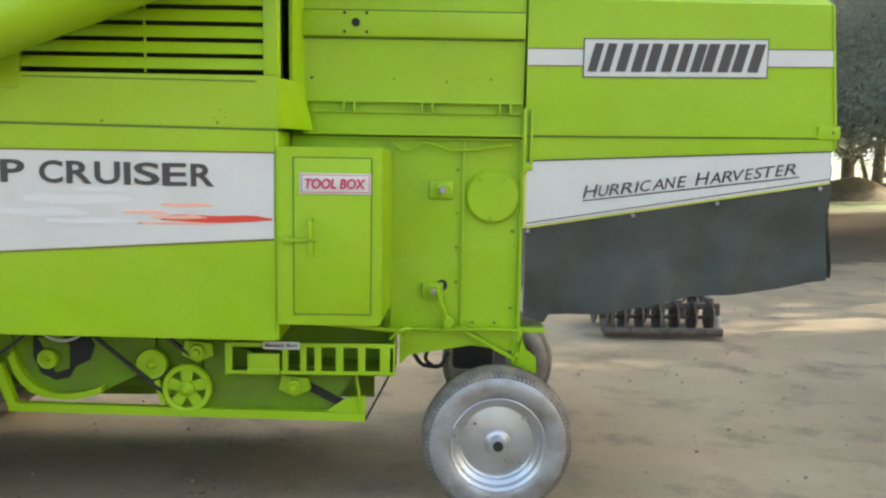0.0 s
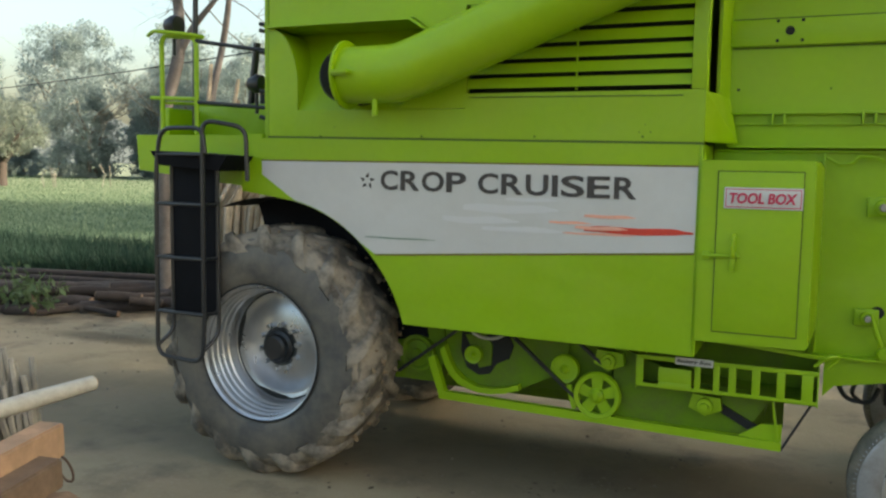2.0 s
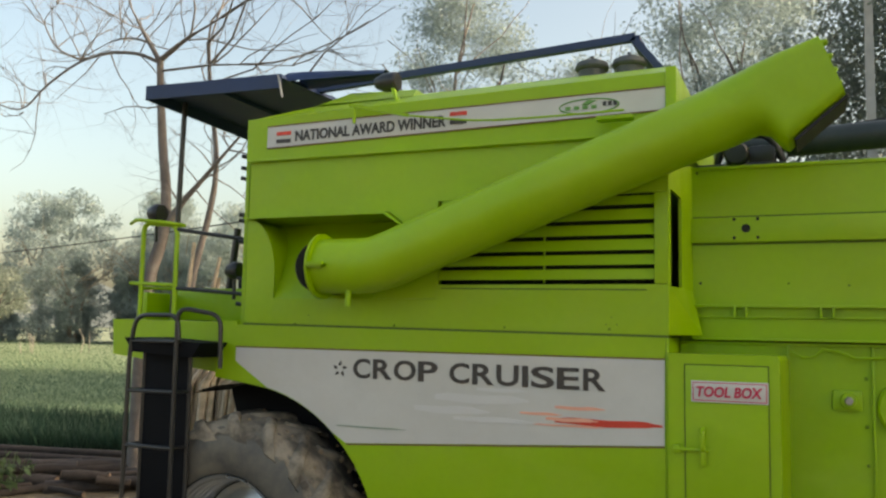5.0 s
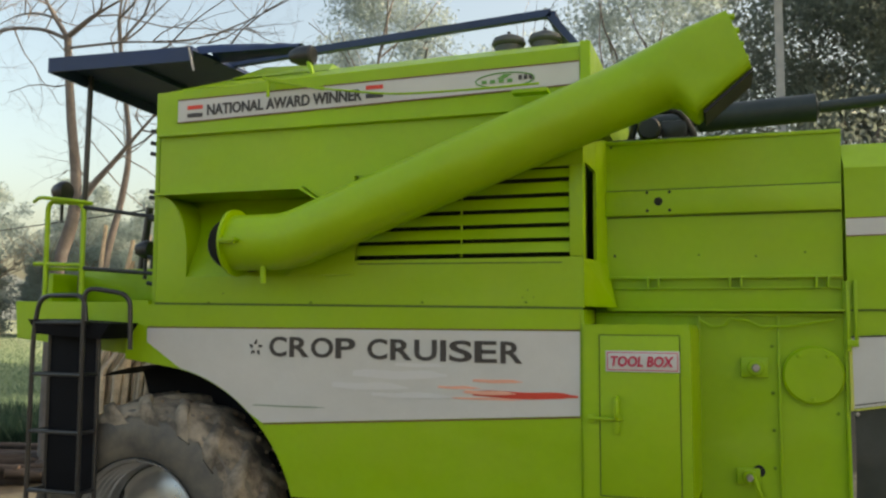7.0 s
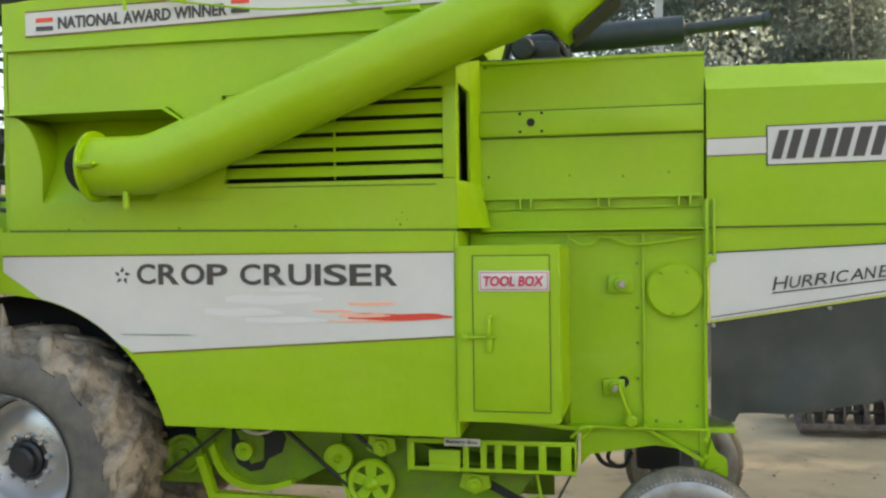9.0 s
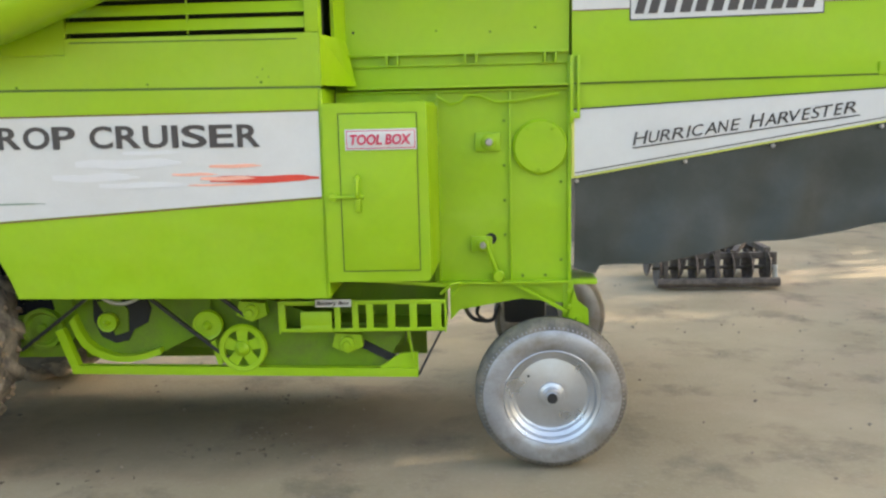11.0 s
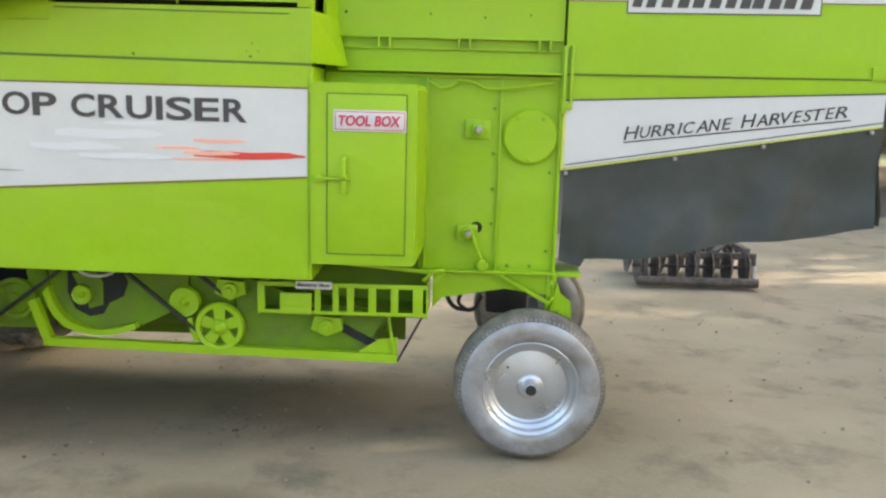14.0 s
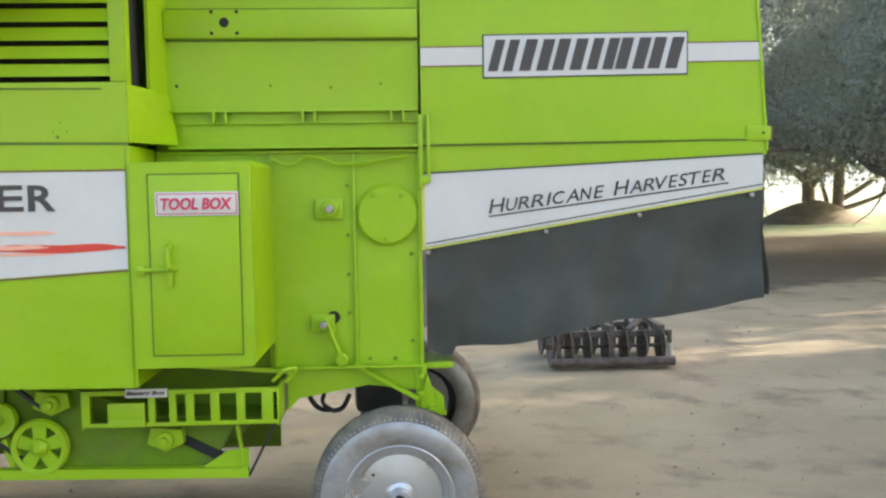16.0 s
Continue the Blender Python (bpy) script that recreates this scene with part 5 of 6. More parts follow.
nm = part("name_plate", plate([(1.370, 2.484), (2.402, 2.496), (2.402, 2.700), (1.370, 2.688)], YH - 0.006, YH + 0.003), WHITE, hood, "white plate with bold dark slanted shapes")
part("plate_edge", plate([(1.363, 2.477), (2.409, 2.489), (2.409, 2.707), (1.363, 2.695)], YH - 0.004, YH + 0.003), CHARCOAL, hood)
# bold slanted shapes in place of the maker's mark
for x0, x1 in ((1.388, 1.512), (1.545, 1.690), (1.712, 1.860), (1.888, 2.020), (2.032, 2.180), (2.200, 2.350)):
    w, sl, lift = (x1 - x0) * 0.40, 0.042, 0.011 * (x0 - 1.388)
    for x in (x0, x1 - w):
        part("mark_bar", plate([(x, 2.512 + lift), (x + w, 2.512 + lift), (x + w + sl, 2.668 + lift), (x + sl, 2.668 + lift)], YH - 0.010, YH - 0.005), CHARCOAL, nm)
hb = part("hood_band", plate([(1.054, 2.000), (2.800, 2.078), (2.803, 1.912), (1.056, 1.632)], YH - 0.014, YH + 0.004), WHITE, hood, "white tapering band with dark lettering")
part("band_line", bar((1.054, YH - 0.015, 2.005), (2.800, YH - 0.015, 2.084), 0.004, 0.008), CHARCOAL, hood)
part("band_line", bar((1.066, YH - 0.015, 1.650), (2.800, YH - 0.015, 1.928), 0.003, 0.006), CHARCOAL, hood)
part("band_line", bar((1.066, YH - 0.014, 1.626), (2.800, YH - 0.014, 1.906), 0.006, 0.010), YELLOW, hood)
part("band_end", box(1.046, 1.062, YH - 0.016, YH + 0.004, 1.62, 2.0, 0), YELLOW, hood)
for glyph, g0, g1 in (("H", 0, 42), ("U", 44, 74), ("R", 74, 104), ("R", 107, 141), ("I", 147, 160), ("C", 163, 194), ("A", 197, 231), ("N", 233, 263), ("E", 268, 295),
                      ("H", 320, 360), ("A", 361, 393), ("R", 395, 426), ("V", 427, 459), ("E", 461, 485), ("S", 487, 511), ("T", 513, 545), ("E", 548, 572), ("R", 574, 608)):
    tall = 0.072 if g1 - g0 > 39 else 0.063
    gx0, gx1 = 1.386 + 0.002 * g0, 1.386 + 0.002 * g1
    lettering("lettering", glyph, gx0, gx1, 1.797 + 0.1277 * ((gx0 + gx1) / 2 - 1.386) + tall / 2, tall, YH - 0.015, CHARCOAL, hb, slant=0.18, bold=0.002, rise=0.128)
part("underline", bar((1.386, YH - 0.016, 1.783), (2.622, YH - 0.016, 1.937), 0.003, 0.007), CHARCOAL, hb)


def curtain(name, x_of, top_of, low_of, y_of, n, m):
    v, f = [], []
    for j in range(m + 1):
        for i in range(n + 1):
            s, t = i / n, j / m
            z = top_of(s) + (low_of(s) - top_of(s)) * t
            w = t * (0.040 * math.sin(10 * s + 1.2 * math.sin(4 * s)) + 0.075 * noise.noise((s * 5, t * 1.6, 2)) + 0.015 * math.sin(31 * s + 3 * t))
            x, y = x_of(s), y_of(s)
            v.append((x[0] + x[1] * w, y[0] + y[1] * w, z))
    for j in range(m):
        for i in range(n):
            a = j * (n + 1) + i
            f.append((a, a + 1, a + n + 2, a + n + 1))
    ob = raw(name, v, f, CURTAIN, hood, "black rubberised cloth curtain, hanging in soft folds", 70)
    return ob


def low_edge(s):
    x = 1.065 + 1.755 * s
    if x < 1.2:
        return 1.085 + 0.02 * math.sin(20 * x)
    return 1.100 + (1.332 - 1.100) * (x - 1.2) / 1.62 + 0.012 * math.sin(7 * x)


curtain("hood_curtain", lambda s: (1.065 + 1.75 * s, 0), lambda s: 1.64 + 0.275 * s, low_edge, lambda s: (YH - 0.002, 1), 70, 18)
curtain("hood_curtain", lambda s: (2.815, 0.9), lambda s: 2.0, lambda s: 1.35, lambda s: (YH + 1.38 * s, 0), 40, 10)
for s in (0.0, 0.35, 0.63, 0.97):
    part("curtain_button", disc(1.075 + 1.72 * s, YH - 0.014, 1.605 + 0.277 * s, 0.012, 0.014, 0.004, 14), STEEL, hood)

# works under the side panel
YW = 4.98
works = part("lower_frame", bar((-1.885, YW, 0.560), (0.155, YW, 0.520), 0.05, 0.05), GREEN, harvester, "green lower frame with pulleys")
part("frame_post", bar((-1.862, YW + 0.004, 0.56), (-1.945, YW + 0.004, 0.80), 0.05, 0.05), GREEN, works)
part("frame_post", bar((0.14, YW, 0.51), (0.10, YW, 0.79), 0.04, 0.012), GREEN, works)
part("frame_gusset", plate([(0.155, 0.50), (0.155, 0.64), (0.05, 0.63), (-0.08, 0.545)], YW - 0.004, YW + 0.012), GREEN, works)
part("frame_brace", bar((0.155, YW, 0.50), (0.30, YW, 0.78), 0.02, 0.012), BLACK, works)
part("frame_brace", bar((-0.10, YW + 0.06, 0.54), (-0.24, YW + 0.06, 0.62), 0.03, 0.055), BLACK, works)
# box added behind the works to cut light coming under the machine
part("cleaning_shoe", box(-1.80, 0.05, YW + 0.35, 6.55, 0.58, 1.02, 0.02), GREEN_IN, harvester, "dark green cleaning shoe, added to block light under the body")
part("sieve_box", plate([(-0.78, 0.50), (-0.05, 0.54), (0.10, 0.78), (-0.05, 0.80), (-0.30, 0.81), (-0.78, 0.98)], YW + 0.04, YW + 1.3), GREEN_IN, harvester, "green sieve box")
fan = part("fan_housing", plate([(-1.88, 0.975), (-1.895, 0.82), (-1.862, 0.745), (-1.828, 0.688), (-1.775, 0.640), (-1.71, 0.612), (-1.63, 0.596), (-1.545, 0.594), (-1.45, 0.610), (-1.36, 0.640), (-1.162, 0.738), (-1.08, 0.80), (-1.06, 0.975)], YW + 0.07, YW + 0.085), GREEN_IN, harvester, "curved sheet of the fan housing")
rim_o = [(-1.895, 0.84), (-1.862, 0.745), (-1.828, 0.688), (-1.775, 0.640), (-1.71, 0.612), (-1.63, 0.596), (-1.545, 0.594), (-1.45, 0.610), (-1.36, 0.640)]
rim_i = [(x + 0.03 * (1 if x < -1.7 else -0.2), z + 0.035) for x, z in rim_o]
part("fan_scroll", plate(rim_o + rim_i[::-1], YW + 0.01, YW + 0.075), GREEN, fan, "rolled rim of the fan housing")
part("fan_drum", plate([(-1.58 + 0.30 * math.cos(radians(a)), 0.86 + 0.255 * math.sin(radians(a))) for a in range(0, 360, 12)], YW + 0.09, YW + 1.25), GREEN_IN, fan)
# dark plate over the housing sheet paints the opening's shade
part("fan_mouth", plate([(-1.765, 0.975), (-1.77, 0.838), (-1.73, 0.738), (-1.645, 0.695), (-1.57, 0.712), (-1.53, 0.778), (-1.445, 0.82), (-1.418, 0.905), (-1.45, 0.975)], YW + 0.062, YW + 0.0695), DARK, fan, "dark plate for the shade in the fan opening")
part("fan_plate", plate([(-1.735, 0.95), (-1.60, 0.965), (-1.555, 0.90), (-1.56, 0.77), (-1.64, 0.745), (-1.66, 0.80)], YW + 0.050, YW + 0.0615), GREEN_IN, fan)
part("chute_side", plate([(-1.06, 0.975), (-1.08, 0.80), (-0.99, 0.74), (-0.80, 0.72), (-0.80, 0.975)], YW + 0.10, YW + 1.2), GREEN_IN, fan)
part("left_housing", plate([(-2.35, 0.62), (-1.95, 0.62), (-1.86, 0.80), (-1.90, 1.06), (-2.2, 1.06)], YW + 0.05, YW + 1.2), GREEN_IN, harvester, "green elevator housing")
part("left_pulley", lathe([(0, -0.05), (0.03, -0.05), (0.035, -0.03), (0.085, -0.022), (0.10, -0.045), (0.122, -0.045), (0.116, -0.025), (0.122, -0.005), (0.122, 0.0), (0, 0.0)], (-2.06, YW + 0.05, 0.80), "y", 36), GREEN_IN, harvester, "dark green pulley with shade in its paint")


def pulley(x, z, r, spokes, y=None):
    """A grooved pulley, with openings between its spokes where it has any."""
    y = YW - 0.01 if y is None else y
    rimp = [(r * 0.78, -0.018), (r * 0.96, -0.022), (r, -0.014), (r * 0.93, 0.0), (r, 0.014), (r * 0.96, 0.022), (r * 0.78, 0.018), (r * 0.78, -0.018)]
    p = part("pulley", lathe(rimp, (x, y, z), "y", 40), GREEN, harvester, "green belt pulley", 40)
    if spokes:
        for k in range(spokes):
            a = 2 * math.pi * (k + 0.25) / spokes
            d = Vector((math.cos(a), 0, math.sin(a)))
            s = Vector((-d.z, 0, d.x))
            c = Vector((x, y, z))
            f = [c + d * r * 0.2 - s * r * 0.20, c + d * r * 0.86 - s * r * 0.26, c + d * r * 0.86 + s * r * 0.26, c + d * r * 0.2 + s * r * 0.20]
            part("spoke", prism([v + Vector((0, -0.008, 0)) for v in f], [v + Vector((0, 0.008, 0)) for v in f]), GREEN, p)
        part("pulley_back", disc(x, y + 0.03, z, r * 0.8, 0.004, 0.001, 28), GREEN_IN, p)
    else:
        part("web", disc(x, y - 0.002, z, r * 0.82, 0.01, 0.003, 32), GREEN, p)
    part("boss", lathe([(0, -0.045), (r * 0.12, -0.045), (r * 0.16, -0.04), (r * 0.30, -0.025), (r * 0.33, 0.0), (0, 0.0)], (x, y, z), "y", 24), GREEN, p)
    return p


pulley(-0.865, 0.678, 0.140, 5)
pulley(-1.075, 0.808, 0.088, 0, YW + 0.03)
pulley(-1.665, 0.835, 0.058, 0, YW + 0.02)
for x, z in ((-0.80, 0.895), (-0.25, 0.70)):
    b2 = part("bearing_block", prism([(x - 0.09, YW - 0.02, z - 0.02), (x, YW - 0.02, z - 0.06), (x + 0.09, YW - 0.02, z - 0.02), (x + 0.08, YW - 0.02, z + 0.05), (x - 0.07, YW - 0.02, z + 0.06)],
                                     [(x - 0.09, YW + 0.04, z - 0.02), (x, YW + 0.04, z - 0.06), (x + 0.09, YW + 0.04, z - 0.02), (x + 0.08, YW + 0.04, z + 0.05), (x - 0.07, YW + 0.04, z + 0.06)]), GREEN, harvester)
    part("bearing_ring", disc(x, YW - 0.02, z, 0.045, 0.03, 0.006, 24), GREEN, b2)
    part("shaft_end", disc(x, YW - 0.05, z, 0.022, 0.02, 0.003, 16), GREEN, b2)
for a, b in (((-1.40, 0.985), (-0.96, 0.62)), ((-1.76, 0.99), (-2.18, 0.68)), ((-0.98, 0.98), (-0.84, 0.87))):
    part("drive_belt", bar((a[0], YW - 0.01, a[1]), (b[0], YW - 0.01, b[1]), 0.025, 0.018), BLACK, harvester, "black drive belt")
part("belt_loop", tube([(-1.52 + 0.12 * math.cos(radians(a)), YW - 0.12, 1.05 + 0.075 * math.sin(radians(a))) for a in range(180, 361, 15)], 0.010, 8), POLE, harvester, "pale rope loop")
part("tension_arm", bar((-1.0, YW, 0.58), (-1.04, YW, 0.72), 0.03, 0.03), GREEN, harvester)
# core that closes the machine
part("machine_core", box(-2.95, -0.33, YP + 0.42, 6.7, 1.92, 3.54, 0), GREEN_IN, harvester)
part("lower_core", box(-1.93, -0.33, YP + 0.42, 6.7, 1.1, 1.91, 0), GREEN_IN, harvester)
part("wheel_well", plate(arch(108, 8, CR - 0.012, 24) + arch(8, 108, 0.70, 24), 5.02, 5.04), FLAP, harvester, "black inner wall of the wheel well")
# three hidden blocks added to keep light from the ground under the machine
part("feeder_blocker", prism([(-3.75, y, z) for y, z in ((5.22, 0.58), (6.3, 0.58), (6.3, 1.0), (5.22, 1.0))], [(-2.2, y, z) for y, z in ((5.22, 0.62), (6.3, 0.62), (6.3, 1.22), (5.22, 1.22))]), GREEN_IN, harvester, "unseen box between the front wheels that blocks light")
part("gearbox_blocker", box(-3.25, -2.65, 5.3, 6.2, 0.52, 1.3, 0.06), FLAP, harvester, "unseen dark block between the wheels that blocks light")
part("far_blocker", box(-2.45, 0.12, 6.32, 6.35, 0.24, 1.08, 0), GREEN_IN, harvester, "unseen far side plate that blocks light under the body")
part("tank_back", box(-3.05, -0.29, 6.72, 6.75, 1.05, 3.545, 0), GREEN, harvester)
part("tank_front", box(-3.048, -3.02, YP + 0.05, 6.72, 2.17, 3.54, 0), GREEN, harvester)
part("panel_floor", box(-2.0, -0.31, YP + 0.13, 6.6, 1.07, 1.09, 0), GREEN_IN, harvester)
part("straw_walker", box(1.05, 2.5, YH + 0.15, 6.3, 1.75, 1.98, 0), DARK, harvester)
# engine parts and rolled cover behind the body panel
eng = part("engine_deck", box(-0.22, 0.30, 5.35, 6.2, 3.10, 3.19, 0.02), BLACK, harvester, "dark engine parts on the deck")
part("engine_part", disc(0.02, 5.4, 3.24, 0.07, 0.1, 0.01, 24), BLACK, eng)
part("engine_part", box(0.08, 0.24, 5.4, 5.6, 3.18, 3.30, 0.02), BLACK, eng)
part("engine_part", tube(rounded([(-0.1, 5.4, 3.18), (-0.05, 5.4, 3.36), (0.2, 5.4, 3.36), (0.28, 5.45, 3.2)], 0.06), 0.022), BLACK, eng)
part("exhaust_pipe", tube([(0.02, 5.65, 3.34), (0.28, 5.65, 3.35), (0.30, 5.65, 3.35), (0.98, 5.65, 3.375), (1.0, 5.65, 3.375), (1.45, 5.65, 3.405), (1.455, 5.65, 3.405), (1.49, 5.65, 3.41)], [0.05, 0.05, 0.085, 0.085, 0.036, 0.034, 0.046, 0.046], 20), SILENCER, harvester, "dark teal-black silencer and tail pipe")

# ---------------------------------------------------------------- trees


def leaf_cloud(rng, centres, per, size, spread):
    """Small leaf quads gathered in clumps round centres; returns arrays for from_pydata."""
    v, f = [], []
    for c, r in centres:
        n = per
        p = rng.normal(size=(n, 3))
        p /= np.linalg.norm(p, axis=1)[:, None]
        p *= (rng.random(n) ** 0.45)[:, None] * r
        p[:, 2] *= spread
        p += np.array(c)
        a = rng.normal(size=(n, 3))
        a /= np.linalg.norm(a, axis=1)[:, None]
        b = np.cross(a, rng.normal(size=(n, 3)))
        b /= np.linalg.norm(b, axis=1)[:, None]
        s = size * (0.6 + 0.8 * rng.random(n))[:, None]
        quad = np.stack([p - a * s, p + b * s * 0.38, p + a * s, p - b * s * 0.38], 1).reshape(-1, 3)
        k = sum(len(x) for x in v)
        v.append(quad)
        idx = np.arange(n)[:, None] * 4 + np.array([0, 1, 2, 3]) + k
        f.append(idx)
    return np.concatenate(v), np.concatenate(f)


def branch(bm, rng, start, way, length, radius, depth, ends, bend=0.25, up=0.1):
    """A crooked, tapering limb with side shoots."""
    pts, rad = [Vector(start)], [radius]
    d = Vector(way).normalized()
    n = 6
    for i in range(n):
        d = (d + Vector(rng.normal(size=3)) * bend + Vector((0, 0, up))).normalized()
        pts.append(pts[-1] + d * length / n)
        rad.append(radius * (1 - 0.72 * (i + 1) / n))
    tube(pts, rad, 8 if radius > 0.05 else 5, bm)
    ends.append((pts[-1], depth))
    if depth > 0:
        for k in range(3 if depth > 1 else 4):
            i = int(rng.integers(2, n + 1))
            side = Vector(rng.normal(size=3)).normalized()
            branch(bm, rng, pts[i], d * 0.7 + side * 0.9 + Vector((0, 0, 0.15)), length * rng.uniform(0.5, 0.75), rad[i] * 0.7, depth - 1, ends, bend, up)
    ends.append((pts[n // 2 + 1], depth))


def leafy_tree(base, height, radius, trunk_r, seed, label, leaf, leaf_size=0.16, clumps=110, per=150, low=0.25, fork=0.18, group="", spread=0.8, bark=None, splay=0.8, clump=(0.14, 0.30), stems=()):
    rng = np.random.default_rng(seed)
    t = thing("tree", base, label, "tree", group)
    b = Vector(base)
    bm = bmesh.new()
    ends = []
    fk = b + Vector((rng.normal() * 0.2, rng.normal() * 0.2, height * fork))
    tube([b - Vector((0, 0, 0.1)), b + (fk - b) * 0.15, b + (fk - b) * 0.5, fk], [trunk_r * 1.35, trunk_r * 1.05, trunk_r * 0.95, trunk_r * 0.9], 12, bm)
    for k in range(5):
        a = 2 * math.pi * (k + rng.random() * 0.6) / 5
        branch(bm, rng, fk - Vector((0, 0, 0.1)), (math.cos(a) * splay, math.sin(a) * splay, 0.9), height * 0.5, trunk_r * (0.55 if splay < 1 else 0.42), 1 if splay < 1 else 2, ends, 0.22, 0.08 if splay < 1 else 0.04)
    part("trunk", bm, bark or BARK, t, "", 60)
    for start, way, length, r in stems:
        bm = bmesh.new()
        branch(bm, rng, b + Vector(start), way, length, r, 2, [], 0.09, 0.02)
        part("limb", bm, bark or BARK, t, "thick leaning limb", 60)
    centres = []
    for k in range(clumps):
        u = rng.random()
        z = height * (low + (1 - low) * u)
        w = radius * (0.45 + 0.75 * math.sin(math.pi * min(1, 0.15 + 0.8 * u)))
        a = rng.random() * 2 * math.pi
        q = math.sqrt(rng.random()) * w
        centres.append(((b.x + q * math.cos(a), b.y + q * math.sin(a), b.z + z), radius * rng.uniform(*clump)))
    v, f = leaf_cloud(rng, centres, per, leaf_size, spread)
    me = bpy.data.meshes.new("crown")
    me.from_pydata(v.tolist(), [], f.tolist())
    finish("crown", me, leaf, t)
    return t


def bare_tree(base, stem, seed, label, limbs, radius=0.12, forks=()):
    """A leafless tree: a stem through given points, forks, and crooked limbs that end in twigs."""
    rng = np.random.default_rng(seed)
    t = thing("bare_tree", base, label, "tree")
    pts = rounded(stem, 0.5, 4)
    n = len(pts)
    part("trunk", tube(pts, [radius * (1.15 - 0.6 * i / (n - 1)) * (1 + 0.08 * noise.noise(p * 3)) for i, p in enumerate(map(Vector, pts))], 10), PALEBARK, t, "", 60)
    for way, r in forks:
        pts = rounded(way, 0.4, 4)
        n = len(pts)
        part("limb", tube(pts, [0.8 * r * (1.1 - 0.75 * i / (n - 1)) for i in range(n)], 8), PALEBARK, t, "thick bare fork", 60)
        for i in range(3, n, 4):
            bm = bmesh.new()
            for q in range(2):
                branch(bm, rng, pts[i], (rng.normal() * 0.7, rng.normal() * 0.3, rng.normal() * 0.5 + 0.35), rng.uniform(0.7, 1.5), 0.010, 2, [], 0.16, 0.02)
            part("twig", bm, PALEBARK, t, "thin bare forked twig", 60)
    for start, way, length, r in limbs:
        bm = bmesh.new()
        branch(bm, rng, start, way, length, r * 0.46, 3, [], 0.17, 0.02)
        part("limb", bm, PALEBARK, t, "crooked bare limb with twigs", 60)
    return t


# dark broad-leaved trees at the edge of the yard, behind the hood
big = "big trees behind the yard"
leafy_tree((14.2, 20.3, 0), 9.5, 5.2, 0.42, 11, "big dark tree with a thick low-forking trunk", LEAF, 0.066, 190, 820, 0.27, 0.17, big, splay=1.6)
leafy_tree((21.4, 43.0, 0), 17.0, 8.0, 0.34, 12, "big dark tree with leaning limbs behind an earth mound", LEAF, 0.12, 240, 620, 0.165, 0.13, big, splay=1.5, stems=(((0, 0, 1.7), (-2.2, 0, 1.3), 3.6, 0.17), ((0, 0, 1.5), (1.5, -0.3, 1.6), 3.2, 0.15)))
leafy_tree((19.0, 23.5, 0), 10.0, 5.5, 0.32, 13, "big dark spreading tree in haze", LEAF, 0.10, 130, 380, 0.30, 0.16, big, splay=1.6)
leafy_tree((27.4, 45.0, 0), 12.0, 5.5, 0.38, 14, "tall dark tree by the far turf", LEAF, 0.2, 120, 150, 0.36, 0.30, big)
leafy_tree((23.9, 45.0, 0), 12.0, 5.0, 0.30, 25, "tall dark tree by the far turf", LEAF, 0.2, 120, 150, 0.34, 0.30, big, stems=(((0.3, 0, 1.0), (2.9, -0.5, 2.1), 5.2, 0.16), ((0.3, -0.2, 0.5), (3.0, -0.4, 1.7), 5.0, 0.14), ((-0.4, 0, -0.1), (-0.9, 0, 3.0), 3.6, 0.17)))
leafy_tree((17.0, 40.0, 0), 11.0, 5.0, 0.24, 15, "tall dark tree by the far turf", LEAF, 0.2, 120, 150, 0.36, 0.28, big)
leafy_tree((5.0, 27.5, 0), 13.0, 4.6, 0.30, 16, "big grey-green tree behind the machine", LEAF_GREY, 0.085, 200, 760, 0.22, 0.18, big, clump=(0.20, 0.40))
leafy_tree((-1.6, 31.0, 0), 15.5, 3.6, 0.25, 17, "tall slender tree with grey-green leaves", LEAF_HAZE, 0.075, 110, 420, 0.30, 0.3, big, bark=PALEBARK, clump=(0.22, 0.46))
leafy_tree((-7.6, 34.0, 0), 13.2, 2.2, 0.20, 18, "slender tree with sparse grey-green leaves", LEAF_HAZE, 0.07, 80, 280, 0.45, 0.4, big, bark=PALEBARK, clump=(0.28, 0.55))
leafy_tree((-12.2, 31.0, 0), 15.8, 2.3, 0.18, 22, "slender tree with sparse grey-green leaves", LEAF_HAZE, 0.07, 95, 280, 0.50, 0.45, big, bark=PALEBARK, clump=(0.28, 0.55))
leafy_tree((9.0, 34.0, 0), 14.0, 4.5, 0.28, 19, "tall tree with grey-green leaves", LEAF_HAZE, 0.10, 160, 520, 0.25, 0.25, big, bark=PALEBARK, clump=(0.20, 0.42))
# trees from here to the wood are out of view, added for shade
leafy_tree((21.0, 8.5, 0), 14.5, 6.0, 0.32, 21, "big dark unseen tree added beside the yard for its shade", LEAF, 0.18, 270, 230, 0.24, 0.2, big)
leafy_tree((19.0, 3.0, 0), 11.0, 6.0, 0.32, 23, "big dark unseen tree added beside the yard for its shade", LEAF, 0.18, 160, 170, 0.22, 0.2, big)
leafy_tree((33.0, 7.0, 0), 12.5, 6.5, 0.32, 24, "big dark unseen tree added beside the yard for its shade", LEAF, 0.19, 160, 170, 0.20, 0.2, big)

leafy_tree((27.0, 19.5, 0), 19.0, 6.5, 0.35, 26, "tall open-crowned unseen tree added to dapple the yard", LEAF, 0.2, 95, 210, 0.22, 0.25, big)

leafy_tree((33.0, 28.0, 0), 13.0, 6.5, 0.35, 27, "big dark unseen tree added beside the yard for its shade", LEAF, 0.2, 150, 190, 0.12, 0.2, big)

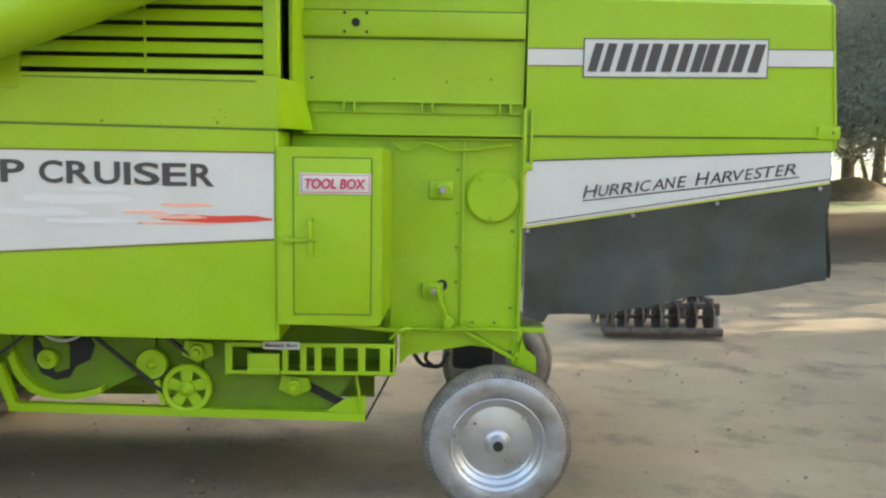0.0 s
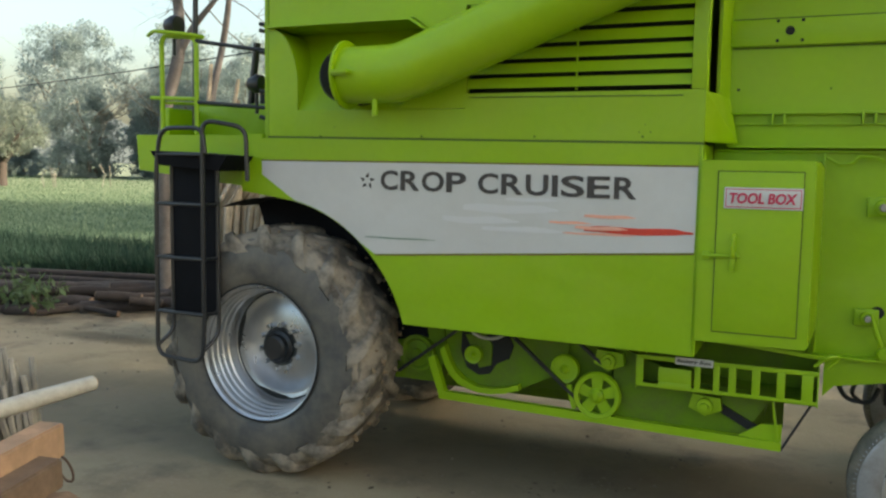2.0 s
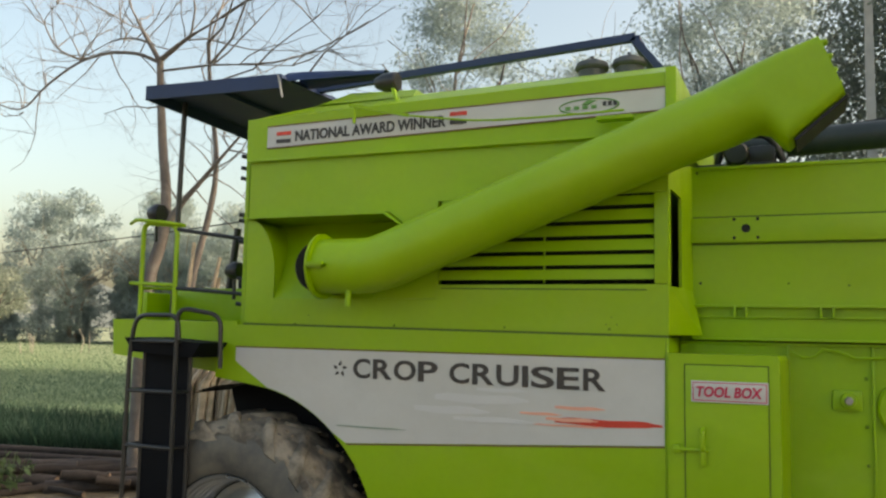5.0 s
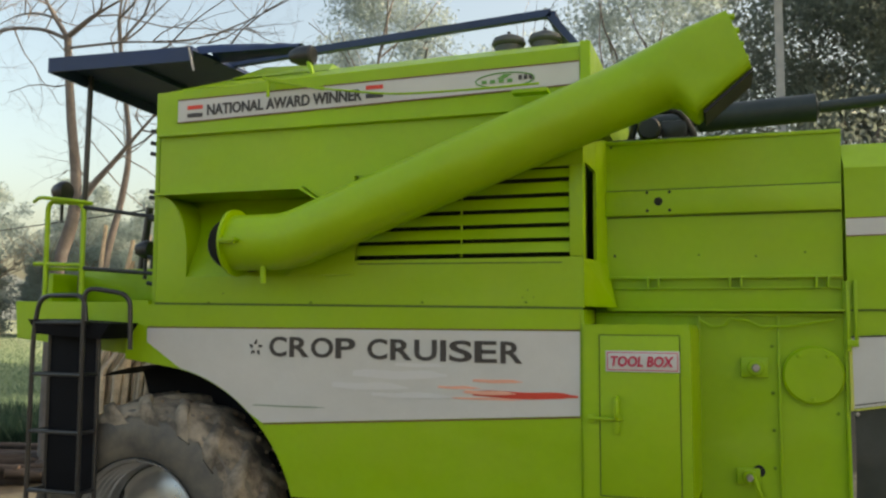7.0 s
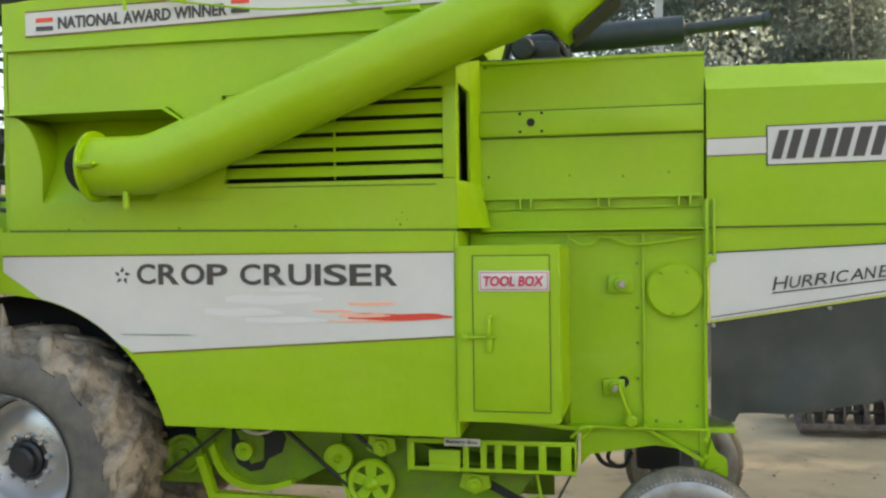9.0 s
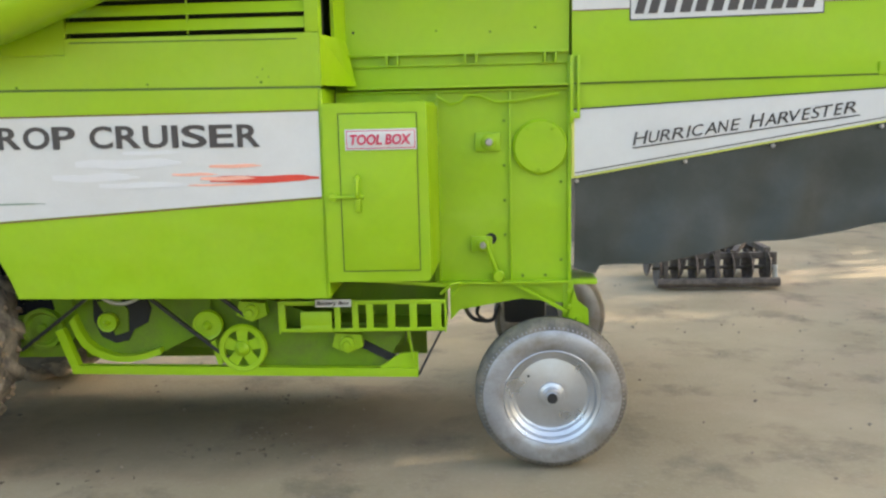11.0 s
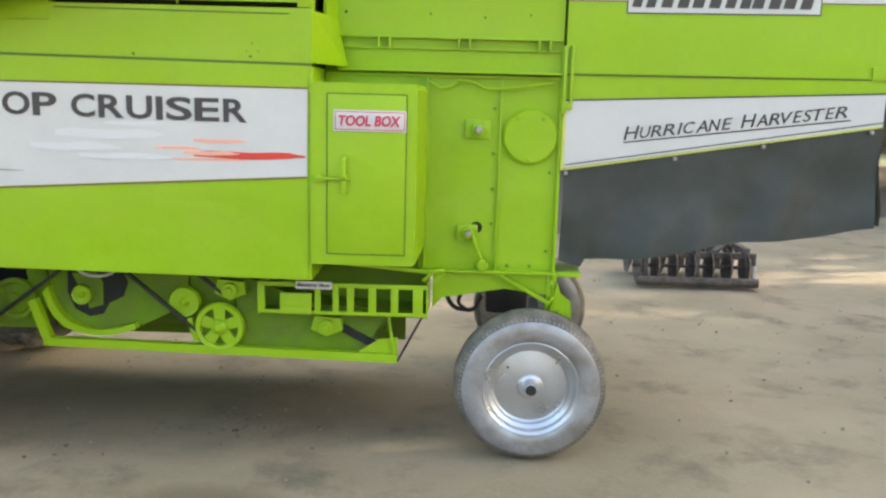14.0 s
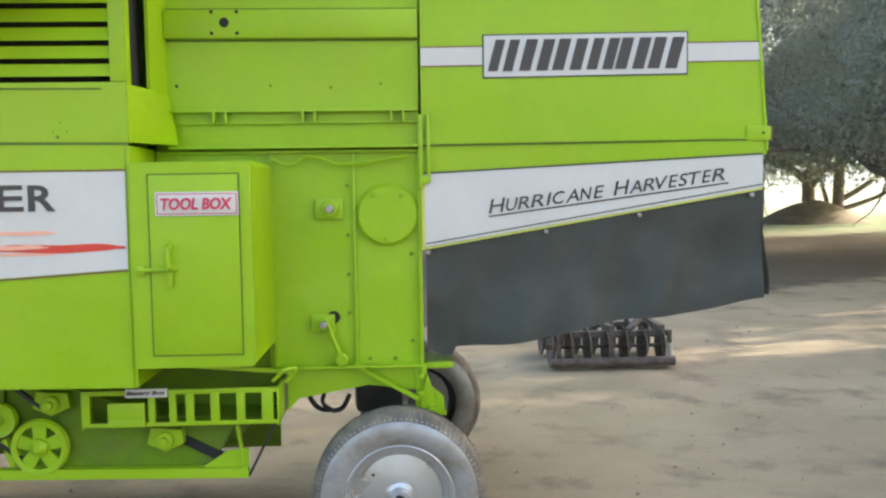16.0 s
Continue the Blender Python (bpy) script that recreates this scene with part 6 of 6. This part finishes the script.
# hazy wood beyond the field
far = "wood beyond the field"
rw = random.Random(3)
for k in range(21):
    s = k / 20
    x = -99 + 68 * s + rw.uniform(-2, 2)
    y = 57 + 18 * s + rw.uniform(-2, 11)
    h = rw.choice((8.5, 11.0, 13.5, 15.5))
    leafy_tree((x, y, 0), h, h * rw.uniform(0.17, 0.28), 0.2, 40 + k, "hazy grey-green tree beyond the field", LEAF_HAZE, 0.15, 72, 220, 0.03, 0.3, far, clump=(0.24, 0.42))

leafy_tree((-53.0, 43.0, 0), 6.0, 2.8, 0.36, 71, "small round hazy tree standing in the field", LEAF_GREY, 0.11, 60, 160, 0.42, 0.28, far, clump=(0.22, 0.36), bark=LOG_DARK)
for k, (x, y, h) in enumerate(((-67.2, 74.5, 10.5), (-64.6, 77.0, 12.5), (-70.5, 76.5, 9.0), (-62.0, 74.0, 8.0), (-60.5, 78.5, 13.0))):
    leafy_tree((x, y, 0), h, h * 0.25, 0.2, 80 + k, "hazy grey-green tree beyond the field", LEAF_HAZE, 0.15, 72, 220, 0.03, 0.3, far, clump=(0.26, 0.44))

bare_tree((-7.95, 9.3, 0), [(-8.02, 9.3, -0.1), (-8.0, 9.3, 1.8), (-7.94, 9.3, 2.77), (-7.70, 9.3, 3.4), (-7.69, 9.3, 3.95), (-7.80, 9.3, 4.6), (-7.87, 9.3, 5.25), (-7.92, 9.3, 5.85)], 4, "bare pale-barked tree beside the field",
          [((-8.5, 9.3, 6.7), (-0.3, 0.1, 0.9), 2.2, 0.04), ((-8.27, 9.3, 6.34), (-0.8, 0.3, 0.5), 1.8, 0.03), ((-6.93, 9.35, 6.37), (0.8, 0.1, 0.5), 2.6, 0.05), ((-7.4, 9.3, 6.15), (0.3, -0.2, 0.9), 2.2, 0.035), ((-7.5, 9.3, 6.1), (0.8, 0.2, 0.1), 1.8, 0.03),
           ((-9.84, 9.2, 6.9), (0.1, 0.1, 0.9), 1.6, 0.03), ((-9.4, 9.3, 6.02), (-0.4, 0.2, 0.6), 1.3, 0.025)]
          + [((-10.07, 9.3, 5.72), (-0.7, 0.2, 0.4), 1.6, 0.028), ((-8.85, 9.3, 6.08), (0.2, 0.2, -0.8), 1.2, 0.025), ((-8.6, 9.3, 6.2), (-0.3, -0.2, 0.9), 1.4, 0.028), ((-9.0, 9.3, 6.08), (-0.5, 0.1, -0.5), 1.1, 0.022),
           ((-10.5, 9.3, 5.33), (-0.6, 0.1, -0.1), 1.2, 0.02), ((-6.44, 9.3, 5.64), (0.9, 0.1, 0.1), 2.2, 0.035), ((-7.0, 9.3, 5.7), (0.5, 0.2, 0.8), 1.6, 0.03), ((-6.51, 9.3, 4.67), (0.7, 0.1, 0.8), 2.4, 0.05)]
          + [((-6.7, 9.3, 4.5), (0.9, -0.1, -0.3), 1.3, 0.028), ((-7.0, 9.3, 4.2), (0.5, 0.1, -0.8), 1.1, 0.022), ((-7.15, 9.3, 4.06), (-0.5, 0.1, 0.7), 0.9, 0.022), ((-7.86, 9.3, 5.2), (-0.9, 0.1, -0.1), 1.4, 0.025)], 0.088,
          [([(-7.70, 9.3, 3.45), (-7.45, 9.3, 3.8), (-7.15, 9.3, 4.06), (-6.8, 9.3, 4.4), (-6.51, 9.3, 4.67)], 0.058),
           ([(-7.93, 9.3, 5.85), (-7.5, 9.3, 6.11), (-6.93, 9.35, 6.37)], 0.046), ([(-7.93, 9.3, 5.85), (-8.27, 9.3, 6.34), (-8.5, 9.3, 6.7)], 0.042)]
          + [([(-7.92, 9.3, 5.82), (-8.3, 9.3, 6.0), (-8.85, 9.3, 6.08), (-9.4, 9.3, 6.02), (-10.07, 9.3, 5.71), (-10.53, 9.3, 5.32), (-11.2, 9.3, 5.55), (-11.7, 9.3, 5.71)], 0.030),
           ([(-8.05, 9.3, 6.1), (-8.37, 9.3, 6.23), (-8.75, 9.3, 6.27), (-9.4, 9.3, 6.05)], 0.022), ([(-9.4, 9.3, 6.02), (-9.86, 9.25, 6.21), (-10.12, 9.2, 6.68), (-9.84, 9.2, 6.9)], 0.020),
           ([(-7.88, 9.3, 5.7), (-7.0, 9.3, 5.7), (-6.44, 9.3, 5.64), (-5.73, 9.3, 5.55)], 0.022)])
bare_tree((-7.5, 9.5, 0), [(-7.55, 9.5, -0.1), (-7.45, 9.5, 2.2), (-7.32, 9.5, 2.95), (-7.14, 9.5, 3.55), (-7.03, 9.5, 4.1), (-7.04, 9.5, 4.57), (-7.19, 9.5, 5.4), (-7.26, 9.5, 6.1)], 8, "thin bare leaning tree beside the field",
          [((-7.26, 9.5, 6.1), (0.8, 0.1, 0.5), 2.0, 0.04), ((-7.26, 9.5, 6.1), (-0.1, 0.3, 1), 2.0, 0.04), ((-7.2, 9.5, 5.5), (0.9, -0.2, 0.3), 2.4, 0.035), ((-7.03, 9.5, 4.3), (0.7, 0.1, 0.3), 1.5, 0.025), ((-7.2, 9.5, 5.3), (-0.6, 0.2, 0.7), 1.8, 0.03),
           ((-7.26, 9.5, 6.0), (0.4, 0.2, 1), 2.6, 0.035), ((-7.2, 9.5, 5.8), (1, -0.1, 0.5), 3.0, 0.04), ((-7.04, 9.5, 4.6), (-0.6, 0.1, 0.2), 1.0, 0.02)], 0.05)

# field: a darker crop along the edge, paler turf beyond
def blades(name, n, near, far_, seed, h0, h1, w0, mat, label):
    rng = np.random.default_rng(seed)
    ux_ = rng.random(n)
    py = near + (far_ - near) * rng.random(n) ** 1.5
    px = -6.5 - (10 + 1.25 * (py - 10)) * ux_
    py = py + 0.42 * np.maximum(0, px + 11) * (py < 16)
    h = h0 + (h1 - h0) * rng.random(n)
    wd = w0 + 0.0008 * (py - 10)
    a = rng.random(n) * math.pi
    lean = rng.normal(size=(n, 2)) * 0.35 * h[:, None]
    base = np.stack([px, py, np.zeros(n) - 0.02], 1)
    side = np.stack([np.cos(a) * wd, np.sin(a) * wd, np.zeros(n)], 1)
    topv = base + np.stack([lean[:, 0], lean[:, 1], h], 1)
    gv = np.stack([base - side, base + side, topv], 1).reshape(-1, 3)
    me = bpy.data.meshes.new(name)
    me.from_pydata(gv.tolist(), [], np.arange(3 * n).reshape(-1, 3).tolist())
    tagged(finish(name, me, mat), label, "crop", kind="stuff")


blades("edge_crop", 26000, 10.3, 13.6, 9, 0.28, 0.60, 0.020, CROP, "dark green crop along the field's edge")
blades("field_turf", 70000, 13.2, 74.0, 10, 0.05, 0.14, 0.008, GRASS, "pale green low field crop")
rf = random.Random(8)
for x, y in ((-48.4, 42.6), (-47.6, 42.8), (-46.9, 46.3), (-46.3, 46.5), (-52.0, 46.8), (-50.2, 45.0)):
    t = thing("fence_post", (x, y, 0), "thin pale post at the far side of the field", "post", "posts beyond the field")
    part("post", tube([(x, y, -0.05), (x + rf.uniform(-0.3, 0.3), y, 0.9), (x + rf.uniform(-0.4, 0.4), y, 1.5 + rf.uniform(-0.3, 0.4))], [0.03, 0.028, 0.02], 6), BRUSH, t)

# low earth mound at the foot of the trees
mound = thing("earth_mound", (20.2, 40.2, 0), "low dark mound of earth under the big trees", "mound")
mv, mf = [], []
for i in range(9):
    for j in range(28):
        a, q = 2 * math.pi * j / 28, i / 8
        x, y = 2.9 * q * math.cos(a), 1.9 * q * math.sin(a)
        h = 1.05 * (1 - q * q) ** 1.3 + 0.22 * (1 - q) * noise.noise((x * 0.9, y * 0.9, 3.0))
        mv.append((20.2 + x, 40.2 + y, h - 0.06))
for i in range(8):
    for j in range(28):
        k = (j + 1) % 28
        mf.append((i * 28 + j, i * 28 + 28 + j, i * 28 + 28 + k, i * 28 + k))
raw("soil", mv, mf, EARTH, mound, "", 80)

# glowing backdrop for the pale haze and distant trees on the horizon
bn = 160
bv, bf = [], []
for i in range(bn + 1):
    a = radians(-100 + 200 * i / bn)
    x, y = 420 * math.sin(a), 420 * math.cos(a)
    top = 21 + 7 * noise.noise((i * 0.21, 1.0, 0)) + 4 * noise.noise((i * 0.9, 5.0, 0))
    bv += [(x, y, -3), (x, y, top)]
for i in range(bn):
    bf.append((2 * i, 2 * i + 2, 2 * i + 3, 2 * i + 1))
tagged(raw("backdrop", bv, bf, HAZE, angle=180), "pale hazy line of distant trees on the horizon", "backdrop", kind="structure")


# ---------------------------------------------------------------- edge of the field: timber and brush
def log_thing(a, b, r, mat, label, name="log", category="log", group="logs at the field edge", seed=0):
    a, b = Vector(a), Vector(b)
    rr = random.Random(seed)
    t = thing(name, (a + b) / 2, label, category, group)
    pts = [a + (b - a) * (i / 6) + Vector((rr.uniform(-1, 1), rr.uniform(-1, 1), rr.uniform(-1, 1))) * r * 0.15 for i in range(7)]
    cut = DARKPLANK if mat is LOG_DARK else PLANK
    part("stem", tube(pts, [r * rr.uniform(0.9, 1.08) for _ in pts], 10), mat, t, "", 60)
    d = (b - a).normalized()
    for p, q in ((pts[0], -d), (pts[-1], d)):
        part("cut_end", tube([p + q * 0.001, p + q * 0.006], r * 0.86, 10), cut, t)
    return t


rl = random.Random(21)
for k in range(18):
    s = (k % 9) / 8
    layer = k // 9
    c = Vector((-11.3 + 3.4 * s + rl.uniform(-0.15, 0.15), 7.5 + 1.7 * s + rl.uniform(-0.25, 0.25) + 0.2 * layer, 0.08 + 0.13 * layer))
    d = Vector((0.8, 0.45 + rl.uniform(-0.25, 0.25), rl.uniform(-0.02, 0.03)))
    log_thing(c - d, c + d, rl.uniform(0.07, 0.12), LOG_DARK, "dark cut log lying at the field's edge", seed=k)
for k in range(3):
    log_thing((-15.5, 8.05 + 0.15 * k, 0.17 + 0.075 * k), (-7.4, 9.95 + 0.12 * k, 0.12 + 0.075 * k), 0.05, LOG_DARK, "long dark pole along the field's edge", "long_pole", "pole", "poles at the field edge", seed=60 + k)
    log_thing((-13.0 + 1.8 * k, 9.2 + 0.27 * k, -0.1), (-13.0 + 1.8 * k, 9.2 + 0.27 * k, 0.24), 0.05, LOG_DARK, "short stake under the poles", "stake", "stake", "stakes at the field edge", seed=70 + k)
for k in range(34):
    s = rl.random()
    c = Vector((-12.6 + 5.0 * s + rl.uniform(-0.2, 0.2), 6.75 + 2.15 * s + rl.uniform(-0.35, 0.35), 0.05 + rl.choice((0, 0, 0.09, 0.16))))
    d = Vector((rl.uniform(0.15, 0.5), rl.uniform(-0.1, 0.35), rl.uniform(-0.03, 0.03)))
    log_thing(c - d, c + d, rl.uniform(0.035, 0.075), LOG_DARK, "short rough billet of dark firewood", "billet", "firewood", "firewood at the field edge", seed=200 + k)
weed = thing("weed", (-9.2, 8.1, 0), "leafy green weed among the logs", "plant")
wrng = np.random.default_rng(2)
v, f = leaf_cloud(wrng, [((-9.2 + wrng.normal() * 0.45, 8.05 + wrng.normal() * 0.2, 0.15 + abs(wrng.normal()) * 0.16), 0.24) for _ in range(16)], 17, 0.065, 0.7)
me = bpy.data.meshes.new("leaves")
me.from_pydata(v.tolist(), [], f.tolist())
finish("leaves", me, WEED, weed)
for k in range(9):
    a = 0.7 * k
    part("stem", tube([(-9.2 + 0.3 * math.cos(a), 8.05 + 0.15 * math.sin(a), -0.02), (-9.2 + 0.5 * math.cos(a), 8.05 + 0.25 * math.sin(a), 0.25), (-9.2 + 0.6 * math.cos(a), 8.05 + 0.3 * math.sin(a), 0.5)], [0.008, 0.006, 0.003], 5), WEED, weed)
# stalks leaning in a bundle behind the front wheel
bundle = thing("stalk_bundle", (-5.85, 8.2, 0), "upright bundle of pale dry stalks", "stalk bundle")
rs = random.Random(7)
for k in range(70):
    x, y = -5.85 + rs.uniform(-0.55, 0.55), 8.2 + rs.uniform(-0.3, 0.3)
    dx = 0.35 * (x + 5.85) + 0.25 + rs.uniform(-0.1, 0.1)
    part("stalk", tube([(x - 0.5 * dx, y, -0.02), (x, y + rs.uniform(-0.05, 0.05), 1.5), (x + dx * 0.6 + 0.1, y + 0.1, (3.0 if k % 9 == 0 else 2.0) + rs.uniform(-0.3, 0.15))], [0.04, 0.034, 0.022], 6), STRAW, bundle)

# ---------------------------------------------------------------- timber pile in the foreground
stack = "timber pile near the camera"


def plank_thing(a, b, w, h, label, wood=None):
    a, b = Vector(a), Vector(b)
    t = thing("timber", (a + b) / 2, label, "timber", stack)
    bm = bar(a, b, w, h)
    bmesh.ops.bevel(bm, geom=list(bm.edges), offset=0.008, segments=2, affect="EDGES")
    wood = wood or PLANK
    for v in bm.verts:
        v.co += Vector((noise.noise(v.co * 9), noise.noise(v.co * 9 + Vector((5, 0, 0))), noise.noise(v.co * 9 + Vector((0, 7, 0))))) * 0.008
    part("beam", bm, wood, t)
    d = (b - a).normalized()
    part("cut_end", bar(a - d * 0.006, a + d * 0.001, w - 0.022, h - 0.022), DARKPLANK, t)
    part("cut_end", bar(b - d * 0.001, b + d * 0.006, w - 0.022, h - 0.022), DARKPLANK, t)
    return t


rt = random.Random(4)
plank_thing((-2.555, 2.56, 0.875), (-2.13, 1.10, 0.865), 0.11, 0.14, "pale orange-brown sawn timber on top of the pile")
plank_thing((-2.42, 2.42, 0.80), (-2.05, 1.15, 0.79), 0.12, 0.12, "darker sawn timber on the pile", DARKPLANK)
plank_thing((-2.78, 2.42, 0.845), (-2.40, 1.10, 0.835), 0.14, 0.12, "dark sawn timber on top of the pile", DARKPLANK)
for k, (x, z) in enumerate(((-3.05, 0.13), (-2.78, 0.13), (-2.50, 0.13), (-2.24, 0.13), (-2.92, 0.36), (-2.64, 0.36), (-2.36, 0.36), (-3.05, 0.58), (-2.78, 0.58), (-2.51, 0.60), (-2.26, 0.62))):
    log_thing((x - 0.02, 2.38 + rt.uniform(-0.1, 0.08), z), (x + 0.28, 1.05, z), 0.125, LOG, "rough brown log in the timber pile", group=stack, seed=90 + k)
log_thing((-2.64, 2.86, 1.022), (-2.76, 0.95, 0.990), 0.036, POLE, "pale peeled pole lying on the timber pile", "pole", "pole", stack, seed=120)
log_thing((-2.88, 2.30, 0.94), (-2.64, 1.1, 0.95), 0.05, LOG, "thin dark branch on the timber pile", "branch", "branch", stack, seed=121)
log_thing((-2.74, 2.20, 0.945), (-2.50, 1.1, 0.945), 0.04, LOG, "thin dark branch on the timber pile", "branch", "branch", stack, seed=122)
wl = thing("wire_loop", (-2.3, 2.40, 0.75), "thin loop of binding wire hanging from the sawn timber", "wire")
part("loop", tube([(-2.505 + 0.04 * math.sin(a), 2.573 - 0.02 * math.cos(a), 0.745 + 0.06 * math.cos(a)) for a in [0.4 * i for i in range(16)]], 0.005, 6), RUST, wl)
brush = thing("brushwood", (-2.95, 2.7, 0), "dense grey brushwood leaning behind the timber", "brushwood")
for k in range(150):
    x, y = -3.02 + rt.uniform(-0.30, 0.05), 2.66 + rt.uniform(-0.10, 0.28)
    tx = x - 0.16 + rt.uniform(-0.16, 0.04)
    z = 1.08 - 0.8 * max(0.0, tx + 3.22) + rt.uniform(-0.18, 0.03)
    part("stick", tube([(x, y, -0.03), (x + (tx - x) * 0.35 + rt.uniform(-0.02, 0.02), y + 0.02, z * 0.5), (tx, y + rt.uniform(-0.06, 0.08), z)], [0.024, 0.021, 0.013], 6), BRUSH, brush)


# ---------------------------------------------------------------- disc harrow behind the hood
harrow = thing("disc_harrow", (3.15, 9.9, 0), "rusty disc harrow standing on the dirt", "disc harrow")
for y in (9.75, 10.35):
    part("frame_bar", bar((2.48, y, 0.335), (3.80, y, 0.335), 0.07, 0.06), OLDIRON, harrow)
    part("axle", tube([(2.45, y, 0.20), (3.83, y, 0.20)], 0.022, 8), OLDIRON, harrow)
    for k in range(7):
        x = 2.53 + 0.2 * k
        part("disc", lathe([(0, 0.03), (0.10, 0.02), (0.17, -0.01), (0.205, -0.03), (0.202, -0.036), (0.165, -0.016), (0.09, 0.012), (0, 0.02)], (x, y, 0.20), "x", 24), OLDIRON, harrow)
        if k % 2 == 0:
            part("hanger", bar((x + 0.07, y, 0.20), (x + 0.07, y, 0.36), 0.05, 0.02), OLDIRON, harrow)
for x in (2.58, 3.15, 3.70):
    part("frame_bar", bar((x, 9.7, 0.395), (x, 10.4, 0.395), 0.07, 0.06), OLDIRON, harrow)
    part("upright", bar((x, 9.62, 0.08), (x, 9.70, 0.40), 0.045, 0.03), OLDIRON, harrow)
part("hitch_frame", bar((3.35, 9.75, 0.36), (3.68, 10.2, 0.52), 0.06, 0.05), OLDIRON, harrow)
part("scraper_bar", tube([(2.47, 9.56, 0.065), (3.80, 9.56, 0.065)], 0.050, 8), OLDIRON, harrow)
part("stand_leg", tube([(3.81, 9.72, -0.01), (3.80, 9.74, 0.22)], 0.032, 10), POLE, harrow, "pale wooden prop")
# concrete pole and overhead wires
cp = thing("electric_pole", (2.0, 24.0, 0), "grey concrete electric pole", "pole")
part("shaft", prism([(1.86, 23.85, -0.1), (2.14, 23.85, -0.1), (2.14, 24.15, -0.1), (1.86, 24.15, -0.1)], [(1.91, 23.9, 12.0), (2.09, 23.9, 12.0), (2.09, 24.1, 12.0), (1.91, 24.1, 12.0)]), CONCRETE, cp)
wv = [(smooth_row(-70, 2.4, i / 30), smooth_row(47.5, 20.0, i / 30), 6.3 + 0.5 * ((i - 15) / 15) ** 2) for i in range(31)]
ow = part("overhead_wire", tube(wv, 0.03, 5), WIRE, None)
tagged(ow, "thin black overhead wire", "wire")
# small stones and litter on the dirt
rk = random.Random(12)
sv, sf = [], []
for k in range(520):
    x, y = rk.uniform(-6, 9), rk.uniform(1.2, 12)
    s = rk.uniform(0.004, 0.018)
    b0 = len(sv)
    for d in ((1, 0, 0), (-1, 0, 0), (0, 1, 0), (0, -1, 0), (0, 0, 0.7), (0, 0, -0.7)):
        sv.append((x + d[0] * s * rk.uniform(0.6, 1.3), y + d[1] * s * rk.uniform(0.6, 1.3), d[2] * s * rk.uniform(0.6, 1.2)))
    sf += [(b0 + i, b0 + j, b0 + q) for i, j, q in ((0, 2, 4), (2, 1, 4), (1, 3, 4), (3, 0, 4), (2, 0, 5), (1, 2, 5), (3, 1, 5), (0, 3, 5))]
tagged(raw("pebbles", sv, sf, STONE, angle=20), "small scattered pebbles and crumbs of earth", "pebbles", kind="stuff")


# dry leaves and straw trodden into the dirt, in loose patches
rng = np.random.default_rng(33)
lv, lf = [], []
for cx, cy, rad, count in ((-0.74, 5.95, 0.2, 30), (-0.7, 5.15, 0.32, 90), (-1.6, 4.8, 0.4, 20), (-2.0, 4.5, 0.5, 12), (3.2, 8.2, 0.9, 60), (2.4, 6.4, 1.2, 20), (-4.6, 6.2, 1.0, 40), (-7.6, 7.4, 1.0, 220)):
    for k in range(count):
        p = np.array([cx, cy, 0.004]) + np.append(rng.normal(size=2) * rad * (1.0, 0.45), 0.004 * rng.random())
        a = rng.random() * 2 * math.pi
        d = np.array([math.cos(a), math.sin(a), 0.15 * rng.normal()]) * (0.008 + 0.018 * rng.random())
        e = np.array([-math.sin(a), math.cos(a), 0.3 * rng.normal()]) * (0.004 + 0.008 * rng.random())
        b0 = len(lv)
        lv += [tuple(p - d), tuple(p - e), tuple(p + d), tuple(p + e + (0, 0, 0.006))]
        lf.append((b0, b0 + 1, b0 + 2, b0 + 3))
tagged(raw("leaf_litter", lv, lf, LITTER, angle=20), "dry brown leaves and bits of straw on the dirt", "litter", kind="stuff")
